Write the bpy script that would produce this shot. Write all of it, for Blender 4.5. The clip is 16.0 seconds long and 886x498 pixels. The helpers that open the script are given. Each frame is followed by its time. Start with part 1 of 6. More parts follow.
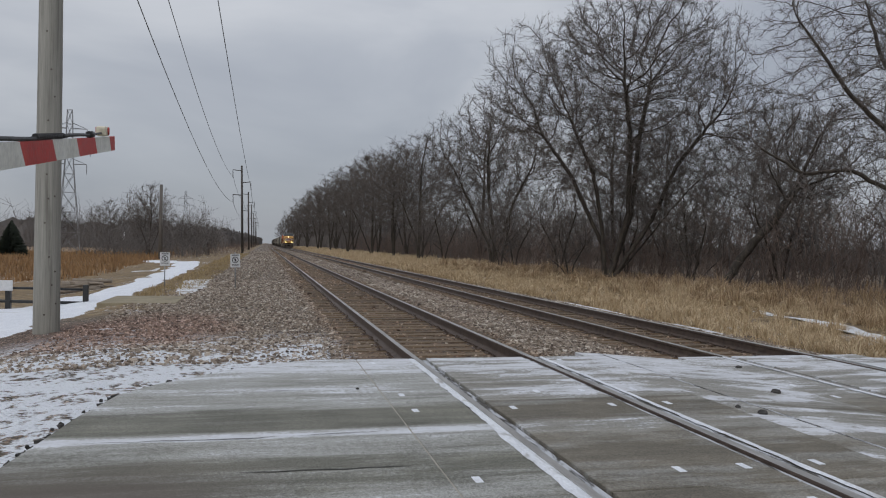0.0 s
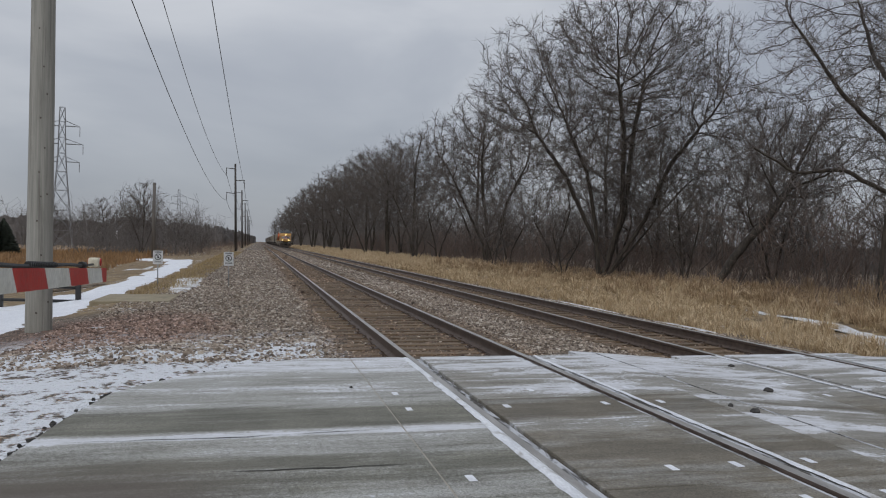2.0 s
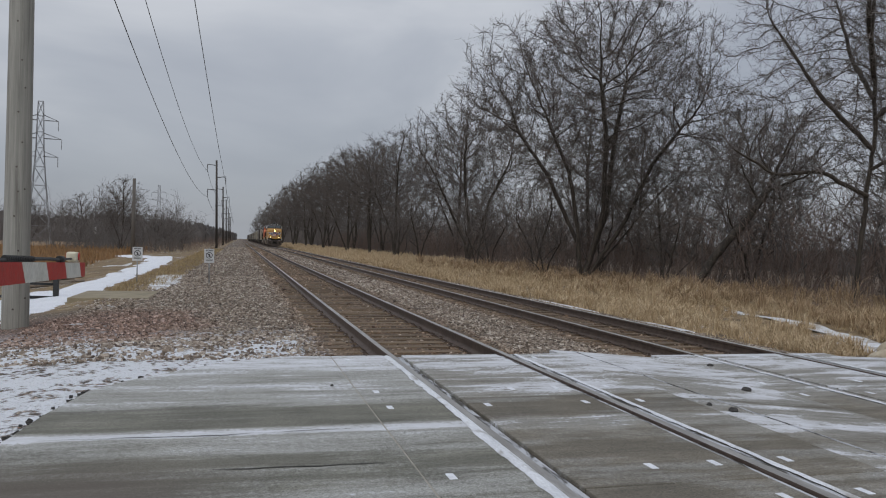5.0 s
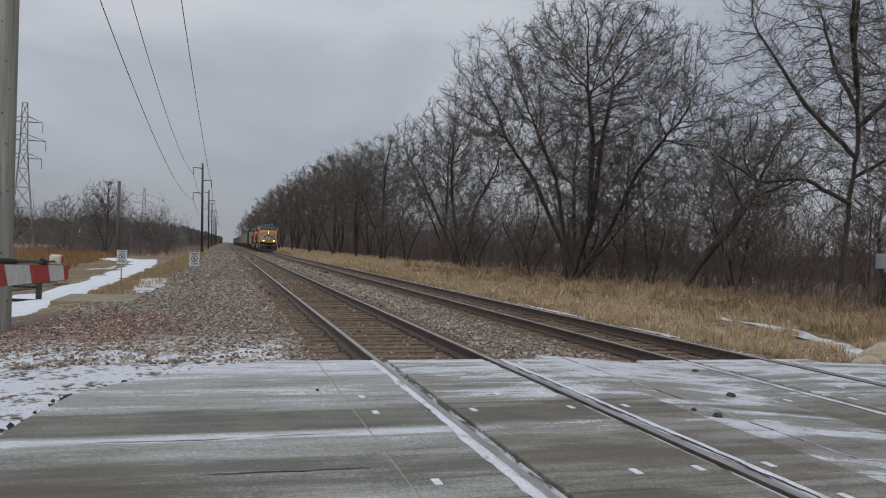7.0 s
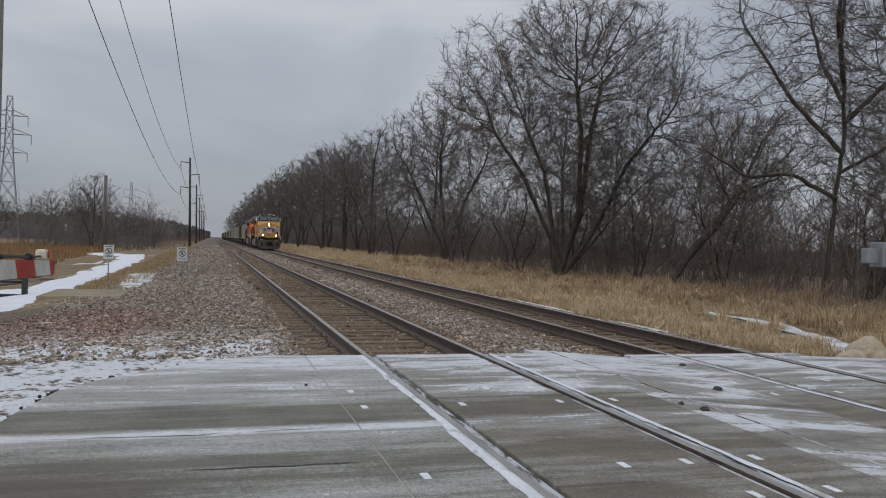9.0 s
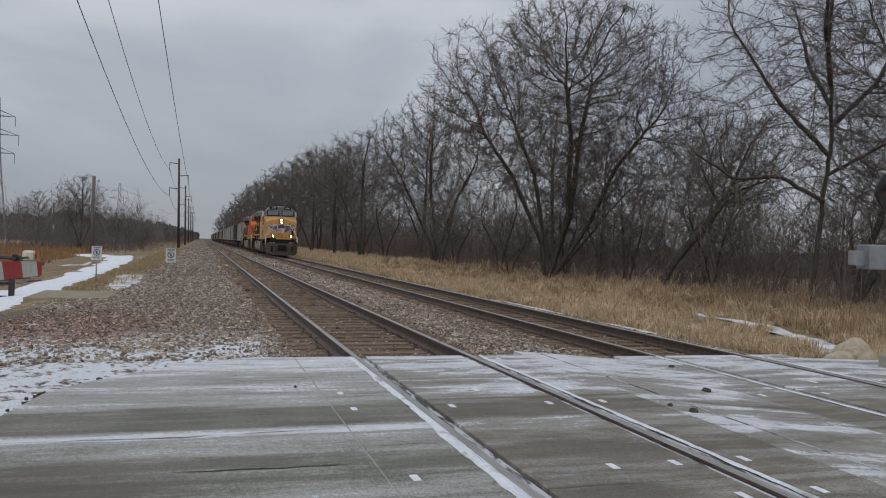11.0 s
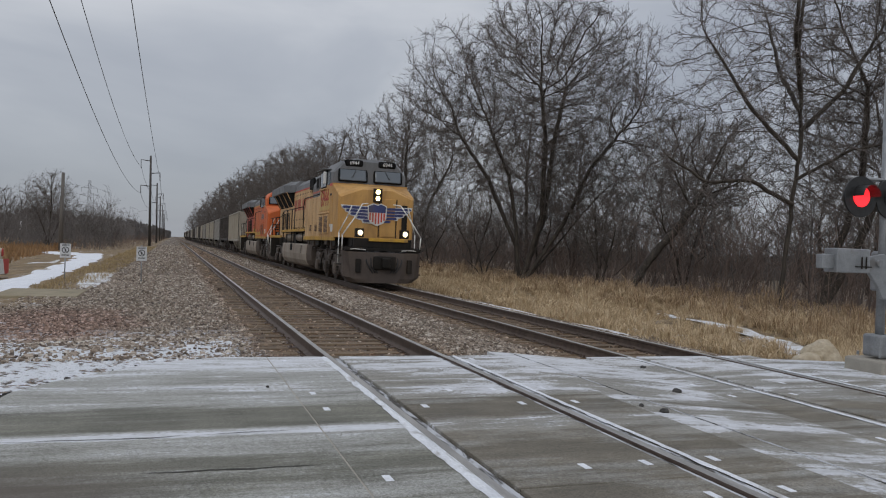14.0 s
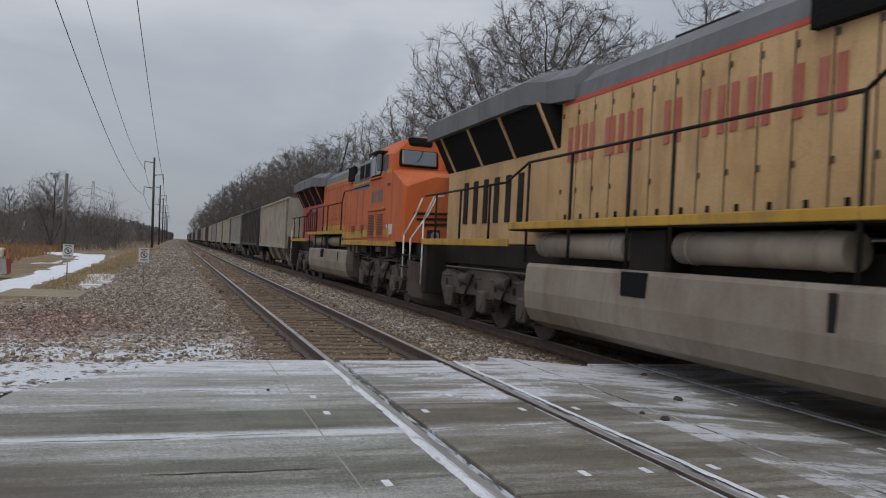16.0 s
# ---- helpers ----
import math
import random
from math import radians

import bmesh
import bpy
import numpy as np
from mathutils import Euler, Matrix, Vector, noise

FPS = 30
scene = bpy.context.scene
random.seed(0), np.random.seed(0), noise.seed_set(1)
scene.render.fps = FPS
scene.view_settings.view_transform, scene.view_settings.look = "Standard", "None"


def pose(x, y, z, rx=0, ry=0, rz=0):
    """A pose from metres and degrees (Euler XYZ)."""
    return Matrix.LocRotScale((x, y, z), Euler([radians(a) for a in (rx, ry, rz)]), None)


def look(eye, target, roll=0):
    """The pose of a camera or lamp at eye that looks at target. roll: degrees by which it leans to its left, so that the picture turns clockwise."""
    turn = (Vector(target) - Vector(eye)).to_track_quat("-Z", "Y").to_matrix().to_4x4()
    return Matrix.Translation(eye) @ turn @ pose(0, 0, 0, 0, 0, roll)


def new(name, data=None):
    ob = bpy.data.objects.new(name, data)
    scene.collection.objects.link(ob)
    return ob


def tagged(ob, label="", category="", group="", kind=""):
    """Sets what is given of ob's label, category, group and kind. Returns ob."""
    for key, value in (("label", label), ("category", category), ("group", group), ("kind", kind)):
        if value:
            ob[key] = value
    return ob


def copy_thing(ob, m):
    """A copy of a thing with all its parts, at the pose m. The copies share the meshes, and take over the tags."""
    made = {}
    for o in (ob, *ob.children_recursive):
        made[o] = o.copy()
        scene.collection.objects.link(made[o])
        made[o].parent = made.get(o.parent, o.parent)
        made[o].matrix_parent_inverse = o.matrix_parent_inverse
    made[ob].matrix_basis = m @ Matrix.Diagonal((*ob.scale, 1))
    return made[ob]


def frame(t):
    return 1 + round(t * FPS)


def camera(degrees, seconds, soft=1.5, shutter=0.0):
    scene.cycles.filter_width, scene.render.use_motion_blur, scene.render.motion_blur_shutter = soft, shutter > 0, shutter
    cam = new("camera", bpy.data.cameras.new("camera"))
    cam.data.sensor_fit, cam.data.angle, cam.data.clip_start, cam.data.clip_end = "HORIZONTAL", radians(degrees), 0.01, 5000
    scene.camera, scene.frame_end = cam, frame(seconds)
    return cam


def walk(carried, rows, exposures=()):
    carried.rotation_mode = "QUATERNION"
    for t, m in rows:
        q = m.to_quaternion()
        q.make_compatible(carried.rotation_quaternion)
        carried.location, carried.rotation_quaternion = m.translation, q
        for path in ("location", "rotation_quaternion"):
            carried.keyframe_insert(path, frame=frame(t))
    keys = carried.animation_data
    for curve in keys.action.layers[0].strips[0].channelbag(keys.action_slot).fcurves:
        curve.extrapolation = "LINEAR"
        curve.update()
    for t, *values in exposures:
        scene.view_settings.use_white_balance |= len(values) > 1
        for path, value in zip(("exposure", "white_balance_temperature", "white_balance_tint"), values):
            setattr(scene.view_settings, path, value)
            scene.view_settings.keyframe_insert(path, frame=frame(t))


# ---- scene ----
# camera: it stands beside the gate mast and pans slowly to the right
EYE = (0.0, 0.0, 1.408)
PAN = [(0, 12.83, -0.23, 0.96), (0.5, 12.85, -0.16, 1.01), (1, 12.83, -0.28, 1.06), (1.5, 12.98, -0.34, 1.04), (2, 13.28, -0.32, 1.05),
       (2.5, 13.55, -0.28, 1.17), (3, 13.92, -0.21, 1.24), (3.5, 14.23, -0.44, 1.28), (4, 14.22, -0.55, 1.33), (6.5, 15.45, -0.06, 1.72),
       (7, 15.57, -0.03, 1.77), (7.5, 15.70, -0.16, 1.74), (8, 15.91, -0.36, 1.71), (8.5, 16.22, -0.44, 1.75), (9, 16.40, -0.39, 1.76),
       (11.5, 17.44, -0.24, 1.87), (12, 17.82, -0.37, 1.95), (12.5, 18.20, -0.24, 2.10), (13, 18.45, -0.21, 2.22), (13.5, 18.52, -0.26, 2.21),
       (14, 19.02, -0.16, 2.27), (14.5, 19.21, -0.06, 2.60), (15, 19.19, 0.02, 2.78), (15.5, 19.09, 0.09, 2.85), (16, 18.85, 0.20, 2.92)]


def gaze(yaw, pitch, roll):
    y, p = radians(yaw), radians(pitch)
    way = Vector((math.sin(y) * math.cos(p), math.cos(y) * math.cos(p), math.sin(p)))
    return look(EYE, Vector(EYE) + way, roll)


cam = camera(59.1, 16.0, 1.1, 0.1)
walk(cam, [(t, gaze(*a)) for t, *a in PAN])

# ---- world and sun: a winter overcast ----
scene.view_settings.exposure = 0.0


class Net:
    """Short hand for a node tree."""

    def __init__(self, tree):
        self.t = tree
        tree.nodes.clear()

    def n(self, kind, **kw):
        nd = self.t.nodes.new(kind)
        for k, v in kw.items():
            if k in ("operation", "blend_type", "data_type", "noise_dimensions", "feature", "sky_type", "sun_disc", "sun_elevation",
                     "sun_rotation", "interpolation_type", "distance", "air_density", "dust_density", "clamp"):
                if k == "operation": nd.operation = v
                elif k == "blend_type": nd.blend_type = v
                elif k == "data_type": nd.data_type = v
                elif k == "feature": nd.feature = v
                elif k == "sky_type": nd.sky_type = v
                elif k == "sun_disc": nd.sun_disc = v
                elif k == "sun_elevation": nd.sun_elevation = v
                elif k == "sun_rotation": nd.sun_rotation = v
                elif k == "interpolation_type": nd.interpolation_type = v
                elif k == "clamp": nd.use_clamp = v
            else:
                self.put(nd.inputs[int(k[1:]) if k[0] == "i" and k[1:].isdigit() else k.replace("_", " ")], v)
        return nd

    def put(self, sock, v):
        if isinstance(v, bpy.types.NodeSocket):
            self.t.links.new(v, sock)
        elif isinstance(v, tuple) and sock.type == "RGBA" and len(v) == 3:
            sock.default_value = (*v, 1)
        else:
            sock.default_value = v

    def math(self, op, a, b=0.0, c=0.0, clamp=False):
        return self.n("ShaderNodeMath", operation=op, i0=a, i1=b, i2=c, clamp=clamp).outputs[0]

    def step(self, v, lo, hi):
        return self.n("ShaderNodeMapRange", interpolation_type="SMOOTHSTEP", Value=v, From_Min=lo, From_Max=hi).outputs[0]

    def mix(self, f, a, b, how="MIX"):
        nd = self.n("ShaderNodeMixRGB", blend_type=how)
        for s, v in zip(nd.inputs, (f, a, b)):
            self.put(s, v)
        return nd.outputs[0]

    def ramp(self, v, stops):
        nd = self.n("ShaderNodeValToRGB")
        self.put(nd.inputs[0], v)
        e = nd.color_ramp.elements
        while len(e) < len(stops):
            e.new(0.5)
        for el, (p, c) in zip(e, stops):
            el.position, el.color = p, (*((c, c, c) if isinstance(c, (int, float)) else c), 1)
        return nd.outputs[0]

    def coord(self, world=True, scale=(1, 1, 1)):
        src = self.n("ShaderNodeNewGeometry").outputs["Position"] if world else self.n("ShaderNodeTexCoord").outputs["Object"]
        return self.n("ShaderNodeVectorMath", operation="MULTIPLY", i0=src, i1=scale).outputs[0]

    def noise(self, vec, scale, detail=4.0, rough=0.55, warp=0.0):
        return self.n("ShaderNodeTexNoise", Vector=vec, Scale=scale, Detail=detail, Roughness=rough, Distortion=warp).outputs["Fac"]


world = bpy.data.worlds.new("overcast_sky")
world.use_nodes = True
scene.world = world
w = Net(world.node_tree)
way = w.n("ShaderNodeTexCoord").outputs["Generated"]
sep = w.n("ShaderNodeSeparateXYZ", Vector=way)
up = w.math("MAXIMUM", sep.outputs[2], 0.0)
flat = w.n("ShaderNodeVectorMath", operation="MULTIPLY", i0=way, i1=(1.0, 1.0, 2.6)).outputs[0]
puff = w.noise(flat, 2.3, 5.0, 0.5, 0.4)
gray = w.ramp(puff, [(0.32, (0.34, 0.365, 0.42)), (0.5, (0.42, 0.445, 0.495)), (0.68, (0.54, 0.56, 0.6))])
rise = w.n("ShaderNodeMapRange", Value=up, From_Min=0.0, From_Max=1.0, To_Min=0.84, To_Max=1.75).outputs[0]
cloud = w.mix(1.0, gray, rise, "MULTIPLY")
sky = w.n("ShaderNodeTexSky", sky_type="NISHITA", sun_disc=False, sun_elevation=radians(32), sun_rotation=radians(200)).outputs[0]
dim = w.mix(1.0, sky, (0.1, 0.1, 0.1), "MULTIPLY")
both = w.mix(0.93, dim, cloud)
back = w.n("ShaderNodeBackground", Color=both, Strength=1.0)
out = w.n("ShaderNodeOutputWorld", Surface=back.outputs[0])

sun_data = bpy.data.lights.new("sun", "SUN")
sun_data.energy, sun_data.angle, sun_data.color = 0.7, radians(35), (1.0, 0.97, 0.93)
sun = new("sun", sun_data)
sun.matrix_world = look((0, 0, 60), Vector((0, 0, 60)) + Vector((0.35, 0.75, -0.62)))

# ---- materials ----
MATS = {}


def surface(name, build):
    m = bpy.data.materials.new(name)
    m.use_nodes = True
    k = Net(m.node_tree)
    b = k.n("ShaderNodeBsdfPrincipled")
    o = k.n("ShaderNodeOutputMaterial", Surface=b.outputs[0])
    build(k, b)
    MATS[name] = m
    return m


def bump(k, b, height, strength=0.3, dist=0.02):
    nd = k.n("ShaderNodeBump", Strength=strength, Distance=dist, Height=height)
    k.put(b.inputs["Normal"], nd.outputs[0])


def plain(name, c1, c2, scale=6.0, rough=0.6, metal=0.0, relief=0.15, fine=60.0, stain=None, stain_at=0.62, stretch=(1, 1, 1), own=True, each=0.0):
    """A surface of two tones with grain, an optional stain, and a random shade for each object."""
    def build(k, b):
        v = k.coord(not own, stretch)
        col = k.mix(k.step(k.noise(v, scale, 5.0), 0.3, 0.7), c1, c2)
        g = k.noise(v, fine, 3.0)
        col = k.mix(0.35, col, k.mix(1.0, col, k.ramp(g, [(0.3, 0.55), (0.7, 1.3)]), "MULTIPLY"))
        if stain:
            col = k.mix(k.math("MULTIPLY", k.step(k.noise(v, scale * 0.6, 6.0, 0.65, 0.6), stain_at - 0.06, stain_at + 0.1), 0.85), col, stain)
        if each:
            rnd = k.n("ShaderNodeObjectInfo").outputs["Random"]
            col = k.mix(1.0, col, k.ramp(rnd, [(0.0, 1 - each), (1.0, 1 + each)]), "MULTIPLY")
        k.put(b.inputs["Base Color"], col)
        k.put(b.inputs["Roughness"], k.n("ShaderNodeMapRange", Value=g, To_Min=rough - 0.12, To_Max=min(1, rough + 0.12)).outputs[0])
        b.inputs["Metallic"].default_value = metal
        if relief:
            bump(k, b, g, relief, 0.01)
    return surface(name, build)


def stones(k, v, scale):
    """Cell colour and relief of crushed stone."""
    near = k.n("ShaderNodeTexVoronoi", feature="F1", Vector=v, Scale=scale)
    tone = k.n("ShaderNodeSeparateColor", Color=near.outputs["Color"])
    dome = k.math("SUBTRACT", 1.0, k.math("MULTIPLY", near.outputs["Distance"], 1.1))
    return tone.outputs[0], tone.outputs[1], dome


def gravel_colour(k, v):
    a, c, dome = stones(k, v, 28.0)
    a2, c2, dome2 = stones(k, v, 52.0)
    col = k.ramp(a, [(0.0, (0.14, 0.105, 0.078)), (0.35, (0.26, 0.2, 0.148)), (0.7, (0.38, 0.305, 0.232)), (1.0, (0.54, 0.465, 0.385))])
    warm = k.mix(k.step(c, 0.72, 0.9), col, (0.23, 0.13, 0.085))
    # smaller, mostly darker cells fill the gaps between the larger ones
    gap_cells = k.ramp(a2, [(0.0, (0.05, 0.04, 0.032)), (1.0, (0.2, 0.165, 0.13))])
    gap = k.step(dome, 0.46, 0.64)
    col = k.mix(gap, gap_cells, warm)
    col = k.mix(1.0, col, k.ramp(k.noise(v, 0.5, 4.0), [(0.3, 0.8), (0.7, 1.18)]), "MULTIPLY")
    col = k.mix(1.0, col, k.ramp(k.noise(v, 5.5, 5.0, 0.75), [(0.32, 0.55), (0.5, 1.0), (0.68, 1.45)]), "MULTIPLY")
    return col, k.math("ADD", dome, k.math("MULTIPLY", dome2, 0.3))


def red_rock(k, v, col):
    """Crushed rock of a redder kind, spread in one place on the shoulder."""
    xyz = k.n("ShaderNodeSeparateXYZ", Vector=v)
    dx = k.math("DIVIDE", k.math("SUBTRACT", xyz.outputs[0], -2.6), 2.1)
    dy = k.math("DIVIDE", k.math("SUBTRACT", xyz.outputs[1], 15.6), 3.4)
    ring = k.math("ADD", k.math("ADD", k.math("MULTIPLY", dx, dx), k.math("MULTIPLY", dy, dy)), k.math("MULTIPLY", k.math("SUBTRACT", k.noise(v, 1.3, 5.0, 0.6), 0.5), 1.6))
    return k.mix(k.math("MULTIPLY", k.step(ring, 1.5, 0.2), 0.45), col, k.mix(1.0, col, (0.98, 0.62, 0.6), "MULTIPLY"))


def rail_rust(k, v, col):
    """Rust and brake dust that has settled between and beside the rails."""
    x = k.n("ShaderNodeSeparateXYZ", Vector=v).outputs[0]
    near = k.step(k.math("ABSOLUTE", k.math("SUBTRACT", x, 2.6165)), 1.7, 1.1)
    far = k.step(k.math("ABSOLUTE", k.math("SUBTRACT", x, 7.396)), 1.5, 1.0)
    mask = k.math("MULTIPLY", k.math("MAXIMUM", near, far), k.step(k.noise(v, 3.0, 4.0), 0.2, 0.6))
    return k.mix(k.math("MULTIPLY", mask, 0.85), col, k.mix(1.0, col, (0.74, 0.56, 0.42), "MULTIPLY"))


def ground_mat(k, b):
    v = k.coord()
    xyz = k.n("ShaderNodeSeparateXYZ", Vector=v)
    x, y = xyz.outputs[0], xyz.outputs[1]
    big, mid, fine = k.noise(v, 0.25, 4.0), k.noise(v, 1.3, 5.0, 0.6), k.noise(v, 9.0, 4.0, 0.65)
    wob = k.math("MULTIPLY", k.math("SUBTRACT", mid, 0.5), 2.6)
    xw = k.math("ADD", x, wob)
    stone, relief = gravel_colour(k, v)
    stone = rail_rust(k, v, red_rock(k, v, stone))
    # dry grass and soil
    soil = k.ramp(k.noise(v, 2.2, 6.0, 0.65), [(0.3, (0.085, 0.06, 0.038)), (0.5, (0.2, 0.14, 0.075)), (0.72, (0.33, 0.245, 0.125))])
    field = k.ramp(k.noise(v, 0.6, 5.0, 0.6), [(0.3, (0.12, 0.08, 0.05)), (0.5, (0.25, 0.155, 0.075)), (0.7, (0.31, 0.225, 0.125))])
    soil = k.mix(k.step(x, -9.0, -16.0), soil, field)
    litter = k.ramp(k.noise(v, 3.0, 6.0, 0.7), [(0.3, (0.085, 0.062, 0.045)), (0.7, (0.22, 0.165, 0.11))])
    soil = k.mix(k.step(xw, 21.0, 25.0), soil, litter)
    bed = k.math("MULTIPLY", k.step(xw, -3.4, -2.2), k.step(xw, 11.2, 10.2))
    near_bed = k.math("MULTIPLY", k.step(y, 21.5, 18.5), k.step(xw, -6.5, -4.6))
    near_bed = k.math("MULTIPLY", near_bed, k.step(xw, 11.6, 10.4))
    bed = k.math("MAXIMUM", bed, near_bed)
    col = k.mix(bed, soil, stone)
    # blown snow: a belt along the road's edge, and thin patches elsewhere
    belt = k.math("MULTIPLY", k.step(k.math("ADD", y, wob), 15.2, 12.4), k.step(k.math("ADD", x, k.math("MULTIPLY", wob, 0.3)), 1.4, 0.7))
    grainy = k.math("ADD", k.math("MULTIPLY", fine, 0.75), k.math("MULTIPLY", mid, 0.5))
    snow1 = k.math("MULTIPLY", belt, k.step(grainy, 0.53, 0.63))
    snow2 = k.math("MULTIPLY", k.step(big, 0.54, 0.62), k.step(grainy, 0.66, 0.76))
    snow2 = k.math("MULTIPLY", snow2, k.math("MAXIMUM", k.step(x, -0.5, -2.5), k.step(x, 9.5, 10.5)))
    snow = k.math("MAXIMUM", snow1, k.math("MULTIPLY", snow2, 0.9))
    col = k.mix(snow, col, (0.74, 0.76, 0.8))
    k.put(b.inputs["Base Color"], col)
    b.inputs["Roughness"].default_value = 0.95
    bump(k, b, k.math("ADD", k.math("MULTIPLY", relief, bed), k.math("MULTIPLY", fine, 0.8)), 0.8, 0.035)


surface("ground", ground_mat)


def stone_mat(k, b):
    rnd = k.n("ShaderNodeNewGeometry").outputs["Random Per Island"]
    col = k.ramp(rnd, [(0.0, (0.07, 0.052, 0.042)), (0.2, (0.17, 0.13, 0.1)), (0.55, (0.32, 0.26, 0.205)), (0.85, (0.47, 0.405, 0.335)), (1.0, (0.68, 0.62, 0.55))])
    g = k.noise(k.coord(), 70.0, 3.0)
    k.put(b.inputs["Base Color"], rail_rust(k, k.coord(), red_rock(k, k.coord(), k.mix(1.0, col, k.ramp(g, [(0.3, 0.7), (0.7, 1.2)]), "MULTIPLY"))))
    b.inputs["Roughness"].default_value = 0.9
    bump(k, b, g, 0.3, 0.01)


surface("crushed_stone", stone_mat)


def crossing_mat(snowy, base, lanes, dusty):
    """Concrete or asphalt worn by tyres, with blown snow in bands along the road and in loose patches."""
    def build(k, b):
        v = k.coord()
        long = k.coord(True, (0.16, 1.0, 1.0))
        wide = k.coord(True, (0.5, 1.3, 1.0))
        xyz = k.n("ShaderNodeSeparateXYZ", Vector=v)
        x, y = xyz.outputs[0], xyz.outputs[1]
        warp = k.math("MULTIPLY", k.math("SUBTRACT", k.noise(long, 0.8, 3.0, 0.5), 0.5), 0.3)
        lane = k.n("ShaderNodeMapRange", Value=k.math("ADD", k.math("ADD", y, warp), k.math("MULTIPLY", x, 0.004)), From_Min=2.0, From_Max=10.5).outputs[0]
        band = k.ramp(lane, [(0.0, 0.15), (0.2, 0.26), (0.3, 0.4), (0.335, 0.12), (0.358, 0.1), (0.385, 0.5), (0.43, 0.62), (0.444, 0.58), (0.451, 0.98), (0.468, 0.86),
                             (0.48, 0.14), (0.5, 0.02), (0.545, 0.04), (0.575, 0.58), (0.66, 0.72), (0.72, 0.56), (0.77, 0.8), (0.84, 0.9), (1.0, 1.0)])
        hair = k.noise(k.coord(True, (0.11, 1.0, 1.0)), 5.0, 6.0, 0.7)
        streak = k.noise(long, 3.2, 4.0, 0.6)
        blotch = k.noise(wide, 1.5, 6.0, 0.66, 0.4)
        fine = k.noise(v, 26.0, 5.0, 0.75)
        speck = k.noise(v, 110.0, 3.0)
        mask = k.math("ADD", k.math("MULTIPLY", band, lanes), k.math("MULTIPLY", k.step(streak, 0.32, 0.68), 0.2))
        mask = k.math("ADD", mask, k.math("MULTIPLY", k.step(blotch, 0.36, 0.64), 0.84 - lanes))
        mask = k.math("ADD", mask, k.math("MULTIPLY", k.math("SUBTRACT", hair, 0.5), 0.75))
        mask = k.math("ADD", mask, k.math("MULTIPLY", k.math("SUBTRACT", fine, 0.5), 0.7))
        thin = k.step(mask, 0.34 - snowy, 0.78 - snowy)
        thick = k.step(mask, 0.76 - snowy, 0.9 - snowy)
        col = k.mix(k.step(k.noise(v, 1.3, 5.0, 0.6), 0.35, 0.65), base[0], base[1])
        col = k.mix(k.step(blotch, 0.5, 0.7), col, base[2])
        col = k.mix(0.7, col, k.mix(1.0, col, k.ramp(speck, [(0.3, 0.3), (0.7, 1.75)]), "MULTIPLY"))
        col = k.mix(1.0, col, k.ramp(hair, [(0.34, 0.78), (0.5, 1.0), (0.66, 1.22)]), "MULTIPLY")
        corner = k.math("MULTIPLY", k.step(x, 0.4, -0.8), k.step(k.math("ADD", y, k.math("MULTIPLY", warp, 1.5)), 5.6, 4.6))
        col = k.mix(k.math("MULTIPLY", corner, 0.85), col, (0.1, 0.08, 0.063))
        clear = k.math("SUBTRACT", 1.0, k.math("MULTIPLY", corner, 0.8))
        dusted = k.mix(1.0, (0.4, 0.4, 0.38), k.ramp(speck, [(0.3, 0.5), (0.7, 1.45)]), "MULTIPLY")
        col = k.mix(k.math("MULTIPLY", k.math("MULTIPLY", thin, clear), dusty), col, dusted)
        worn = k.math("MULTIPLY", k.math("MULTIPLY", thick, clear), k.ramp(k.noise(wide, 6.0, 5.0, 0.7), [(0.35, 0.45), (0.6, 0.9)]))
        col = k.mix(worn, col, (0.7, 0.715, 0.76))
        k.put(b.inputs["Base Color"], col)
        k.put(b.inputs["Roughness"], k.n("ShaderNodeMapRange", Value=fine, To_Min=0.6, To_Max=0.95).outputs[0])
        bump(k, b, k.math("ADD", k.math("MULTIPLY", speck, 0.5), thick), 0.3, 0.012)
    return build


CONC = ((0.125, 0.11, 0.084), (0.17, 0.15, 0.116), (0.09, 0.08, 0.061))
surface("road_surface", crossing_mat(0.1, ((0.13, 0.127, 0.102), (0.175, 0.17, 0.138), (0.105, 0.1, 0.08)), 0.72, 0.85))
surface("panel_concrete", crossing_mat(0.05, CONC, 0.5, 0.5))
surface("panel_snowy", crossing_mat(0.2, CONC, 0.5, 0.55))
surface("strip_snowy", crossing_mat(0.27, CONC, 0.44, 0.55))
plain("tar", (0.03, 0.029, 0.025), (0.06, 0.057, 0.048), 9, 0.85, own=False)
plain("rubber_seal", (0.045, 0.041, 0.035), (0.08, 0.072, 0.062), 9, 0.8, stain=(0.6, 0.62, 0.66), stain_at=0.47, own=False, stretch=(3, 0.5, 1))
plain("packed_snow", (0.72, 0.74, 0.79), (0.8, 0.82, 0.86), 2.0, 0.6, fine=30.0, relief=0.3, stain=(0.42, 0.4, 0.36), stain_at=0.66, own=False, stretch=(1, 0.6, 1))
plain("ridge_snow", (0.64, 0.66, 0.7), (0.78, 0.8, 0.84), 4.0, 0.7, fine=40.0, relief=0.4, stain=(0.3, 0.28, 0.25), stain_at=0.57, own=False, stretch=(2, 0.7, 1))
plain("thin_snow", (0.62, 0.63, 0.66), (0.76, 0.78, 0.81), 3.0, 0.7, fine=24.0, relief=0.3, stain=(0.27, 0.22, 0.15), stain_at=0.53, own=False)
plain("rail_steel", (0.085, 0.06, 0.048), (0.13, 0.095, 0.075), 7, 0.6, 0.3, stain=(0.06, 0.045, 0.036), own=False)
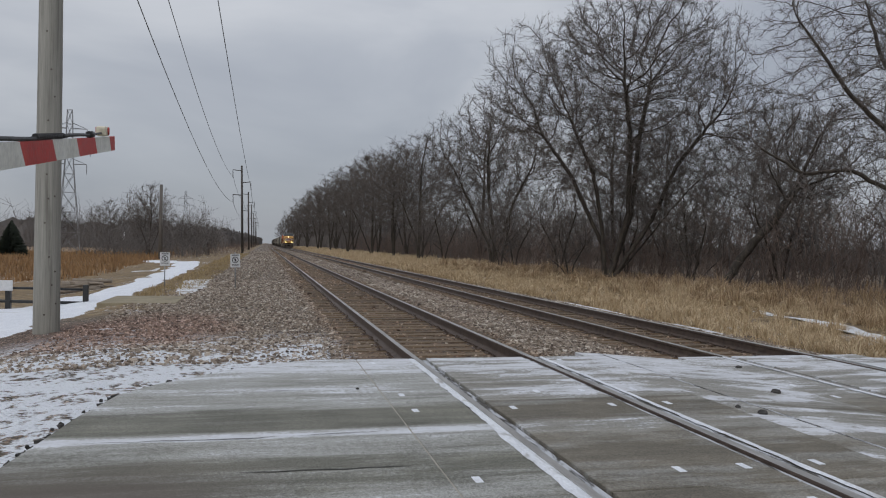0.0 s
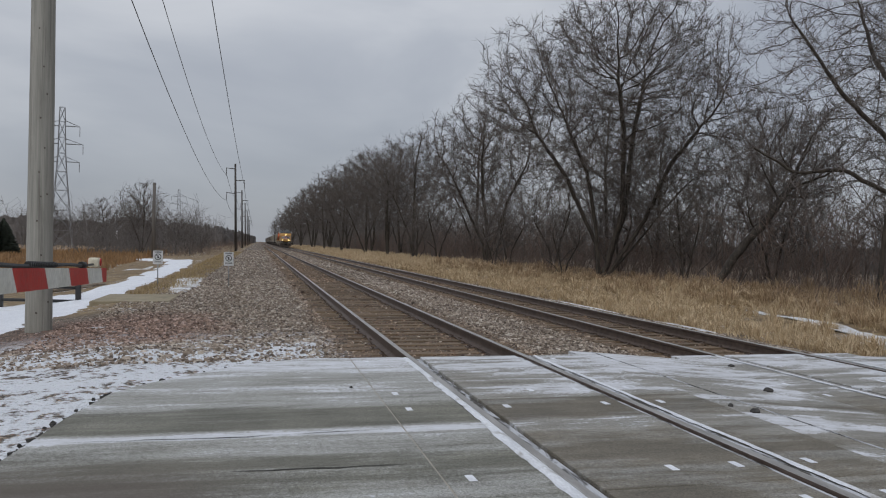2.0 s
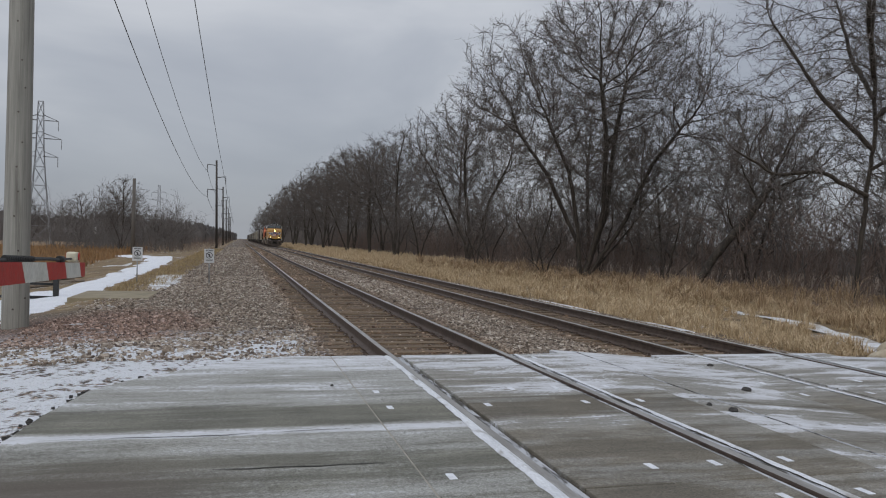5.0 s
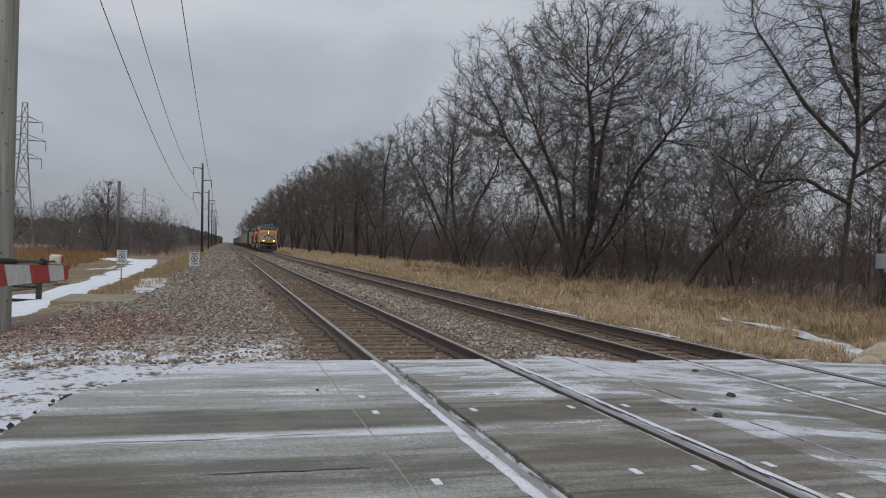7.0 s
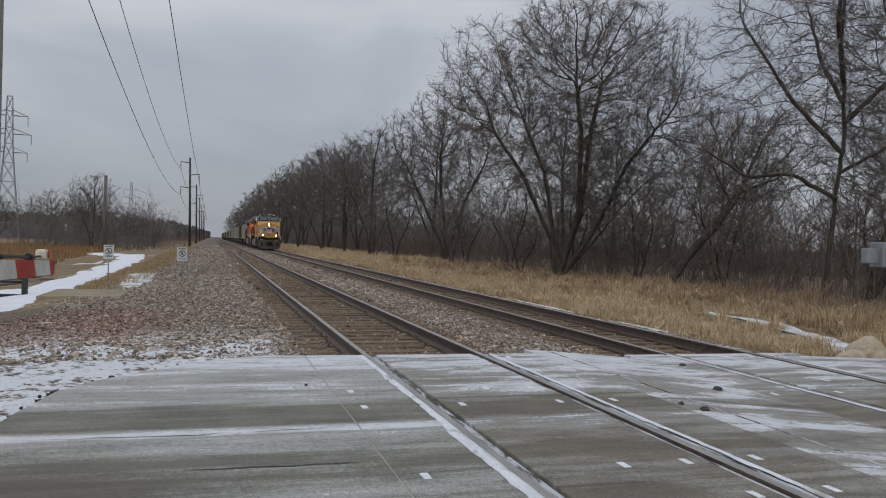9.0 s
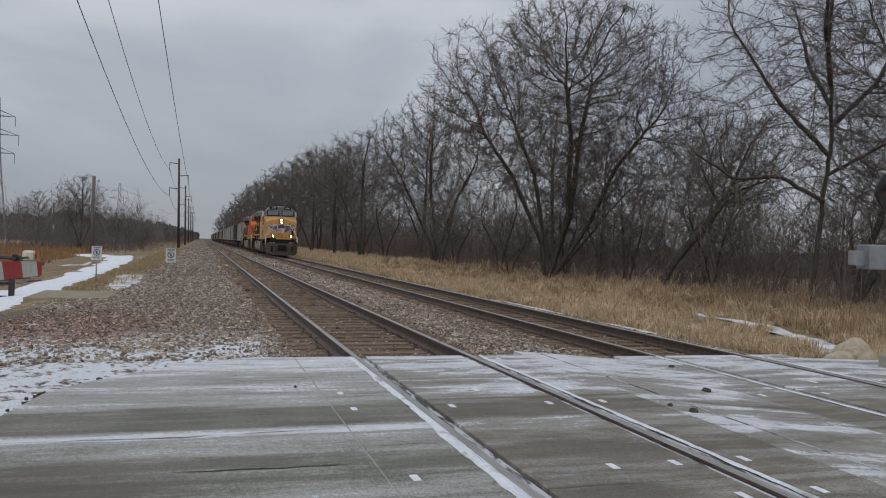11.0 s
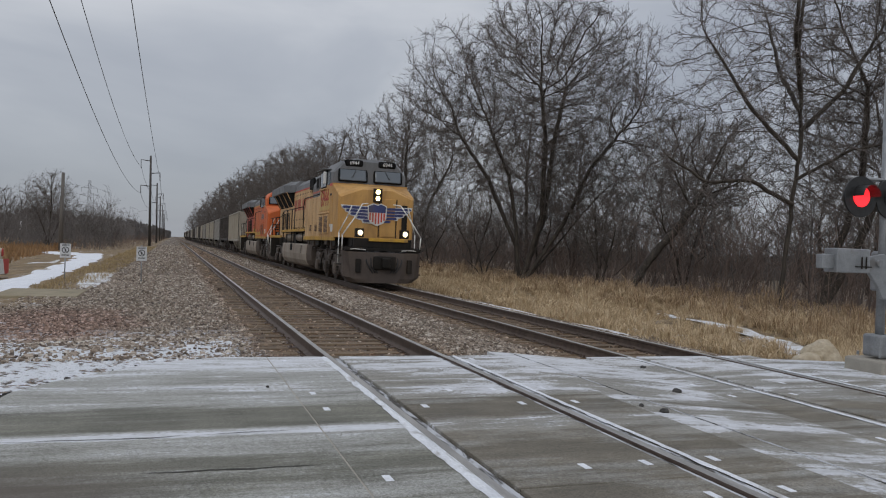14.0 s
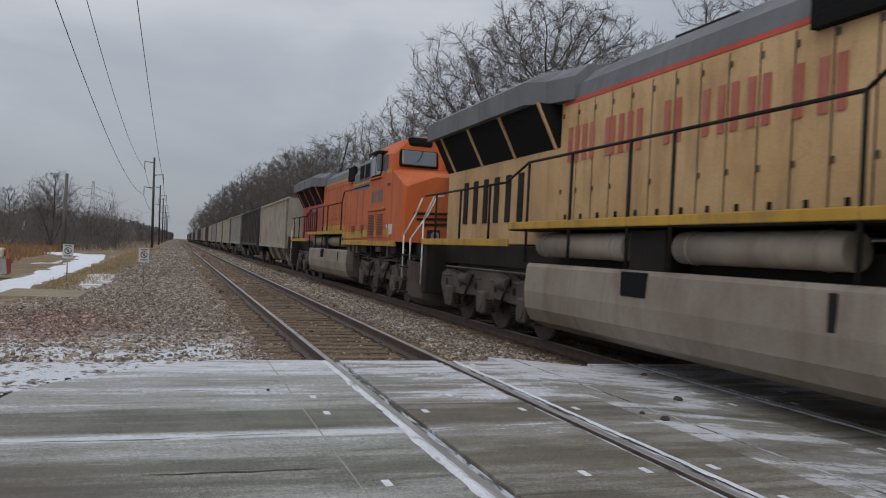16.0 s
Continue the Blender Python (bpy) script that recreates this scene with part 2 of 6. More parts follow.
plain("rail_head", (0.26, 0.25, 0.235), (0.4, 0.388, 0.37), 4, 0.45, 0.35, relief=0.05, own=False, stretch=(2, 0.3, 1), stain=(0.55, 0.56, 0.58), stain_at=0.66)
plain("tie_wood", (0.12, 0.084, 0.054), (0.2, 0.145, 0.094), 5, 0.9, stretch=(0.4, 4, 4), relief=0.6, fine=30, stain=(0.05, 0.04, 0.03), each=0.25)
plain("pole_wood", (0.24, 0.232, 0.205), (0.33, 0.318, 0.28), 5, 0.85, stretch=(4, 4, 0.12), relief=0.6, fine=26, stain=(0.15, 0.142, 0.12), stain_at=0.6)
plain("knot_wood", (0.07, 0.058, 0.045), (0.12, 0.1, 0.08), 20, 0.85)
plain("old_pole", (0.11, 0.1, 0.09), (0.16, 0.145, 0.13), 2, 0.85, stretch=(2, 2, 0.2))
plain("dark_pole", (0.045, 0.04, 0.038), (0.075, 0.065, 0.058), 2, 0.8, stretch=(2, 2, 0.2))
plain("bark", (0.036, 0.03, 0.025), (0.074, 0.061, 0.048), 3, 0.95, stretch=(2, 2, 0.4), relief=0.6, fine=18, stain=(0.1, 0.095, 0.075))
plain("twigs", (0.085, 0.074, 0.067), (0.14, 0.12, 0.107), 0.5, 0.95, relief=0)
# distance haze is put into this paler, greyer twig colour
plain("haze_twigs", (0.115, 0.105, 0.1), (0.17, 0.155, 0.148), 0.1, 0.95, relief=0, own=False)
plain("brush_twigs", (0.13, 0.096, 0.08), (0.2, 0.15, 0.125), 0.4, 0.95, relief=0, own=False)
# paler than the near twigs: haze mixed into the colour
plain("far_haze_twigs", (0.12, 0.105, 0.098), (0.18, 0.158, 0.145), 0.1, 0.95, relief=0, own=False)
plain("steel_grey", (0.25, 0.26, 0.27), (0.34, 0.35, 0.36), 5, 0.5, 0.6, stain=(0.2, 0.19, 0.18))
plain("lattice_steel", (0.2, 0.205, 0.215), (0.28, 0.285, 0.295), 0.5, 0.6, 0.4, relief=0)
plain("cable_black", (0.012, 0.012, 0.013), (0.025, 0.025, 0.026), 8, 0.6)
plain("sign_white", (0.55, 0.56, 0.57), (0.64, 0.64, 0.64), 9, 0.5, stain=(0.55, 0.54, 0.52))
plain("gate_white", (0.62, 0.61, 0.55), (0.72, 0.71, 0.66), 6, 0.55, stain=(0.42, 0.4, 0.35))
plain("gate_red", (0.42, 0.025, 0.02), (0.5, 0.04, 0.03), 12, 0.5, stain=(0.3, 0.03, 0.025))
plain("lamp_housing", (0.6, 0.55, 0.42), (0.68, 0.63, 0.5), 14, 0.55)
plain("black_paint", (0.012, 0.012, 0.012), (0.022, 0.022, 0.022), 10, 0.45)
plain("log_wood", (0.16, 0.13, 0.1), (0.3, 0.25, 0.2), 4, 0.9, stretch=(0.6, 3, 3), stain=(0.6, 0.6, 0.6), stain_at=0.66, each=0.2)
plain("limestone", (0.4, 0.33, 0.23), (0.52, 0.45, 0.34), 3, 0.9, relief=0.8, fine=14, stain=(0.28, 0.22, 0.15))
plain("dark_stone", (0.03, 0.028, 0.026), (0.07, 0.065, 0.06), 20, 0.85)
plain("tan_slab", (0.24, 0.2, 0.13), (0.31, 0.265, 0.18), 2, 0.9, stain=(0.17, 0.14, 0.09))
plain("old_concrete", (0.3, 0.28, 0.24), (0.4, 0.37, 0.32), 2, 0.9, stain=(0.22, 0.2, 0.16))


def blade_mat(name, stops):
    def build(k, b):
        rnd = k.n("ShaderNodeNewGeometry").outputs["Random Per Island"]
        col = k.mix(0.5, k.ramp(rnd, stops), k.ramp(k.noise(k.coord(), 0.5, 4.0), stops))
        k.put(b.inputs["Base Color"], col)
        b.inputs["Roughness"].default_value = 0.85
    surface(name, build)


blade_mat("dry_grass", [(0.2, (0.29, 0.205, 0.118)), (0.42, (0.48, 0.355, 0.21)), (0.65, (0.61, 0.48, 0.31)), (0.88, (0.7, 0.59, 0.42))])
blade_mat("brown_grass", [(0.2, (0.19, 0.13, 0.077)), (0.5, (0.38, 0.265, 0.155)), (0.8, (0.54, 0.41, 0.26))])
blade_mat("prairie_grass", [(0.2, (0.13, 0.08, 0.045)), (0.5, (0.285, 0.16, 0.068)), (0.8, (0.37, 0.24, 0.125))])
blade_mat("olive_grass", [(0.2, (0.17, 0.125, 0.065)), (0.5, (0.34, 0.25, 0.13)), (0.8, (0.46, 0.36, 0.2))])


def glow(name, colour, power):
    def build(k, b):
        b.inputs["Base Color"].default_value = (*colour, 1)
        b.inputs["Emission Color"].default_value = (*colour, 1)
        b.inputs["Emission Strength"].default_value = power
    surface(name, build)


glow("headlamp_glow", (1.0, 0.64, 0.22), 14.0)
glow("signal_glow", (1.0, 0.022, 0.03), 1.6)


def glass_mat(k, b):
    # the sky's grey-blue reflection is put into the base colour
    b.inputs["Base Color"].default_value = (0.1, 0.12, 0.14, 1)
    b.inputs["Specular IOR Level"].default_value = 1.0
    b.inputs["Roughness"].default_value = 0.08
    b.inputs["IOR"].default_value = 1.5


surface("cab_glass", glass_mat)


# ---- mesh helpers ----
def fill(bm, name, material):
    me = bpy.data.meshes.new(name)
    bm.to_mesh(me)
    bm.free()
    for m in (material if isinstance(material, (list, tuple)) else [material]):
        me.materials.append(MATS[m])
    return me


def part(name, bm, material, parent=None, label="", at=None):
    """One mesh object, under a thing or part if one is given."""
    ob = new(name, bm if isinstance(bm, bpy.types.Mesh) else fill(bm, name, material))
    if parent:
        ob.parent = parent
    if at is not None:
        ob.matrix_basis = at
    if label:
        ob["label"] = label
    return ob


def thing(name, m, label, category, group="", kind=""):
    ob = new(name)
    ob.empty_display_size = 0.2
    ob.matrix_basis = m
    return tagged(ob, label, category, group, kind)


def box(bm, x0, x1, y0, y1, z0, z1, bevel=0.0, mi=0):
    made = bmesh.ops.create_cube(bm, size=1.0)["verts"]
    for p in made:
        p.co = Vector(((x0 + x1) / 2 + p.co.x * (x1 - x0), (y0 + y1) / 2 + p.co.y * (y1 - y0), (z0 + z1) / 2 + p.co.z * (z1 - z0)))
    faces = {f for p in made for f in p.link_faces}
    for f in faces:
        f.material_index = mi
    if bevel:
        bmesh.ops.bevel(bm, geom=list({e for f in faces for e in f.edges}), offset=bevel, segments=2, affect="EDGES", profile=0.5)
    return bm


def rod(bm, p0, p1, r0, r1=None, n=10, caps=True, mi=0):
    """A tapered round bar between two points."""
    p0, p1 = Vector(p0), Vector(p1)
    r1 = r0 if r1 is None else r1
    q = (p1 - p0).to_track_quat("Z", "Y").to_matrix()
    ring = [[bm.verts.new(p + q @ Vector((r * math.cos(2 * math.pi * i / n), r * math.sin(2 * math.pi * i / n), 0))) for i in range(n)] for p, r in ((p0, r0), (p1, r1))]
    for i in range(n):
        f = bm.faces.new((ring[0][i], ring[0][(i + 1) % n], ring[1][(i + 1) % n], ring[1][i]))
        f.smooth, f.material_index = n > 6, mi
    if caps:
        for loop in (ring[0][::-1], ring[1]):
            bm.faces.new(loop).material_index = mi
    return bm


def pipe(bm, points, r, n=8, mi=0):
    for a, b in zip(points, points[1:]):
        rod(bm, a, b, r, r, n, True, mi)
    return bm


def prism(bm, outline, axis, a, b, mi=0, bevel=0.0):
    """An outline of (u, v) pairs pushed along an axis from a to b. axis x: (y, z); y: (x, z); z: (x, y)."""
    def at(u, v, s):
        return {"x": (s, u, v), "y": (u, s, v), "z": (u, v, s)}[axis]
    lo = [bm.verts.new(at(u, v, a)) for u, v in outline]
    hi = [bm.verts.new(at(u, v, b)) for u, v in outline]
    fs = [bm.faces.new(lo), bm.faces.new(hi[::-1])]
    n = len(outline)
    for i in range(n):
        fs.append(bm.faces.new((lo[i], hi[i], hi[(i + 1) % n], lo[(i + 1) % n])))
    bmesh.ops.recalc_face_normals(bm, faces=fs)
    for f in fs:
        f.material_index = mi
    if bevel:
        bmesh.ops.bevel(bm, geom=list({e for f in fs for e in f.edges}), offset=bevel, segments=2, affect="EDGES", profile=0.5)
    return bm


def arrays(name, verts, faces, material, smooth=False):
    """A mesh from numpy arrays; all faces have the same number of corners."""
    me = bpy.data.meshes.new(name)
    me.from_pydata(verts.tolist() if hasattr(verts, "tolist") else verts, [], faces.tolist() if hasattr(faces, "tolist") else faces)
    me.materials.append(MATS[material])
    if smooth:
        me.polygons.foreach_set("use_smooth", [True] * len(me.polygons))
    return me

# ---- the lie of the land ----
RAIL_X = (1.864, 3.369, 6.6435, 8.1485)     # centre lines of the four rails
FAR_Z = -0.1525                            # the farther track lies lower
FAR_X = 7.396
NEAR_END, FAR_END = 9.6, 10.35          # where the crossing's panels end
rng = np.random.default_rng(7)


def land(x, y):
    """Height of the ground, for arrays."""
    x, y = np.asarray(x, float), np.asarray(y, float)
    z = np.interp(x, [-300, -40, -14, -8, -5, -3.5, -1.5, 0.2, 1, 4.5, 5.2, 5.9, 8.9, 9.9, 11.2, 14, 20, 60, 300],
                  [-1.3, -1.2, -1.0, -0.75, -0.5, -0.33, -0.25, -0.22, -0.2, -0.2, -0.3, -0.355, -0.355, -0.47, -0.68, -0.74, -0.65, -0.8, -0.8])
    z = z + 0.05 * np.sin(x * 1.7 + y * 0.9) * np.clip((np.abs(x - 5) - 5.5) / 4, 0, 1)
    z = z + 0.12 * np.sin(x * 0.31 + 1.0) * np.sin(y * 0.23) * np.clip((np.abs(x - 5) - 8) / 8, 0, 1)
    near = np.clip((13.5 - y) / 2.5, 0, 1)
    z = np.where(x < 1.0, z * (1 - near) + near * np.maximum(z, -0.075 - 0.06 * np.clip(-x - 1.6, 0, 4)), z)
    z = np.where((x > 1.0) & (x < 9.3) & (y < 9.75), -0.5, z)
    return np.where((x >= 9.3) & (y < 10.0), np.maximum(z, -0.47), z)


def graded(*runs):
    return np.concatenate([np.arange(a, b, s) for a, b, s in runs] + [[runs[-1][1]]])


gx = graded((-900, -100, 100), (-100, -20, 8), (-20, -6, 0.7), (-6, 12, 0.18), (12, 30, 0.8), (30, 100, 10), (100, 900, 100))
gy = graded((-200, -10, 20), (-10, 4, 1), (4, 24, 0.18), (24, 60, 0.5), (60, 140, 2.5), (140, 400, 20), (400, 2600, 200))
GX, GY = np.meshgrid(gx, gy, indexing="ij")
GZ = land(GX, GY) + rng.normal(0, 0.012, GX.shape) * ((np.abs(GX) < 14) & (GY < 60))
ids = np.arange(GX.size).reshape(GX.shape)
quads = np.stack([ids[:-1, :-1], ids[1:, :-1], ids[1:, 1:], ids[:-1, 1:]], -1).reshape(-1, 4)
ground = new("ground", arrays("ground", np.stack([GX, GY, GZ], -1).reshape(-1, 3), quads, "ground", True))
tagged(ground, "winter ground of gravel, dry grass and blown snow", "ground", kind="structure")


# ---- tracks ----
def rail_mesh(y0, y1):
    half = [(-0.075, -0.18), (-0.075, -0.168), (-0.02, -0.15), (-0.009, -0.135), (-0.009, -0.05), (-0.036, -0.038), (-0.036, -0.006), (-0.028, 0.0)]
    outline = half + [(-a, b) for a, b in half[::-1]]
    bm = bmesh.new()
    prism(bm, outline, "y", y0, y1)
    bm.normal_update()
    for f in bm.faces:
        if f.normal.z > 0.5 and f.calc_center_median().z > -0.01:
            f.material_index = 1
    return fill(bm, "rail", ["rail_steel", "rail_head"])


rails = rail_mesh(-30, 1400)


def tie_mesh():
    bm = bmesh.new()
    box(bm, -1.3, 1.3, -0.115, 0.115, -0.36, -0.18)
    for s in (-1, 1):
        box(bm, s * 0.7525 - 0.14, s * 0.7525 + 0.14, -0.09, 0.09, -0.18, -0.168, mi=1)
        for a, b in ((-0.1, -0.05), (0.1, 0.05), (-0.1, 0.06), (0.1, -0.06)):
            box(bm, s * 0.7525 + a - 0.014, s * 0.7525 + a + 0.014, b - 0.014, b + 0.014, -0.168, -0.145, mi=1)
    return fill(bm, "tie", ["tie_wood", "rail_steel"])


tie = tie_mesh()
for name, cx, z, y0, last in (("track_near", 2.6165, 0.0, NEAR_END + 0.12, 82), ("track_far", FAR_X, FAR_Z, FAR_END + 0.12, 60)):
    track = thing(name, pose(cx, 0, z), "rusty steel rails on weathered wooden ties in stone ballast", "railway track", "railway tracks", "structure")
    for s in (-1, 1):
        part("rail", rails, None, track, at=pose(s * 0.7525, 0, 0))
    r2 = np.random.default_rng(3 if z else 4)
    for i in range(last):
        part("tie", tie, None, track, at=pose(r2.normal(0, 0.03), y0 + 0.5 * i + r2.normal(0, 0.02), r2.normal(-0.004, 0.004), 0, 0, r2.normal(0, 0.5)))
    bm = bmesh.new()
    for i in range(last, 420):
        box(bm, -1.3, 1.3, y0 + 0.5 * i - 0.115, y0 + 0.5 * i + 0.115, -0.3, -0.18)
    tagged(part("far_ties", bm, "tie_wood", track), kind="stuff")


# ---- ballast stones ----
def pebbles(name, n, spots, size, material, label):
    """Many broken stones in one mesh: bent cubes, half sunk at the spots."""
    cube = np.array([[-1, -1, -1], [1, -1, -1], [1, 1, -1], [-1, 1, -1], [-1, -1, 1], [1, -1, 1], [1, 1, 1], [-1, 1, 1]], float)
    side = np.array([[0, 3, 2, 1], [4, 5, 6, 7], [0, 1, 5, 4], [1, 2, 6, 5], [2, 3, 7, 6], [3, 0, 4, 7]])
    r = np.random.default_rng(11)
    jig = cube[None] * (1 + r.normal(0, 0.28, (n, 8, 3)))
    jig *= (size * (1 + np.clip(spots[:, 1] - 15, 0, 60) / 40) * r.lognormal(0, 0.33, n))[:, None, None] * np.array([1.0, 0.85, 0.62])
    a = r.uniform(0, 6.283, (n, 3)) * np.array([0.5, 0.5, 1.0])
    cx, sx, cz, sz = np.cos(a[:, 0]), np.sin(a[:, 0]), np.cos(a[:, 2]), np.sin(a[:, 2])
    x, y, z = jig[..., 0], jig[..., 1], jig[..., 2]
    y, z = y * cx[:, None] - z * sx[:, None], y * sx[:, None] + z * cx[:, None]
    x, y = x * cz[:, None] - y * sz[:, None], x * sz[:, None] + y * cz[:, None]
    v = np.stack([x, y, z], -1) + spots[:, None, :]
    f = side[None] + (8 * np.arange(n))[:, None, None]
    ob = new(name, arrays(name, v.reshape(-1, 3), f.reshape(-1, 4), material))
    return tagged(ob, label, "gravel", kind="stuff")


def scatter(n, x0, x1, y0, y1, power=1.6):
    """Spots that thin out with distance, clear of rails and panels."""
    x = rng.uniform(x0, x1, n)
    y = y0 + (y1 - y0) * rng.uniform(0, 1, n) ** power
    z = land(x, y)
    keep = np.ones(n, bool)
    for rx in RAIL_X:
        keep &= np.abs(x - rx) > 0.09
    keep &= ~((x > 1.0) & (x < 5.2) & (y < NEAR_END + 0.05)) & ~((x > 5.2) & (y < FAR_END + 0.05))
    x, y, z = x[keep], y[keep], z[keep]
    return np.stack([x, y, z + 0.004], -1)


s1 = scatter(85000, -3.6, 10.3, 9.9, 34, 1.7)
on_ties = ((s1[:, 0] > 1.3) & (s1[:, 0] < 4.0)) | ((s1[:, 0] > 6.4) & (s1[:, 0] < 9.0))
s1 = s1[~on_ties | (rng.uniform(0, 1, len(s1)) < 0.14)]
s2 = scatter(28000, -2.6, 10.2, 32, 150, 1.7)
s1 = np.concatenate([s1, s2])
s1 = s1[(s1[:, 1] > 11.6 + 0.9 * np.sin(s1[:, 0] * 1.9)) | (s1[:, 0] > 1.0) | (rng.uniform(0, 1, len(s1)) < 0.3)]
pebbles("ballast_stones", len(s1), s1, 0.0128, "crushed_stone", "loose grey and tan crushed stone ballast beside the rails")

# ---- the level crossing ----
road_left = thing("road_approach", pose(0, 0, 0), "worn grey road surface with streaks of blown snow", "road", kind="structure")
edge = [(1.1, NEAR_END), (0.64, 9.64), (0.22, 9.45), (-0.22, 9.15), (-0.67, 8.58), (-1.05, 8.1), (-1.29, 7.63), (-1.45, 6.62), (-1.5, 6.0), (-1.58, 5.2), (-2.4, 4.0),
        (-6, 3.0), (-30, 2.0), (-30, -9), (1.1, -9)]
chips = np.concatenate([np.stack([np.linspace(p[0], q[0], 60) + rng.normal(0, 0.05, 60), np.linspace(p[1], q[1], 60) + rng.normal(0.03, 0.06, 60), np.full(60, -0.04)], -1) for p, q in zip(edge[:10], edge[1:10])])
chips = chips[rng.uniform(0, 1, len(chips)) < 0.5]
pebbles("asphalt_chips", len(chips), chips, 0.012, "dark_stone", "dark crumbs of broken asphalt along the road's edge")
bm = bmesh.new()
prism(bm, edge, "z", -0.3, -0.006, bevel=0.0)
part("asphalt", bm, "road_surface", road_left)
part("joint", box(bmesh.new(), 1.098, 1.116, -9, NEAR_END, -0.1, -0.01), "old_concrete", road_left)
for y_, w_, seed_, c0_, c1_ in ((5.8, 0.008, 1, -1.3, 1.0), (4.93, 0.017, 2, -0.15, 0.95), (7.62, 0.005, 3, -0.6, 0.8)):      # tar-dark cracks across the road
    bm = bmesh.new()
    run = [(x_, y_ + 0.1 * noise.noise((x_ * 0.7, seed_, 0)) + 0.025 * noise.noise((x_ * 5, seed_, 4)), w_ * max(0.12, 0.7 + noise.noise((x_ * 2.5, seed_, 9))) * math.sin(math.pi * (x_ - c0_ + 0.02) / (c1_ - c0_ + 0.04)) ** 0.7) for x_ in np.arange(c0_, c1_, 0.04)]
    lo_ = [bm.verts.new((x_, q - h_, -0.002)) for x_, q, h_ in run]
    hi_ = [bm.verts.new((x_, q + h_, -0.002)) for x_, q, h_ in run]
    for i in range(len(run) - 1):
        bm.faces.new((lo_[i], lo_[i + 1], hi_[i + 1], hi_[i]))
    part("crack", bm, "tar", road_left)
road_mid = thing("road_between_tracks", pose(0, 0, 0), "worn grey concrete strip between the two tracks, dusted with snow", "road", kind="structure")
bm = bmesh.new()
prism(bm, [(4.13, -0.5), (4.13, -0.008), (4.47, -0.03), (5.885, -0.15), (5.885, -0.5)], "y", -9, 9.95)
part("slab", bm, "strip_snowy", road_mid)
bm = bmesh.new()
box(bm, 4.462, 4.478, -9, 9.96, -0.1, -0.024)
part("joint", bm, "rubber_seal", road_mid)
road_right = thing("road_beyond", pose(0, 0, 0), "snow-dusted road beyond the farther track", "road", kind="structure")
bm = bmesh.new()
prism(bm, [(8.915, -0.6), (8.915, -0.16), (12, -0.28), (40, -0.5), (40, -0.9)], "y", -12, 10.0)
part("slab", bm, "panel_snowy", road_right)

crossing = thing("level_crossing", pose(0, 0, 0), "precast concrete crossing panels with rubber seals along the rails", "level crossing", kind="structure")


def panel(x0, x1, y0, y1, z, mat, lugs=True):
    bm = bmesh.new()
    box(bm, x0, x1, y0 + 0.006, y1 - 0.006, z - 0.22, z, 0.008)
    ob = part("panel", bm, mat, crossing)
    if lugs:
        bm = bmesh.new()
        for x in np.linspace(x0 + 0.16, x1 - 0.16, 3 if x1 - x0 > 1 else 1):
            for y in (y0 + 0.35, y1 - 0.35):
                if random.random() < 0.45:
                    continue
                box(bm, x - 0.026, x + 0.026, y - 0.06, y + 0.06, z + 0.0005, z + 0.005, 0.002)
        part("lifting_lugs", bm, "packed_snow", ob, "snow-filled lifting pockets")


for base, z, end in ((RAIL_X[0], -0.004, NEAR_END), (RAIL_X[2], FAR_Z - 0.004, FAR_END)):
    for i in range(5):
        y1, y0 = end - 2.7 * i, end - 2.7 * (i + 1)
        panel(base - 0.75, base - 0.105, y0, y1, z, "road_surface" if base < 5 else "panel_snowy" if i == 0 else "panel_concrete")
        panel(base + 0.125, base + 1.38, y0, y1, z, "panel_snowy" if i == 0 else "panel_concrete")
        panel(base + 1.61, base + 2.26, y0, y1, z, "panel_snowy" if i == 0 or base > 5 else "panel_concrete")
    for a, b, h in ((-0.1, -0.038, -0.006), (0.04, 0.12, -0.026), (1.385, 1.465, -0.026), (1.545, 1.605, -0.006)):
        bm = bmesh.new()
        box(bm, base + a, base + b, -9, end - 0.01, z - 0.16, z + h, 0.006)
        part("rubber_seal", bm, "rubber_seal", crossing)
    # snow packed along the outer seals
    for a in (-0.115, 1.57):
        bm = bmesh.new()
        ys = np.arange(0.0, end - 0.05, 0.05)
        wid = [0.03 + 0.035 * noise.noise((y * 0.8, base + a, 0)) + 0.022 * noise.noise((y * 4.1, base + a, 2)) + 0.014 * noise.noise((y * 11.0, base + a, 5)) + (0.02 if a < 0 and base < 5 else -0.02) for y in ys]
        lo = [bm.verts.new((base + a + 0.04 - max(0.008, w_), y, z + 0.003)) for y, w_ in zip(ys, wid)]
        hi = [bm.verts.new((base + a + 0.075, y, z + 0.004)) for y in ys]
        mid = [bm.verts.new((base + a + 0.055 - w_ * 0.3, y, z + 0.014)) for y, w_ in zip(ys, wid)]
        for i in range(len(ys) - 1):
            bm.faces.new((lo[i], mid[i], mid[i + 1], lo[i + 1]))
            bm.faces.new((mid[i], hi[i], hi[i + 1], mid[i + 1]))
        tagged(part("snow_ridge", bm, "ridge_snow", crossing), kind="stuff")


# ---- grass ----
def off_path(x, y):
    """Clear of the snowy footpath, the rocks and the signal's foot."""
    mid = np.interp(y, [10, 12, 14.5, 18, 24, 30], [12.6, 12.6, 14.0, 15.7, 16.5, 17.5])
    path = (np.abs(x - mid) < 0.55 + 0.2 * np.sin(y * 2.3)) & (y < 26)
    return ~path & (np.hypot(x - 12.2, y - 12.2) > 0.9) & ~((y < 12.6) & (x > 10.9))


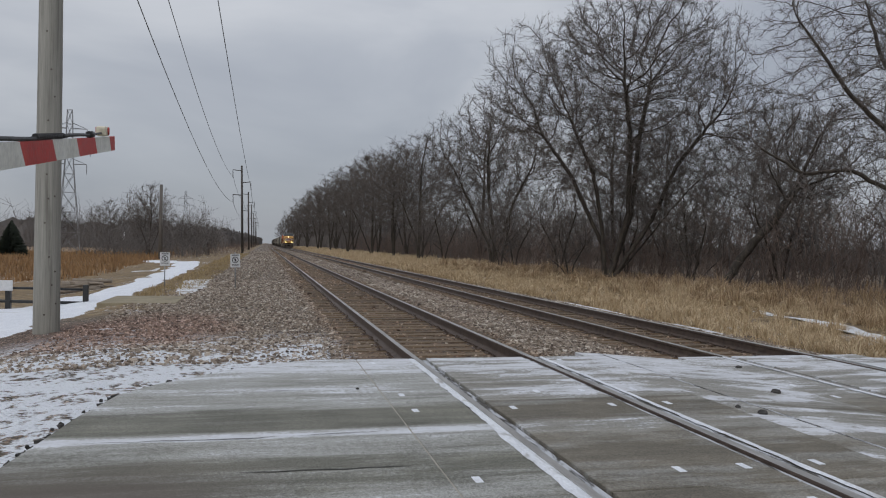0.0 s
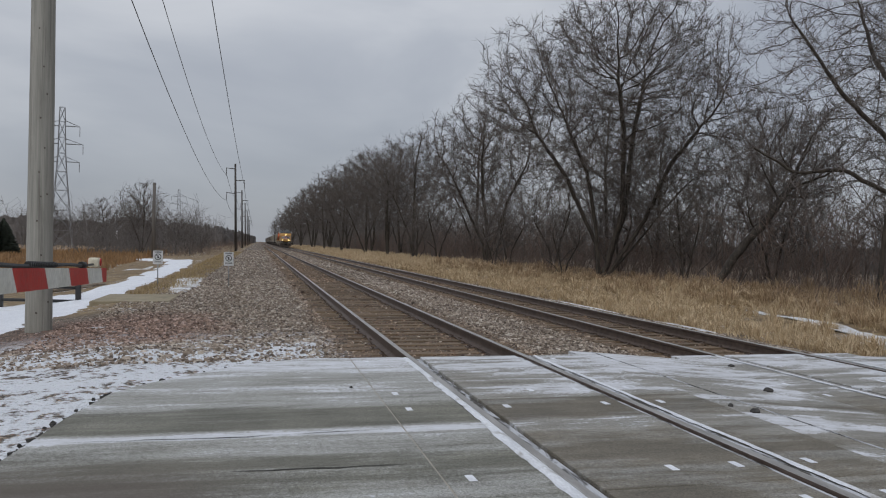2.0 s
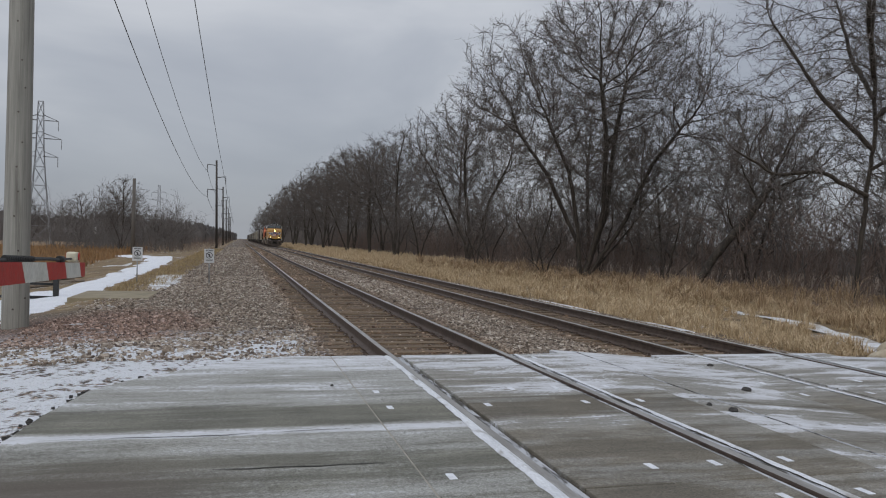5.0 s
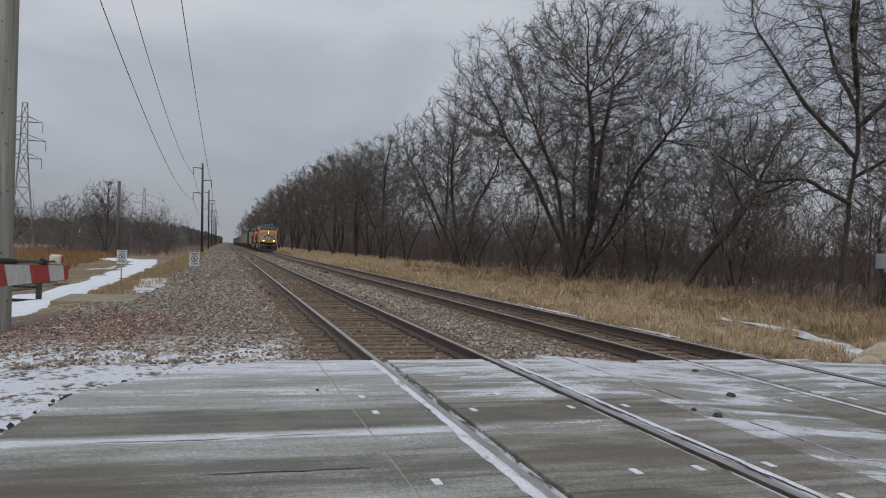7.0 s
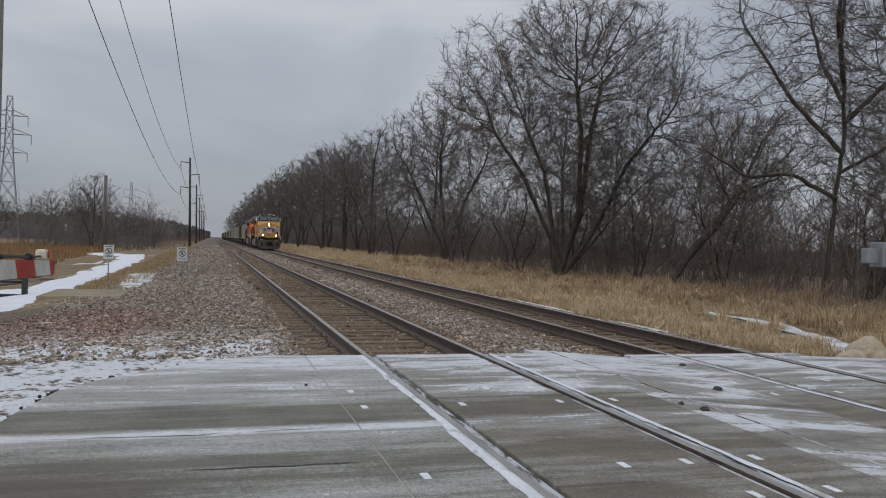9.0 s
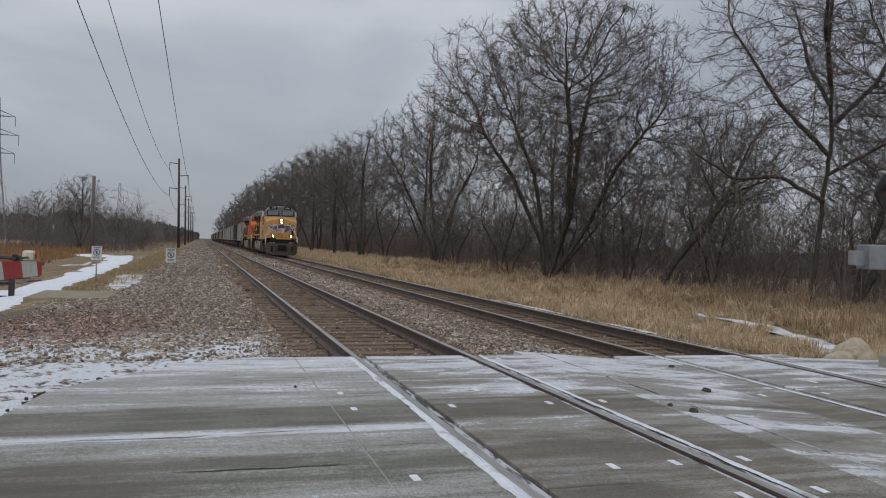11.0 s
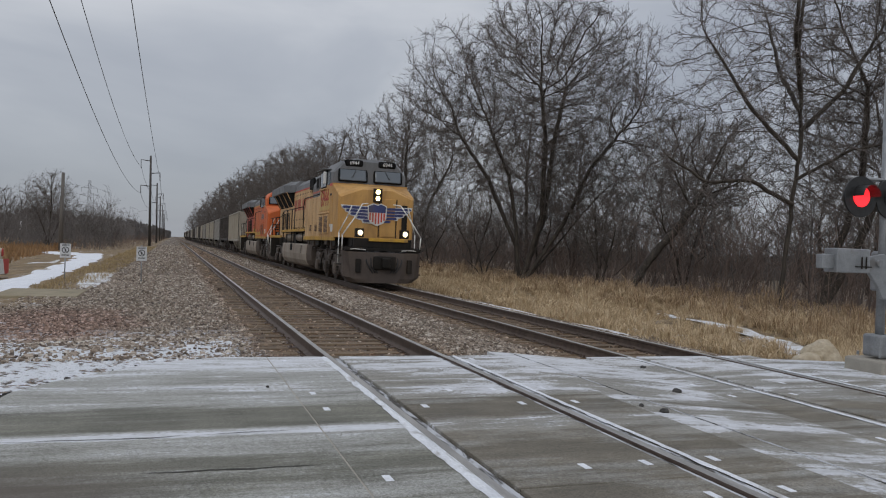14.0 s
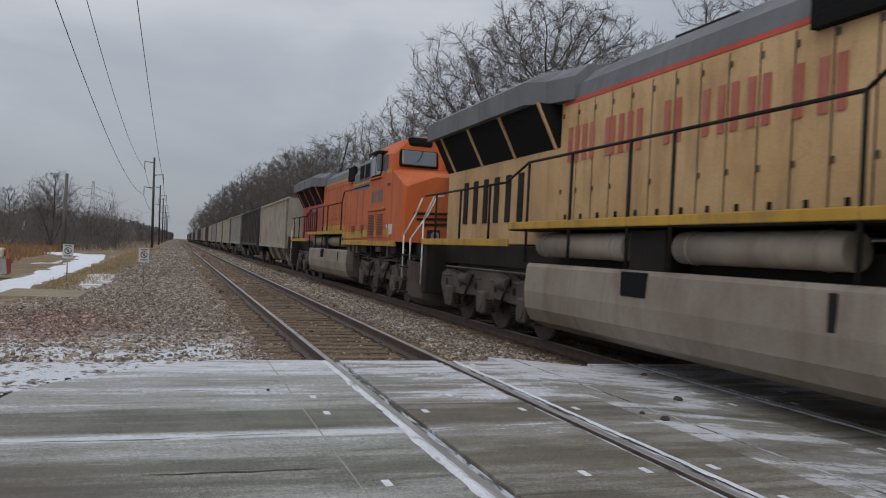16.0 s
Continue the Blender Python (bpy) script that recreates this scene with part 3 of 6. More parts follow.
def blades(name, n, x0, x1, y0, y1, tall, material, label, power=1.5, thick=0.006, lean=0.25, keep=None, clump=0.75):
    r = np.random.default_rng(len(name) + n)
    x, y = r.uniform(x0, x1, n), y0 + (y1 - y0) * r.uniform(0, 1, n) ** power
    cl = np.sin(x * 1.9 + 0.7 * y) * np.sin(y * 1.3 - 0.4 * x) + np.sin(x * 0.6 + 2) * np.sin(y * 0.41)
    ok = r.uniform(-1.6, 1.2, n) < cl * clump * 2 + 0.35
    if keep is not None:
        ok &= keep(x, y)
    x, y, cl = x[ok], y[ok], cl[ok]
    n = len(x)
    z = land(x, y) - 0.03
    h = tall * r.uniform(0.45, 1.15, n) * (1 + 0.25 * cl)
    a = r.uniform(0, math.pi, n)
    wid = thick * (1 + y / 22) * r.uniform(0.7, 1.4, n)
    tip = r.normal(0, lean, (n, 2)) * h[:, None]
    v = np.empty((n, 3, 3))
    v[:, 0] = np.stack([x - wid * np.cos(a), y - wid * np.sin(a), z], -1)
    v[:, 1] = np.stack([x + wid * np.cos(a), y + wid * np.sin(a), z], -1)
    v[:, 2] = np.stack([x + tip[:, 0], y + tip[:, 1], z + h], -1)
    ob = new(name, arrays(name, v.reshape(-1, 3), np.arange(3 * n).reshape(n, 3), material))
    return tagged(ob, label, "grass", kind="stuff")


blades("dry_grass", 170000, 10.9, 30.0, 10.8, 110, 0.3, "dry_grass", "short tan dry grass beside the farther track", 1.7, clump=1.2, lean=0.5, keep=lambda x, y: off_path(x, y))


def tussocks(name, n, area, tall, material, label, seed, per=46):
    """Bunches of dry grass whose blades arch outwards, two bent pieces a blade."""
    r = np.random.default_rng(seed)
    x, y = area(r, n)
    ok = off_path(x, y)
    x, y = x[ok], y[ok]
    n = len(x)
    size = tall * r.lognormal(0, 0.32, n)
    c = np.repeat(np.arange(n), per)
    m = len(c)
    a, s_ = r.uniform(0, 6.283, m), size[c] * r.uniform(0.5, 1.1, m)
    reach = s_ * np.abs(r.normal(0, 0.8, m))
    base = np.stack([x[c] + r.normal(0, 0.12, m) * size[c], y[c] + r.normal(0, 0.12, m) * size[c], land(x, y)[c] - 0.03], -1)
    out_ = np.stack([np.cos(a), np.sin(a), 0 * a], -1)
    side = np.stack([-np.sin(a), np.cos(a), 0 * a], -1) * (0.0045 * (1 + base[:, 1] / 20))[:, None]
    knee = base + out_ * (reach * 0.35)[:, None] + np.array([0, 0, 1.0]) * (s_ * 0.65)[:, None]
    tip = base + out_ * reach[:, None] + np.array([0, 0, 1.0]) * (s_ * r.uniform(0.6, 1.05, m))[:, None]
    v = np.stack([base - side, base + side, knee + side * 0.8, knee - side * 0.8, tip], 1)
    k = 5 * np.arange(m)[:, None]
    faces = (k + np.array([[0, 1, 2, 3]])).tolist() + (k + np.array([[3, 2, 4]])).tolist()
    ob = new(name, arrays(name, v.reshape(-1, 3), faces, material))
    return tagged(ob, label, "grass", kind="stuff")


tussocks("grass_tussocks", 1500, lambda r, n: (10.9 + 9.5 * r.uniform(0, 1, n), 11.5 + 75 * r.uniform(0, 1, n) ** 1.7), 0.33, "dry_grass", "arching bunches of pale dry grass beside the farther track", 31)
tussocks("brown_tussocks", 1100, lambda r, n: (16.0 + 10 * r.uniform(0, 1, n), 11.5 + 65 * r.uniform(0, 1, n) ** 1.6), 0.5, "brown_grass", "tall brown dry grass at the woods' edge", 32)
blades("far_grass", 26000, 11.3, 26.0, 80, 420, 0.6, "dry_grass", "tan dry grass strip along the railway", 1.4, 0.01)
blades("prairie_grass", 60000, -70, -9.0, 46, 160, 0.6, "prairie_grass", "rust-brown prairie grass in a winter field", 1.1, 0.012,
       keep=lambda x, y: x < -9.5 - 0.06 * (y - 40))
blades("trail_grass", 26000, -7.6, -2.2, 26, 120, 0.2, "olive_grass", "faded olive grass between trail and ballast", 1.5, 0.006,
       keep=lambda x, y: (x > -3.95 - 0.012 * (y - 25)) & (x < -2.3 - 0.02 * np.sin(y)))


# ---- trees ----
def colonise(seed, stems, clouds, step=0.4, kill=0.85, tip=0.011, spray=(3, 0.75, 2), limit=9000, lift=0.12, power=2.15):
    """Limbs of a bare tree that grow from the stems (lines of points) into clouds of free room.
    clouds: rows of centre x y z, half width, half height, number of points. Gives rows of x0 y0 z0 x1 y1 z1 r0 r1: thick and thin."""
    r = np.random.default_rng(seed)
    room = []
    for cx, cy, cz, rw, rh, n in clouds:
        d = r.normal(0, 1, (n, 3))
        d /= np.linalg.norm(d, axis=1)[:, None]
        lump = np.array([1 + 0.3 * noise.noise((q[0] * 2.1 + seed, q[1] * 2.1, q[2] * 2.1)) for q in d])
        d *= (r.uniform(0, 1, n) ** 0.36 * lump)[:, None]
        room.append(d * (rw, rw, rh) + (cx, cy, cz))
    room = np.concatenate(room)
    room = room[room[:, 2] > 0.8]
    pts, up = [], []
    for line in stems:
        line = [stems[0][0] if line[0][2] < 0 else line[0], *line[1:]]      # stems from the ground share one root
        for k, (p, q) in enumerate(zip(line, line[1:])):
            p, q = np.array(p, float), np.array(q, float)
            m = max(1, int(np.linalg.norm(q - p) / step))
            if k == 0:
                pts.append(p)
                up.append(-1)
            for i in range(m):
                wob = r.normal(0, 0.02, 3) if i < m - 1 else 0
                pts.append(p + (q - p) * (i + 1) / m + wob)
                up.append(len(pts) - 2)
    pts = np.array(pts)
    near = np.full(len(room), 1e9)
    who = np.zeros(len(room), int)
    fresh = 0
    for _ in range(140):
        d = np.linalg.norm(room[:, None] - pts[None, fresh:], axis=2)
        j = d.argmin(1)
        dm = d[np.arange(len(room)), j]
        better = dm < near
        near[better], who[better] = dm[better], j[better] + fresh
        keep = near > kill
        room, near, who = room[keep], near[keep], who[keep]
        if not len(room):
            break
        pull = np.zeros_like(pts)
        np.add.at(pull, who, (room - pts[who]) / near[:, None])
        act = np.unique(who)
        ways = pull[act] / (np.linalg.norm(pull[act], axis=1)[:, None] + 1e-6)
        back = np.array([pts[i] - pts[up[i]] if up[i] >= 0 else (0, 0, step) for i in act]) / step
        ways = ways + 0.55 * back + np.array([0, 0, lift]) + r.normal(0, 0.16, ways.shape)
        ways /= np.linalg.norm(ways, axis=1)[:, None] + 1e-6
        fresh = len(pts)
        pts = np.concatenate([pts, pts[act] + ways * step])
        up += list(act)
        if len(pts) > limit:
            break
    rad = np.zeros(len(pts))
    for i in range(len(pts) - 1, -1, -1):
        rad[i] = max(rad[i], tip ** power) ** (1 / power)
        if up[i] >= 0:
            rad[up[i]] += rad[i] ** power
    thick, thin, fine = [], [], []
    heir = {}
    for i in range(len(pts)):      # the strongest branch carries its limb on
        if up[i] >= 0 and (up[i] not in heir or rad[i] > rad[heir[up[i]]]):
            heir[up[i]] = i
    for i in range(len(pts)):
        if up[i] >= 0:
            p, q = pts[up[i]], pts[i]
            (thick if rad[i] > max(0.035, 2.6 * tip) else thin).append((*(p - (q - p) * 0.06), *q, rad[up[i]] if heir[up[i]] == i else min(rad[up[i]], rad[i] * 1.35), rad[i]))
            if rad[i] < max(0.034, 2.6 * tip):
                d = (q - p) / step
                for _ in range(spray[0]):
                    w = d * 0.7 + r.normal(0, 0.55, 3) + (0, 0, 0.12)
                    w /= np.linalg.norm(w)
                    ln = spray[1] * r.uniform(0.45, 1.2)
                    a_ = p + (q - p) * r.uniform(0, 1)
                    e_ = a_ + w * ln
                    fine.append((*a_, *e_, tip * 0.85, 0))
                    for f_ in (0.35, 0.65)[:spray[2]]:
                        m_ = a_ + w * ln * f_
                        fine.append((*m_, *(m_ + (w * 0.6 + r.normal(0, 0.5, 3)) * ln * 0.55), tip * 0.65, 0))
    return np.array(thick), np.array(thin), np.array(fine)


def tubes(name, segs, sides, material, grow_r=1.0):
    """All segments as open prisms in one mesh."""
    p0, p1, r0, r1 = segs[:, :3], segs[:, 3:6], segs[:, 6] * grow_r, segs[:, 7] * grow_r
    d = p1 - p0
    d /= np.linalg.norm(d, axis=1)[:, None] + 1e-9
    ref = np.where(np.abs(d[:, 2:3]) > 0.8, [[1.0, 0, 0]], [[0, 0, 1.0]])
    u = np.cross(d, ref)
    u /= np.linalg.norm(u, axis=1)[:, None]
    w2 = np.cross(d, u)
    a = 2 * np.pi * np.arange(sides) / sides
    ring = u[:, None] * np.cos(a)[None, :, None] + w2[:, None] * np.sin(a)[None, :, None]
    v = np.concatenate([p0[:, None] + ring * r0[:, None, None], p1[:, None] + ring * r1[:, None, None]], 1)
    i = np.arange(sides)
    f = np.stack([i, (i + 1) % sides, (i + 1) % sides + sides, i + sides], -1)
    f = f[None] + (2 * sides * np.arange(len(segs)))[:, None, None]
    return arrays(name, v.reshape(-1, 3), f.reshape(-1, 4), material, sides > 4)


def tips(name, segs, base, material):
    """Twig ends: three-sided cones, joined with the mesh data of the twigs that carry them."""
    p0, p1, r0 = segs[:, :3], segs[:, 3:6], segs[:, 6]
    d = p1 - p0
    d /= np.linalg.norm(d, axis=1)[:, None] + 1e-9
    u = np.cross(d, np.where(np.abs(d[:, 2:3]) > 0.8, [[1.0, 0, 0]], [[0, 0, 1.0]]))
    u /= np.linalg.norm(u, axis=1)[:, None]
    w2 = np.cross(d, u)
    v = np.stack([p0 + (u * math.cos(a) + w2 * math.sin(a)) * r0[:, None] for a in (0, 2.094, 4.189)] + [p1], 1).reshape(-1, 3)
    f = (np.array([[0, 1, 3], [1, 2, 3], [2, 0, 3]])[None] + (4 * np.arange(len(segs)))[:, None, None]).reshape(-1, 3)
    n = len(base.vertices)
    vs = np.empty(n * 3)
    base.vertices.foreach_get("co", vs)
    faces = [tuple(q.vertices) for q in base.polygons] + (f + n).tolist()
    return arrays(name, np.concatenate([vs.reshape(-1, 3), v]), faces, material)


def tree(m, segs, label, category="tree", group="bare trees along the railway"):
    ob = thing("tree", m, label, category, group)
    part("trunk", tubes("trunk", segs[0], 6, "bark"), None, ob)
    part("crown", tips("crown", segs[2], tubes("twigs", segs[1], 3, "twigs"), "twigs"), None, ob)
    return ob

TREE = "tall bare deciduous tree with dark spreading limbs in dry grass"


def foot(x, y):
    return float(land(x, y))


big = tree(pose(22.4, 46.5, foot(22.4, 46.5)), colonise(
    21, [[(-0.9, 0.3, -0.3), (-1.3, 0.2, 3.5), (-2.0, 0.1, 7.0), (-3.6, 0.3, 10.5)], [(-0.8, 0.2, -0.3), (-1.1, 0.6, 2.5), (-3.0, 1.2, 6.8), (-5.0, 1.6, 9.6)],
         [(0.1, -0.1, -0.3), (0.2, -0.4, 4.5), (0.1, -0.8, 9.0), (-0.6, -1.2, 13.0)], [(0.5, 0.3, -0.3), (0.9, 0.6, 4.5), (1.3, 0.6, 9.0), (2.2, 0.8, 13.2)],
         [(0.9, -0.2, -0.3), (1.7, -0.6, 4.0), (3.0, -1.3, 7.5), (4.8, -2.2, 10.2)], [(1.2, 0.1, -0.3), (2.6, 0.4, 3.6), (4.6, -0.2, 6.2)]],
    [(0, 0, 12.0, 8.3, 6.9, 5600), (-5.8, 2.4, 12.0, 3.6, 2.8, 700), (5.8, -2.4, 9.4, 3.4, 4.2, 900)], step=0.36, kill=0.58, tip=0.0135, spray=(4, 0.85, 2), limit=13000, power=2.3),
    "broad many-stemmed bare tree with a rounded crown of fine twigs")
second = tree(pose(25.0, 84, foot(25.0, 84)), colonise(
    33, [[(-0.3, 0, -0.3), (-0.6, 0, 2.2), (-2.6, 0.4, 6.5), (-4.0, 0.6, 9.5)], [(0, 0.2, -0.3), (0.1, 0.3, 3.0), (-0.6, 0.4, 8.0), (-0.8, 0.2, 12.0)],
         [(0.3, 0, -0.3), (0.7, -0.1, 2.6), (2.0, -0.5, 7.0), (3.6, -1.2, 10.5)], [(0.5, 0.1, -0.3), (1.6, -0.2, 2.6), (4.0, -1.6, 5.6)]],
    [(0, 0, 11.6, 7.9, 7.0, 3600)], step=0.5, kill=0.78, tip=0.019, spray=(3, 1.0, 2), limit=7000, power=2.3), "bare forked tree with a wide rounded crown")
third = tree(pose(23.2, 25.4, foot(23.2, 25.4)), colonise(
    45, [[(0, 0, -0.3), (0.15, -0.1, 2.5), (0.55, -0.25, 7.0), (0.4, -0.1, 11.0), (0.6, -0.2, 14.5)],
         [(0.3, -0.2, 4.4), (-1.2, 0.5, 5.3), (-2.8, 1.2, 5.2), (-4.2, 1.9, 6.2)], [(0.5, -0.2, 6.2), (-1.4, 0.4, 8.2), (-3.2, 1.0, 11.0)], [(0.5, -0.25, 7.4), (2.0, -0.8, 9.0), (3.6, -1.4, 12.0)],
         [(0.4, -0.2, 5.4), (1.8, -1.6, 6.6), (3.4, -2.4, 6.9)], [(0.45, -0.2, 9.0), (-0.8, -1.2, 11.0), (-1.4, -2.0, 13.6)], [(0.45, -0.2, 8.2), (1.0, 1.6, 10.2), (1.2, 2.8, 13.0)]],
    [(0.4, 0, 10.0, 5.8, 6.4, 3400), (-2.5, 1.0, 5.4, 3.6, 2.2, 500)], step=0.34, kill=0.58, tip=0.0095, spray=(3, 0.6, 2), lift=0.08, power=1.95),
    "dark bare tree with long drooping side limbs")
leaning = tree(pose(23.5, 37.2, foot(23.5, 37.2)), colonise(
    52, [[(0, 0, -0.3), (1.1, -0.4, 1.7), (2.6, -0.85, 3.6), (3.6, -1.2, 5.2)]], [(4.6, -1.5, 7.2, 3.3, 2.9, 900)], step=0.33, kill=0.55, tip=0.0135, spray=(4, 0.75, 2), power=1.72),
    "thin bare tree leaning far over the grass")
light = tree(pose(28.0, 100, foot(28, 100)), colonise(
    71, [[(-0.2, 0, -0.3), (-0.5, 0.2, 3.0), (-2.2, 1.0, 7.5)], [(0.1, 0.2, -0.3), (0.2, 0.4, 4.0), (0.4, 0.6, 10.0)], [(0.3, -0.1, -0.3), (1.0, -0.6, 3.0), (2.6, -1.6, 7.2)]],
    [(0, 0, 11.2, 6.6, 7.2, 1700)], step=0.6, kill=0.95, tip=0.024, spray=(3, 1.3, 2), limit=3300, power=2.3), "bare tree with several rising stems")
right = tree(pose(26.4, 25.9, foot(26.4, 25.9)), colonise(
    61, [[(-0.5, 0.2, -0.3), (0.2, 0, 2.6), (1.0, -0.4, 5.6), (0.9, -0.6, 9.5)], [(0.35, 0, -0.3), (1.1, -0.3, 3.0), (2.2, -0.8, 6.4), (2.8, -1.4, 10.0)]],
    [(1.4, -0.6, 10.4, 5.6, 6.0, 3000)], step=0.36, kill=0.6, tip=0.0105, spray=(4, 0.65, 2), power=2.05), "tall bare tree standing in the woods' edge")
faraway = tree(pose(23.0, 262, foot(23.0, 262)), colonise(
    91, [[(0, 0, -0.3), (-0.5, 0.2, 4.0), (-2.4, 1.0, 9.0)], [(0, 0, -0.3), (0.2, 0.4, 5.0), (0.4, 0.6, 12.0)], [(0, 0, -0.3), (1.0, -0.6, 4.0), (2.6, -1.6, 9.2)]],
    [(0, 0, 13.0, 8.0, 8.5, 620)], step=0.95, kill=1.5, tip=0.05, spray=(4, 2.0, 1), limit=1000, power=2.5), "distant bare tree along the railway")
sapling = tree(pose(24.2, 61.5, foot(24.2, 61.5)), colonise(
    81, [[(-0.2, 0, -0.3), (-0.5, 0.3, 1.8), (-1.6, 0.8, 4.0)], [(0.1, 0, -0.3), (0.3, -0.2, 2.2), (0.9, -0.6, 4.6)], [(0.3, 0.2, -0.3), (1.2, 0.3, 1.4), (2.4, -0.6, 2.6)]],
    [(0, 0, 4.9, 3.2, 3.1, 700)], step=0.36, kill=0.55, tip=0.014, spray=(4, 0.75, 1), limit=1500), "low crooked bare tree with reddish twigs in the undergrowth")
copies = [light, second, third, right, sapling, faraway]
spots = [(22, 112, 1, 0), (20.5, 126, 0.95, 1), (25, 140, 1.1, 0), (20.5, 154, 1.1, 0), (24.5, 172, 1.15, 1), (19.5, 188, 1.15, 0), (23, 208, 1.02, 5), (18.5, 228, 0.98, 5),
         (22, 250, 1.06, 5), (18, 275, 1.02, 5), (21, 305, 1.06, 5), (17.5, 340, 1.02, 5), (20, 380, 1.06, 5), (17, 425, 1.02, 5), (20, 480, 1.06, 5), (17, 550, 1.02, 5),
         (18, 650, 1.06, 5), (17, 800, 1.02, 5), (33, 70, 0.9, 0), (36, 50, 0.7, 0), (44, 40, 0.8, 0), (30.5, 56, 0.65, 0),
         (21.5, 70, 0.85, 4), (25.8, 53, 0.9, 4), (20.4, 50.5, 0.6, 4), (26.6, 45.5, 0.95, 4), (24.6, 41.5, 0.7, 4), (28.3, 38.5, 1, 4), 
         (31, 31, 0.8, 4), (24, 74, 1, 4), (21, 92, 1.1, 4), (20.5, 102, 1, 4), (-17.1, 125, 0.6, 0), (-11, 130, 0.62, 4), (-13.2, 134, 0.85, 4), (-20, 142, 0.5, 0), (-9.4, 140, 0.55, 4), (-32, 175, 0.6, 0), (-45, 190, 0.55, 0)]
for i, (x, y, s, k) in enumerate(spots):
    c = copy_thing(copies[k], pose(x, y, foot(x, y), 0, 0, 67 * i + 20))
    c.scale = (s, s, s)
    tagged(c, TREE)


def thicket(name, n, area, tall, material, label, seed, thick=0.012, twigs=9, far=0.0):
    """Brush and young trees: thin stems with a spray of twigs, one mesh."""
    r = np.random.default_rng(seed)
    x, y = area(r, n)
    z = land(x, y) - 0.1
    rows = []
    for i in range(n):
        h = tall * r.uniform(0.35, 1.1)
        d = np.array([r.normal(0, 0.22), r.normal(0, 0.22), 1.0])
        p = np.array([x[i], y[i], z[i]])
        q = p + d * h * 0.5
        e = q + (d + r.normal(0, 0.25, 3)) * h * 0.5
        w0 = thick * (1 + y[i] * far) * h ** 0.5
        rows += [(*p, *q, w0, w0 * 0.75), (*q, *e, w0 * 0.75, w0 * 0.3)]
        for _ in range(twigs):
            f = r.uniform(0.15, 1.0)
            a = p + (q - p) * f * 2 if f < 0.5 else q + (e - q) * (f * 2 - 1)
            b_ = a + np.array([r.normal(0, 0.34), r.normal(0, 0.34), r.uniform(0.1, 0.55)]) * h * 0.42
            c_ = b_ + np.array([r.normal(0, 0.2), r.normal(0, 0.2), r.uniform(-0.05, 0.4)]) * h * 0.3
            rows += [(*a, *b_, w0 * 0.45, w0 * 0.3), (*b_, *c_, w0 * 0.3, w0 * 0.15)]
    ob = new(name, tubes(name, np.array(rows), 3, material))
    return tagged(ob, label, "brush", kind="stuff")


thicket("underbrush", 2600, lambda r, n: (r.uniform(24.5, 36, n), 12 + 240 * r.uniform(0, 1, n) ** 1.5), 4.5, "brush_twigs",
        "dense reddish-brown leafless brush under the trees", 5, 0.011, 10, 0.004)
thicket("edge_weeds", 900, lambda r, n: (r.uniform(19.5, 26, n), 13 + 70 * r.uniform(0, 1, n) ** 1.5), 1.3, "brush_twigs",
        "brown weed stalks and brambles at the woods' edge", 14, 0.006, 8, 0.006)
thicket("line_brush", 520, lambda r, n: (r.uniform(-13, -3.6, n), 105 + 400 * r.uniform(0, 1, n) ** 1.4), 1.9, "brush_twigs",
        "low brown brush beside the power line", 17, 0.008, 12, 0.004)
thicket("young_woods", 2300, lambda r, n: (26 + 46 * r.uniform(0, 1, n) ** 1.2, r.uniform(5, 300, n)), 8.0, "far_haze_twigs",
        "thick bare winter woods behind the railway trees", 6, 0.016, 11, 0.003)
thicket("far_woods", 700, lambda r, n: (r.uniform(24, 70, n), r.uniform(280, 900, n)), 17.0, "far_haze_twigs",
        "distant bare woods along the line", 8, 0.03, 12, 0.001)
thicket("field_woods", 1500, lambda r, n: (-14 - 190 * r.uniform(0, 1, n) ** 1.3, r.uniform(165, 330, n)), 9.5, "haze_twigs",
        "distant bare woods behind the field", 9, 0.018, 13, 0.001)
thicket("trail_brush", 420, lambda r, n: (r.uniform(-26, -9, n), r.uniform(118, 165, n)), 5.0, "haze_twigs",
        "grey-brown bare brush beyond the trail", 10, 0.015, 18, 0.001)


def treeline(name, pts, tall, material, label):
    """A far wood as a rough hedge with depth: rows of uneven clumps."""
    r = np.random.default_rng(len(name))
    vs, fs = [], []
    for (xa, ya), (xb, yb) in zip(pts, pts[1:]):
        n = max(2, int(math.hypot(xb - xa, yb - ya) / (tall * 0.12)))
        for k in range(3):
            base = len(vs)
            for i in range(n + 1):
                f = i / n
                x, y = xa + (xb - xa) * f, ya + (yb - ya) * f
                out_ = k * tall * 0.5
                nx, ny = (yb - ya), -(xb - xa)
                q = math.hypot(nx, ny)
                x, y = x + nx / q * out_ + r.normal(0, tall * 0.06), y + ny / q * out_ + r.normal(0, tall * 0.06)
                h = tall * (0.62 + 0.19 * k) * (0.8 + 0.25 * noise.noise((x * 0.06, y * 0.06, k)) + r.uniform(-0.1, 0.1))
                z = foot(x, y) - 0.3
                vs += [(x, y, z), (x, y, z + h * 0.6), (x + r.normal(0, tall * 0.05), y + r.normal(0, tall * 0.05), z + h)]
            for i in range(n):
                for j in (0, 1):
                    a = base + 3 * i + j
                    fs.append((a, a + 3, a + 4, a + 1))
    ob = new(name, arrays(name, vs, fs, material))
    return tagged(ob, label, "woods", kind="stuff")


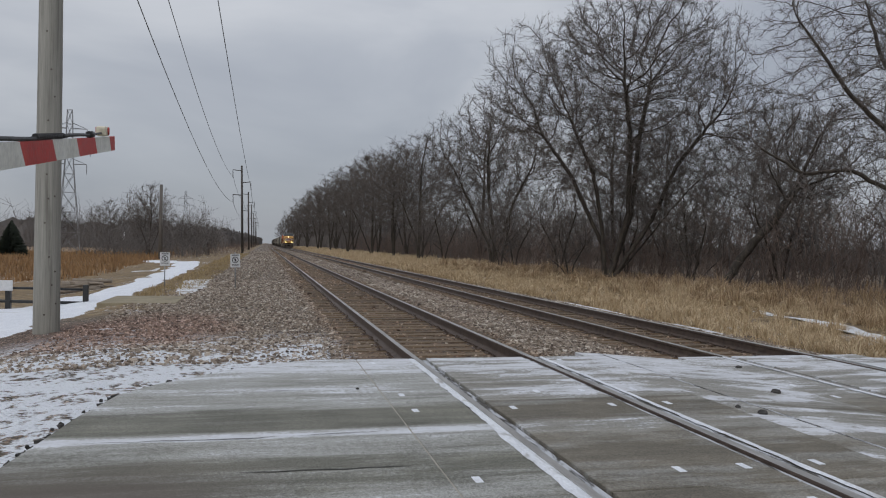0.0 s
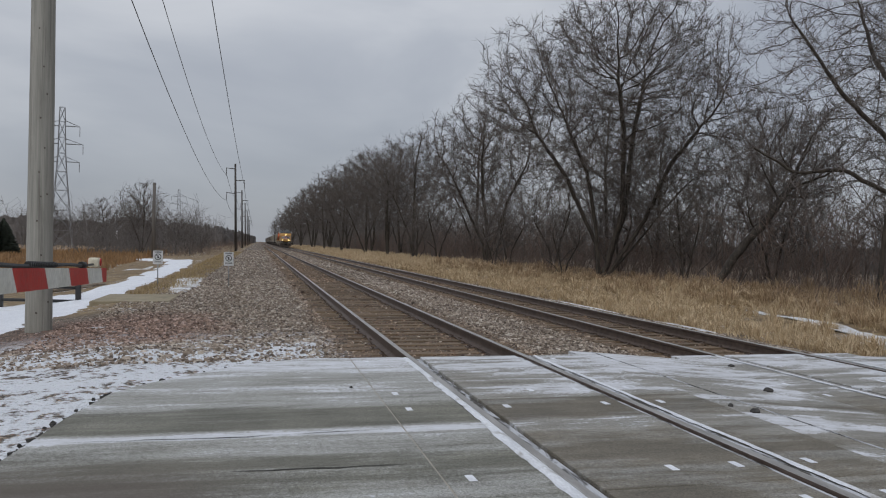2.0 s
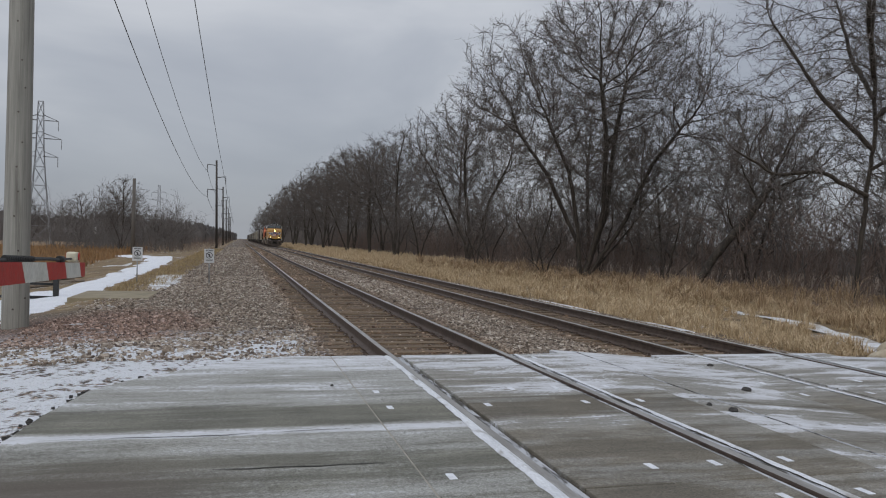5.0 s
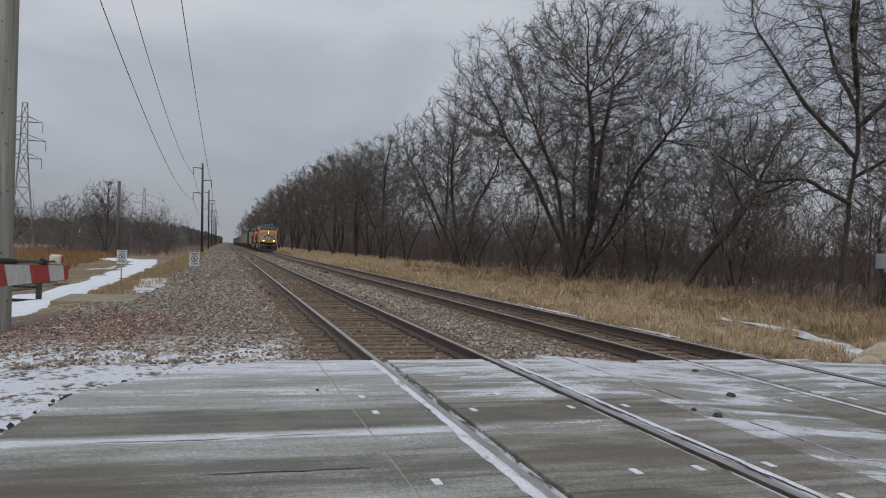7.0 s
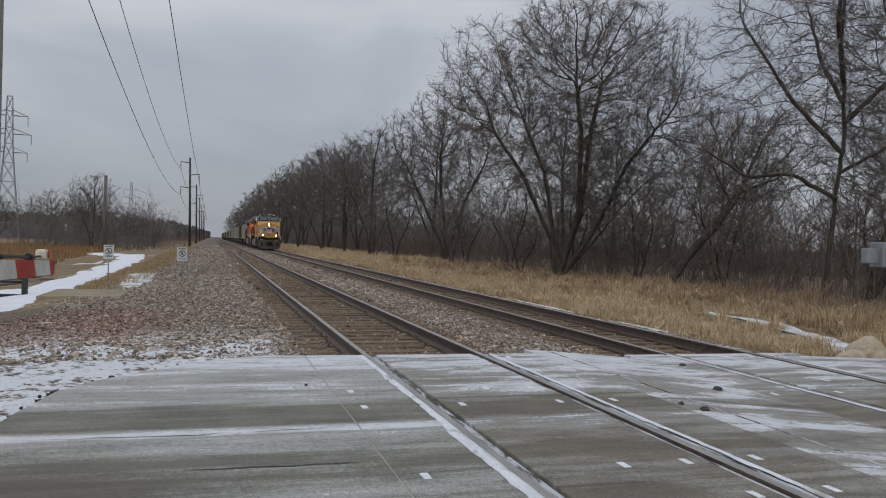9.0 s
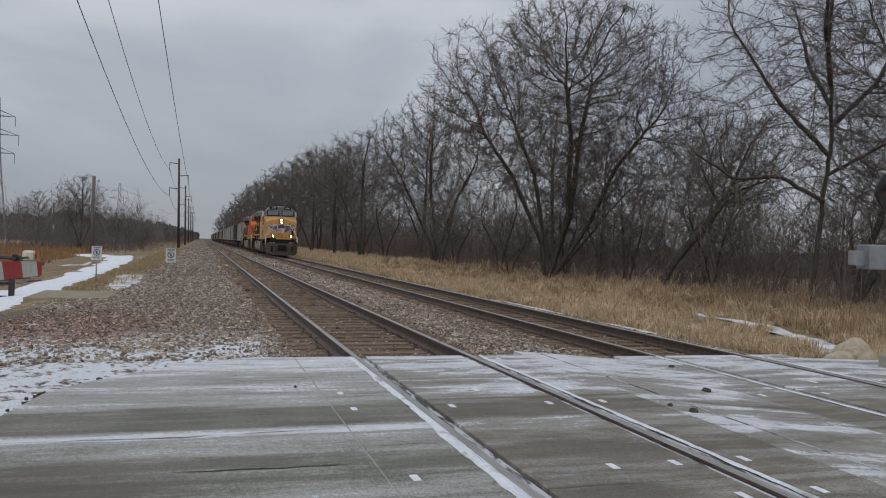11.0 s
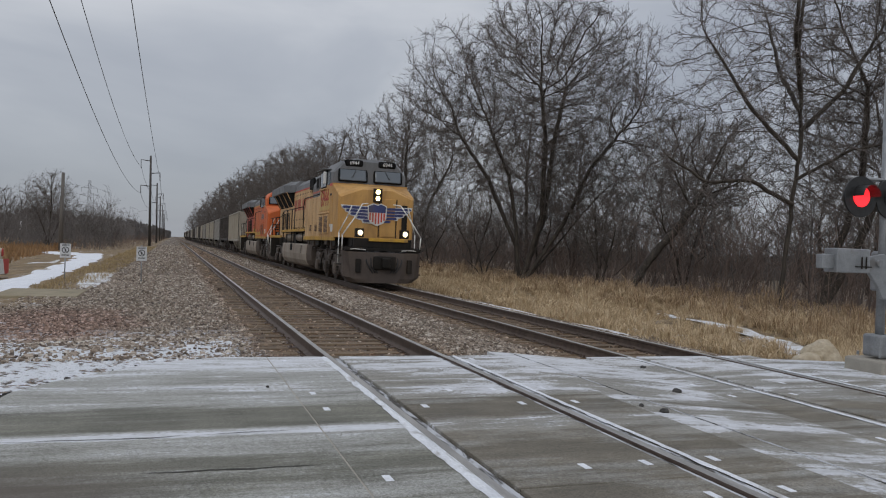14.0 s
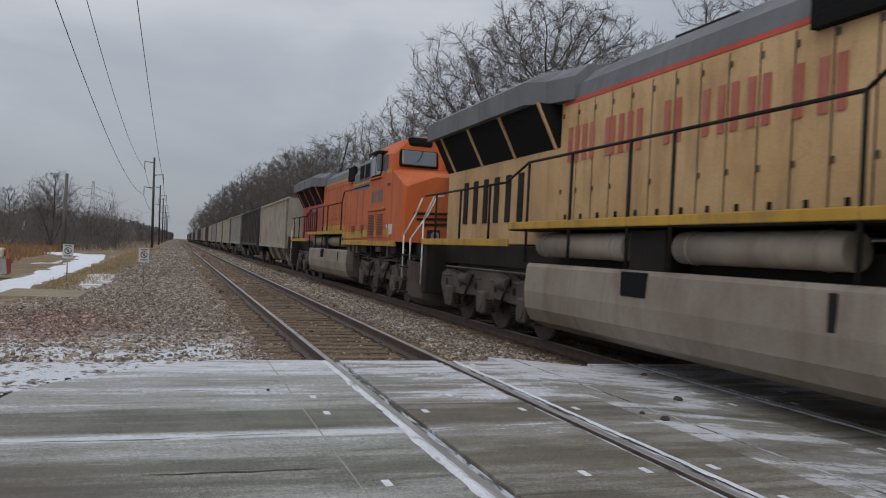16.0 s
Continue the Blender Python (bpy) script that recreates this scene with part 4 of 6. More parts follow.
treeline("woods_mass", [(62, -40), (60, 40), (56, 120), (44, 300), (30, 700), (28, 1400)], 4.0, "far_haze_twigs", "grey-brown leafless undergrowth deep in the woods")
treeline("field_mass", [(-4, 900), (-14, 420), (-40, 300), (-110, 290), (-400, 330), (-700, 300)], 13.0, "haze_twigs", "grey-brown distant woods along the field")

# ---- the train ----
def paint(name, c1, c2, grime, at=0.55, rough=0.5):
    """Weathered coach paint: fading, vertical dirt runs and road grime thicker low down the body."""
    def build(k, b):
        v = k.coord(False)
        runs = k.noise(k.coord(False, (1.5, 1.5, 0.3)), 1.3, 6.0, 0.66, 0.5)
        col = k.mix(k.step(k.noise(v, 0.9, 5.0, 0.6), 0.3, 0.7), c1, c2)
        col = k.mix(k.math("MULTIPLY", k.step(runs, at - 0.08, at + 0.2), 0.6), col, grime)
        col = k.mix(k.math("MULTIPLY", k.step(k.noise(k.coord(False, (1.0, 1.0, 0.8)), 0.55, 6.0, 0.65, 0.5), 0.5, 0.68), 0.35), col, grime)
        col = k.mix(k.math("MULTIPLY", k.step(k.noise(v, 3.5, 7.0, 0.7), 0.6, 0.78), 0.5), col, grime)
        g = k.noise(v, 40.0, 4.0)
        col = k.mix(0.25, col, k.mix(1.0, col, k.ramp(g, [(0.3, 0.5), (0.7, 1.3)]), "MULTIPLY"))
        k.put(b.inputs["Base Color"], col)
        k.put(b.inputs["Roughness"], k.n("ShaderNodeMapRange", Value=runs, To_Min=rough - 0.1, To_Max=rough + 0.3).outputs[0])
        bump(k, b, k.math("ADD", g, k.noise(v, 2.0, 2.0)), 0.06, 0.01)
    surface(name, build)


DIRT = (0.2, 0.13, 0.07)
paint("yellow_paint", (0.47, 0.25, 0.066), (0.55, 0.31, 0.095), (0.24, 0.13, 0.055), 0.51)
paint("panel_yellow", (0.52, 0.34, 0.1), (0.58, 0.39, 0.13), (0.36, 0.22, 0.08))
paint("faded_yellow", (0.57, 0.345, 0.145), (0.66, 0.43, 0.21), (0.31, 0.18, 0.09), 0.53)
paint("stripe_yellow", (0.5, 0.275, 0.026), (0.57, 0.33, 0.038), DIRT, 0.5)
paint("faded_red", (0.4, 0.085, 0.06), (0.46, 0.13, 0.085), (0.48, 0.3, 0.17), 0.56)
paint("roof_grey", (0.12, 0.125, 0.13), (0.17, 0.172, 0.178), (0.08, 0.075, 0.07))
paint("stripe_red", (0.5, 0.06, 0.035), (0.58, 0.09, 0.05), (0.3, 0.1, 0.06))
paint("rusty_slat", (0.075, 0.036, 0.018), (0.13, 0.066, 0.034), (0.03, 0.02, 0.014))
paint("under_black", (0.014, 0.013, 0.012), (0.026, 0.023, 0.02), (0.055, 0.043, 0.033))
paint("plow_brown", (0.06, 0.045, 0.038), (0.085, 0.066, 0.055), (0.11, 0.085, 0.065))
paint("tank_grey", (0.25, 0.205, 0.16), (0.33, 0.28, 0.225), (0.17, 0.125, 0.09), 0.5)
paint("truck_grime", (0.068, 0.052, 0.042), (0.11, 0.086, 0.069), (0.03, 0.024, 0.02))
paint("orange_paint", (0.54, 0.105, 0.02), (0.6, 0.14, 0.03), (0.3, 0.09, 0.04), 0.52)
paint("old_red", (0.42, 0.055, 0.035), (0.5, 0.09, 0.05), (0.24, 0.07, 0.045))
paint("white_rail", (0.66, 0.65, 0.6), (0.74, 0.73, 0.7), (0.4, 0.36, 0.3))
paint("shield_blue", (0.03, 0.04, 0.13), (0.05, 0.06, 0.17), (0.1, 0.08, 0.07))
paint("shield_white", (0.6, 0.6, 0.58), (0.7, 0.7, 0.68), (0.45, 0.4, 0.3))
paint("hopper_tan", (0.34, 0.31, 0.25), (0.41, 0.37, 0.31), (0.2, 0.165, 0.125))
paint("hopper_grey", (0.26, 0.25, 0.235), (0.33, 0.32, 0.3), (0.16, 0.135, 0.11))
paint("hopper_dark", (0.035, 0.03, 0.028), (0.06, 0.05, 0.045), (0.1, 0.075, 0.055))
plain("wheel_steel", (0.08, 0.065, 0.055), (0.13, 0.105, 0.09), 6, 0.5, 0.6, stain=(0.2, 0.19, 0.18))
plain("mesh_black", (0.008, 0.008, 0.008), (0.016, 0.016, 0.016), 30, 0.85, relief=0.5, fine=90)
for m_ in ("mesh_black", "under_black"):      # open mesh and caked soot give hardly any gloss
    next(q for q in MATS[m_].node_tree.nodes if q.type == "BSDF_PRINCIPLED").inputs["Specular IOR Level"].default_value = 0.12
plain("number_red", (0.33, 0.035, 0.03), (0.4, 0.06, 0.045), 10, 0.6)

WHEEL_R = 0.53


def wheelset_mesh(r=WHEEL_R):
    bm = bmesh.new()
    rod(bm, (-0.95, 0, 0), (0.95, 0, 0), 0.09, n=8)
    for s in (-1, 1):
        rod(bm, (s * 0.69, 0, 0), (s * 0.815, 0, 0), r, n=24)
        rod(bm, (s * 0.67, 0, 0), (s * 0.7, 0, 0), r + 0.028, n=24)
        rod(bm, (s * 0.815, 0, 0), (s * 0.85, 0, 0), r * 0.42, r * 0.3, n=12)
        for a in range(5):
            c, d = math.cos(a * 1.2566) * r * 0.68, math.sin(a * 1.2566) * r * 0.68
            rod(bm, (s * 0.8, c, d), (s * 0.822, c, d), r * 0.12, n=8)
    return fill(bm, "wheelset", "wheel_steel")


LOCO_WHEELS, CAR_WHEELS = wheelset_mesh(), wheelset_mesh(0.46)
TURNING = []


def loft(bm, rings, mi=0):
    """Joins outlines of equal length into one closed body."""
    vs = [[bm.verts.new(p) for p in ring] for ring in rings]
    n = len(vs[0])
    fs = [bm.faces.new(vs[0][::-1]), bm.faces.new(vs[-1])]
    for a, b in zip(vs, vs[1:]):
        for i in range(n):
            fs.append(bm.faces.new((a[i], a[(i + 1) % n], b[(i + 1) % n], b[i])))
    bmesh.ops.recalc_face_normals(bm, faces=fs)
    for f in fs:
        f.material_index = mi
    return bm


def section(y, pts):
    return [(x, y, z) for x, z in pts]


def lettering(text, size, thick=0.006):
    """A flat mesh of the built-in font, centred."""
    cu = bpy.data.curves.new("lettering", "FONT")
    cu.body, cu.size, cu.extrude, cu.align_x, cu.align_y = text, size, thick, "CENTER", "CENTER"
    ob = new("lettering", cu)
    bpy.context.view_layer.update()
    me = bpy.data.meshes.new_from_object(ob.evaluated_get(bpy.context.evaluated_depsgraph_get()))
    bpy.data.objects.remove(ob)
    return me


SIDE = Matrix(((0, 0, -1, 0), (-1, 0, 0, 0), (0, 1, 0, 0), (0, 0, 0, 1)))   # upright writing on the side that faces -x
FRONT = Matrix(((1, 0, 0, 0), (0, 0, -1, 0), (0, 1, 0, 0), (0, 0, 0, 1)))   # upright writing on the front


def locomotive(label, body, body2, top, sill, trim, length, lead):
    lo = thing("locomotive", pose(0, 0, 0), label, "locomotive", "diesel locomotives")

    def p(name, bm, mat, parent=None, lab="", at=None):
        return part(name, bm, mat, parent or lo, lab, at)

    def b1(*a, bevel=0.012):
        bm = bmesh.new()
        return box(bm, *a, bevel)

    L = length
    # frame and deck
    p("underframe", b1(-0.95, 0.95, 0.5, L - 0.4, 1.3, 1.76), "under_black")
    for s in (-1, 1):
        p("side_sill", b1(s * 1.5 - 0.03, s * 1.5 + 0.03, 2.1, 9.6, 1.64, 1.8), sill, lab="yellow sill stripe")
        p("walkway", b1(s * 1.22 - 0.28, s * 1.22 + 0.28, 9.6, 18.0, 2.0, 2.04), "under_black")
        p("walkway_edge", b1(s * 1.5 - 0.025, s * 1.5 + 0.025, 9.6, 18.0, 2.02, 2.14), sill, lab="yellow walkway edge")
        p("rear_sill", b1(s * 1.5 - 0.025, s * 1.5 + 0.025, 18.0, L - 0.5, 1.72, 1.86), sill)
    # pilot with its plow
    bm = bmesh.new()
    loft(bm, [section(0.7, [(-1.5, 0.4), (-1.3, 0.2), (1.3, 0.2), (1.5, 0.4), (1.52, 1.3), (-1.52, 1.3)]),
              section(0.42, [(-1.46, 0.34), (-1.2, 0.14), (1.2, 0.14), (1.46, 0.34), (1.5, 1.28), (-1.5, 1.28)]),
              section(0.2, [(-1.2, 0.3), (-0.95, 0.12), (0.95, 0.12), (1.2, 0.3), (1.34, 1.26), (-1.34, 1.26)]),
              section(0.06, [(-0.6, 0.28), (-0.5, 0.12), (0.5, 0.12), (0.6, 0.28), (0.8, 1.24), (-0.8, 1.24)])])
    pilot = p("pilot", bm, "plow_brown", lab="grimy brown snow plow")
    for x in (-0.98, 0.98):
        part("pocket", b1(x - 0.09, x + 0.09, 0.0, 0.14, 0.5, 1.0), "under_black", pilot)
    bm = bmesh.new()
    rod(bm, (0, 0.3, 0.86), (0, -0.25, 0.86), 0.11, n=10)
    box(bm, -0.17, 0.14, -0.42, -0.16, 0.68, 1.06, 0.05)
    box(bm, -0.42, 0.42, -0.05, 0.16, 0.62, 1.12, 0.04)
    p("coupler", bm, "under_black")
    bm = bmesh.new()
    box(bm, -1.45, 1.45, 0.2, 0.9, 1.3, 1.42, 0.02)
    box(bm, -1.1, 1.1, 0.35, 0.9, 1.42, 1.76, 0.02)
    p("end_platform", bm, "under_black")
    p("anticlimber", b1(-0.55, 0.95, 0.28, 0.42, 1.66, 1.78), sill, lab="yellow anticlimber edge")
    bm = bmesh.new()
    for s in (-1, 1):
        for i in range(3):
            pts = [Vector((s * (0.3 + 0.14 * i), 0.2, 1.3)), Vector((s * (0.36 + 0.16 * i), 0.05, 1.05 - 0.06 * i)), Vector((s * (0.4 + 0.1 * i), 0.0, 0.75)), Vector((s * (0.24 + 0.1 * i), 0.02, 0.5))]
            pipe(bm, pts, 0.024, 6)
        pipe(bm, [Vector((s * 0.1, 0.25, 1.32)), Vector((s * 0.5, 0.12, 1.22)), Vector((s * 0.95, 0.15, 1.36))], 0.022, 6)
    p("brake_hoses", bm, "cable_black")
    for s in (-1, 1):
        bm = bmesh.new()
        for i in range(4):
            box(bm, s * 1.35 - 0.24, s * 1.35 + 0.24, 0.62, 1.0 + 0.06 * i, 0.42 + 0.33 * i, 0.46 + 0.33 * i)
        box(bm, s * 1.1 - 0.02, s * 1.1 + 0.02, 0.62, 1.2, 0.35, 1.76)
        p("steps", bm, "under_black")
        bm = bmesh.new()
        pipe(bm, [Vector(q) for q in ((s * 1.5, 1.22, 0.75), (s * 1.5, 1.22, 1.95), (s * 1.25, 1.0, 2.5), (s * 1.1, 0.95, 2.9))], 0.022)
        p("grab_rail", bm, trim, lab="white painted handrail")
        bm = bmesh.new()
        pipe(bm, [Vector(q) for q in ((s * 1.5, 0.55, 1.3), (s * 1.52, 0.5, 1.85), (s * 1.05, 0.5, 2.5), (s * 0.75, 0.75, 2.95), (s * 0.5, 0.9, 2.98))], 0.022)
        pipe(bm, [Vector(q) for q in ((s * 1.45, 0.3, 1.32), (s * 1.1, 0.14, 1.36), (s * 0.7, 0.14, 1.34), (s * 0.7, 0.25, 1.3))], 0.016)
        p("front_handrail", bm, trim, lab="white painted handrail")
        # ditch lights
        box_ = p("ditch_light", b1(s * 0.87 - 0.15, s * 0.87 + 0.15, 0.42, 0.7, 1.8, 2.1), "under_black")
        bm = bmesh.new()
        rod(bm, (s * 0.87, 0.43, 1.95), (s * 0.87, 0.4, 1.95), 0.115, n=16)
        part("rim", bm, "steel_grey", box_)
        bm = bmesh.new()
        rod(bm, (s * 0.87, 0.41, 1.95), (s * 0.87, 0.385, 1.95), 0.08 if lead else 0.05, n=16)
        part("lens", bm, "headlamp_glow" if lead else "cab_glass", box_, "glowing ditch lamp" if lead else "")
    # nose: chamfered box that tapers to the front, with a low ridge
    bm = bmesh.new()
    loft(bm, [section(1.0, [(-1.42, 1.78), (1.42, 1.78), (1.42, 3.2), (0.6, 3.5), (-0.6, 3.5), (-1.42, 3.2)]),
              section(1.12, [(-1.5, 1.78), (1.5, 1.78), (1.5, 3.28), (0.62, 3.58), (-0.62, 3.58), (-1.5, 3.28)]),
              section(2.27, [(-1.52, 1.78), (1.52, 1.78), (1.52, 3.72), (0.7, 3.78), (-0.7, 3.78), (-1.52, 3.72)])])
    nose = p("nose", bm, body, at=pose(0, 0.45, 0))
    part("nose_door", b1(0.12, 0.72, 0.972, 1.01, 1.84, 3.2), body, nose)
    for x in (0.08, 0.78):
        part("door_seam", b1(x - 0.02, x + 0.02, 0.985, 1.01, 1.82, 3.2, bevel=0), "under_black", nose)
    part("recess", b1(1.0, 1.22, 0.985, 1.02, 1.9, 3.0, bevel=0), "under_black", nose)
    hl = p("headlight", b1(-0.17, 0.17, 0.92, 1.2, 3.06, 3.56), "under_black", at=pose(0, 0.45, 0))
    for z in (3.2, 3.43):
        bm = bmesh.new()
        rod(bm, (0, 0.93, z), (0, 0.9, z), 0.082, n=16)
        part("lens", bm, "headlamp_glow" if lead else "cab_glass", hl, "glowing headlamp" if lead else "")
    # emblem of plain shapes on the nose
    if lead:
        for s in (-1, 1):
            for i in range(5):
                w_ = (1.37, 1.24, 1.06, 0.8, 0.56)[i]
                z_ = 2.88 - 0.115 * i
                bm = bmesh.new()
                prism(bm, [(s * 0.2, z_), (s * (w_ - 0.05), z_ + 0.02), (s * w_, z_ - 0.03), (s * (w_ - 0.05), z_ - 0.07), (s * 0.2, z_ - 0.082)], "y", 0.955, 0.97)
                part("feather", bm, "shield_blue", nose, "blue feather of a winged emblem")
        for s in (-1, 1):
            bm = bmesh.new()
            prism(bm, [(s * 0.1, 2.9), (s * 1.42, 2.93), (s * 1.39, 2.82), (s * 1.28, 2.76), (s * 1.25, 2.69), (s * 1.1, 2.64), (s * 1.07, 2.57), (s * 0.86, 2.52), (s * 0.83, 2.45), (s * 0.6, 2.4), (s * 0.56, 2.31), (s * 0.1, 2.29)], "y", 0.974, 0.985)
            part("wing_field", bm, "shield_white", nose)
        bm = bmesh.new()
        prism(bm, [(-0.38, 2.94), (-0.15, 3.03), (0, 2.98), (0.15, 3.03), (0.38, 2.94), (0.37, 2.5), (0.26, 2.32), (0, 2.22), (-0.26, 2.32), (-0.37, 2.5)], "y", 0.945, 0.965)
        part("shield_field", bm, "shield_white", nose)
        bm = bmesh.new()
        prism(bm, [(-0.34, 2.92), (-0.14, 2.99), (0, 2.945), (0.14, 2.99), (0.34, 2.92), (0.33, 2.7), (-0.33, 2.7)], "y", 0.935, 0.95)
        part("shield_top", bm, "shield_blue", nose)
        for x in (-0.28, -0.17, -0.057, 0.057, 0.17, 0.28):
            part("shield_bar", b1(x - 0.032, x + 0.032, 0.936, 0.95, 2.26 + abs(x) * 0.6, 2.69, bevel=0), "stripe_red", nose)
    else:
        for i in range(3):
            bm = bmesh.new()
            prism(bm, [(-1.2 + 0.1 * i, 2.55 - 0.14 * i), (0.6 - 0.2 * i, 2.62 - 0.14 * i), (0.5 - 0.2 * i, 2.55 - 0.14 * i), (-1.2 + 0.1 * i, 2.49 - 0.14 * i)], "y", 0.955, 0.97)
            part("swoosh", bm, "under_black", nose, "black swoosh of an emblem")
        part("nose_window", b1(-0.1, 0.35, 0.96, 1.0, 2.9, 3.2), "cab_glass", nose)
    # cab
    bm = bmesh.new()
    loft(bm, [section(2.66, [(-1.53, 1.78), (1.53, 1.78), (1.53, 3.76), (-1.53, 3.76)]), section(5.42, [(-1.53, 1.78), (1.53, 1.78), (1.53, 3.76), (-1.53, 3.76)])])
    cab = p("cab", bm, body)
    shape = [(-1.5, 3.764), (1.5, 3.764), (1.5, 4.2), (1.12, 4.62), (0.5, 4.74), (-0.5, 4.74), (-1.12, 4.62), (-1.5, 4.2)]
    bm = bmesh.new()
    loft(bm, [section(2.76, [(x * 0.98, 3.764 + (z - 3.764) * 0.86) for x, z in shape]), section(2.9, [(x * 0.99, 3.764 + (z - 3.764) * 0.97) for x, z in shape]), section(3.3, shape), section(5.42, shape)])
    roof = p("cab_roof", bm, top if lead else body)
    for s in (-1, 1):
        w_ = part("windshield", b1(s * 0.72 - 0.6, s * 0.72 + 0.6, -0.03, 0.03, -0.27, 0.27, bevel=0.05), "mesh_black", roof, "dark framed windshield", pose(0, 2.745, 4.08, -9))
        part("pane", b1(s * 0.72 - 0.53, s * 0.72 + 0.53, -0.045, -0.02, -0.225, 0.225, bevel=0.03), "cab_glass", w_)
        bm = bmesh.new()
        pipe(bm, [Vector((s * 0.6, -0.06, 0.22)), Vector((s * 0.72, -0.075, -0.04)), Vector((s * 0.8, -0.075, -0.12))], 0.012, 6)
        part("wiper", bm, "cable_black", w_)
        nb = part("number_board", b1(s * 0.68 - 0.38, s * 0.68 + 0.38, 2.7, 3.2, 4.4, 4.66, bevel=0.09), "mesh_black", roof)
        if lead:
            me = lettering("6944", 0.2)
            me.materials.append(MATS["shield_white"])
            part("number", me, None, nb, at=pose(s * 0.68, 2.693, 4.53) @ FRONT)
        side = part("side_window", b1(s * 1.525 - 0.02, s * 1.525 + 0.02, 3.98, 5.24, 3.65, 4.3, bevel=0.01), "mesh_black", roof)
        part("door_window", b1(s * 1.525 - 0.02, s * 1.525 + 0.02, 3.34, 3.76, 3.72, 4.2, bevel=0.01), "cab_glass", roof)
        for a, c in ((4.02, 4.6), (4.68, 5.24)):
            part("pane", b1(s * 1.545 - 0.008, s * 1.545 + 0.008, a, c, 3.7, 4.25, bevel=0), "cab_glass", side)
        part("mirror", b1(s * 1.64 - 0.06, s * 1.64 + 0.06, 3.8, 3.93, 3.77, 4.24, bevel=0.03), "shield_white" if lead else "roof_grey", roof)
        part("awning", b1(s * 1.5 - 0.2, s * 1.5 + 0.14, 3.85, 5.3, 4.33, 4.36, bevel=0.01), top, roof)
        if lead:
            me = lettering("6944", 0.86)
            me.materials.append(MATS["number_red"])
            part("number_panel", b1(s * 1.532 - 0.004, s * 1.532 + 0.004, 3.22, 5.4, 2.8, 3.52, bevel=0), "panel_yellow", cab, "brighter yellow number panel")
            flip = Matrix.Identity(4) if s < 0 else pose(0, 0, 0, 0, 0, 180)
            part("number", me, None, cab, "red road number", pose(s * 1.542, 4.27, 3.22) @ flip @ SIDE @ Matrix.Diagonal((1.05, 1.12, 1, 1)))
        else:
            for i in range(4):
                part("number_bar", b1(s * 1.535 - 0.006, s * 1.535 + 0.006, 3.7 + 0.38 * i, 3.92 + 0.38 * i, 2.9, 3.25, bevel=0), "roof_grey", cab)
        if not lead:
            part("lower_stripe", b1(s * 1.535 - 0.008, s * 1.535 + 0.008, 2.75, 6.1, 1.9, 2.12, bevel=0), sill, cab, "yellow stripe")
        part("notice", b1(s * 1.53 - 0.008, s * 1.53 + 0.008, 2.0, 2.38, 1.97, 2.25, bevel=0), "shield_white", nose, "weathered white paper notice", pose(0, 0.0, 0))
        part("notice", b1(s * 1.53 - 0.006, s * 1.53 + 0.006, 2.53, 2.65, 2.15, 2.25, bevel=0), "shield_white", nose)
        for a in (2.8, 3.02):
            part("marker_light", b1(s * 1.54 - 0.02, s * 1.54 + 0.02, a, a + 0.09, 3.3, 3.38), "truck_grime", cab)
        part("corner_stripe", b1(s * 1.531 - 0.005, s * 1.531 + 0.005, 2.72, 3.3, 3.66, 3.755, bevel=0), "stripe_red" if lead else sill, cab)
        part("window_sill", b1(s * 1.56 - 0.05, s * 1.56 + 0.05, 3.9, 5.3, 3.58, 3.63), body2, cab)
        part("grille_hood", b1(s * 1.55 - 0.03, s * 1.55 + 0.03, 3.25, 5.4, 2.66, 2.72), body2, cab)
        for a, c in ((3.35, 4.2), (4.45, 5.35)):
            g = part("grille", b1(s * 1.53 - 0.03, s * 1.53 + 0.03, a, c, 1.9, 2.62), body2, cab)
            for i in range(13):
                part("slat", b1(s * 1.565 - 0.012, s * 1.565 + 0.012, a + 0.08, c - 0.08, 1.96 + 0.047 * i, 1.985 + 0.047 * i, bevel=0), "rusty_slat", g)
    # equipment cabinet behind the cab, full width
    for s in (-1, 1):
        cabinet = p("cabinet", b1(s * 1.2 - 0.3, s * 1.2 + 0.3, 5.44, 9.4, 1.78, 3.4), body2, lab="full-width equipment cabinet")
        for i, (a, c) in enumerate(((5.5, 6.35), (6.42, 7.25), (7.32, 8.35), (8.42, 9.3))):
            part("cabinet_door", b1(s * 1.5 - 0.008, s * 1.5 + 0.016, a, c, 2.36, 3.34, bevel=0.006), body2, cabinet)
            part("cabinet_door", b1(s * 1.5 - 0.008, s * 1.5 + 0.022, a, c, 1.84, 2.33, bevel=0.006), body2, cabinet)
            part("seam", b1(s * 1.5 - 0.002, s * 1.5 + 0.008, c + 0.01, c + (0.05 if i % 2 else 0.03), 2.3 if i % 2 else 1.9, 3.36, bevel=0), "under_black", cabinet)
        for a in (6.1, 7.5):
            for i in range(5):
                part("slat", b1(s * 1.526 - 0.012, s * 1.526 + 0.012, a, a + 0.46, 2.02 + 0.055 * i, 2.045 + 0.055 * i, bevel=0), "rusty_slat", cabinet)
    # hood behind the cab
    shoulder = [(-1.12, 3.26), (1.12, 3.26), (1.12, 4.05), (0.75, 4.6), (-0.75, 4.6), (-1.12, 4.05)]
    bm = bmesh.new()
    loft(bm, [section(5.43, shoulder), section(9.7, shoulder)])
    p("hood_front", bm, top)
    bm = bmesh.new()
    low = [(-0.95, 2.04), (0.95, 2.04), (0.95, 4.12), (-0.95, 4.12)]
    loft(bm, [section(9.56, low), section(17.1, low)])
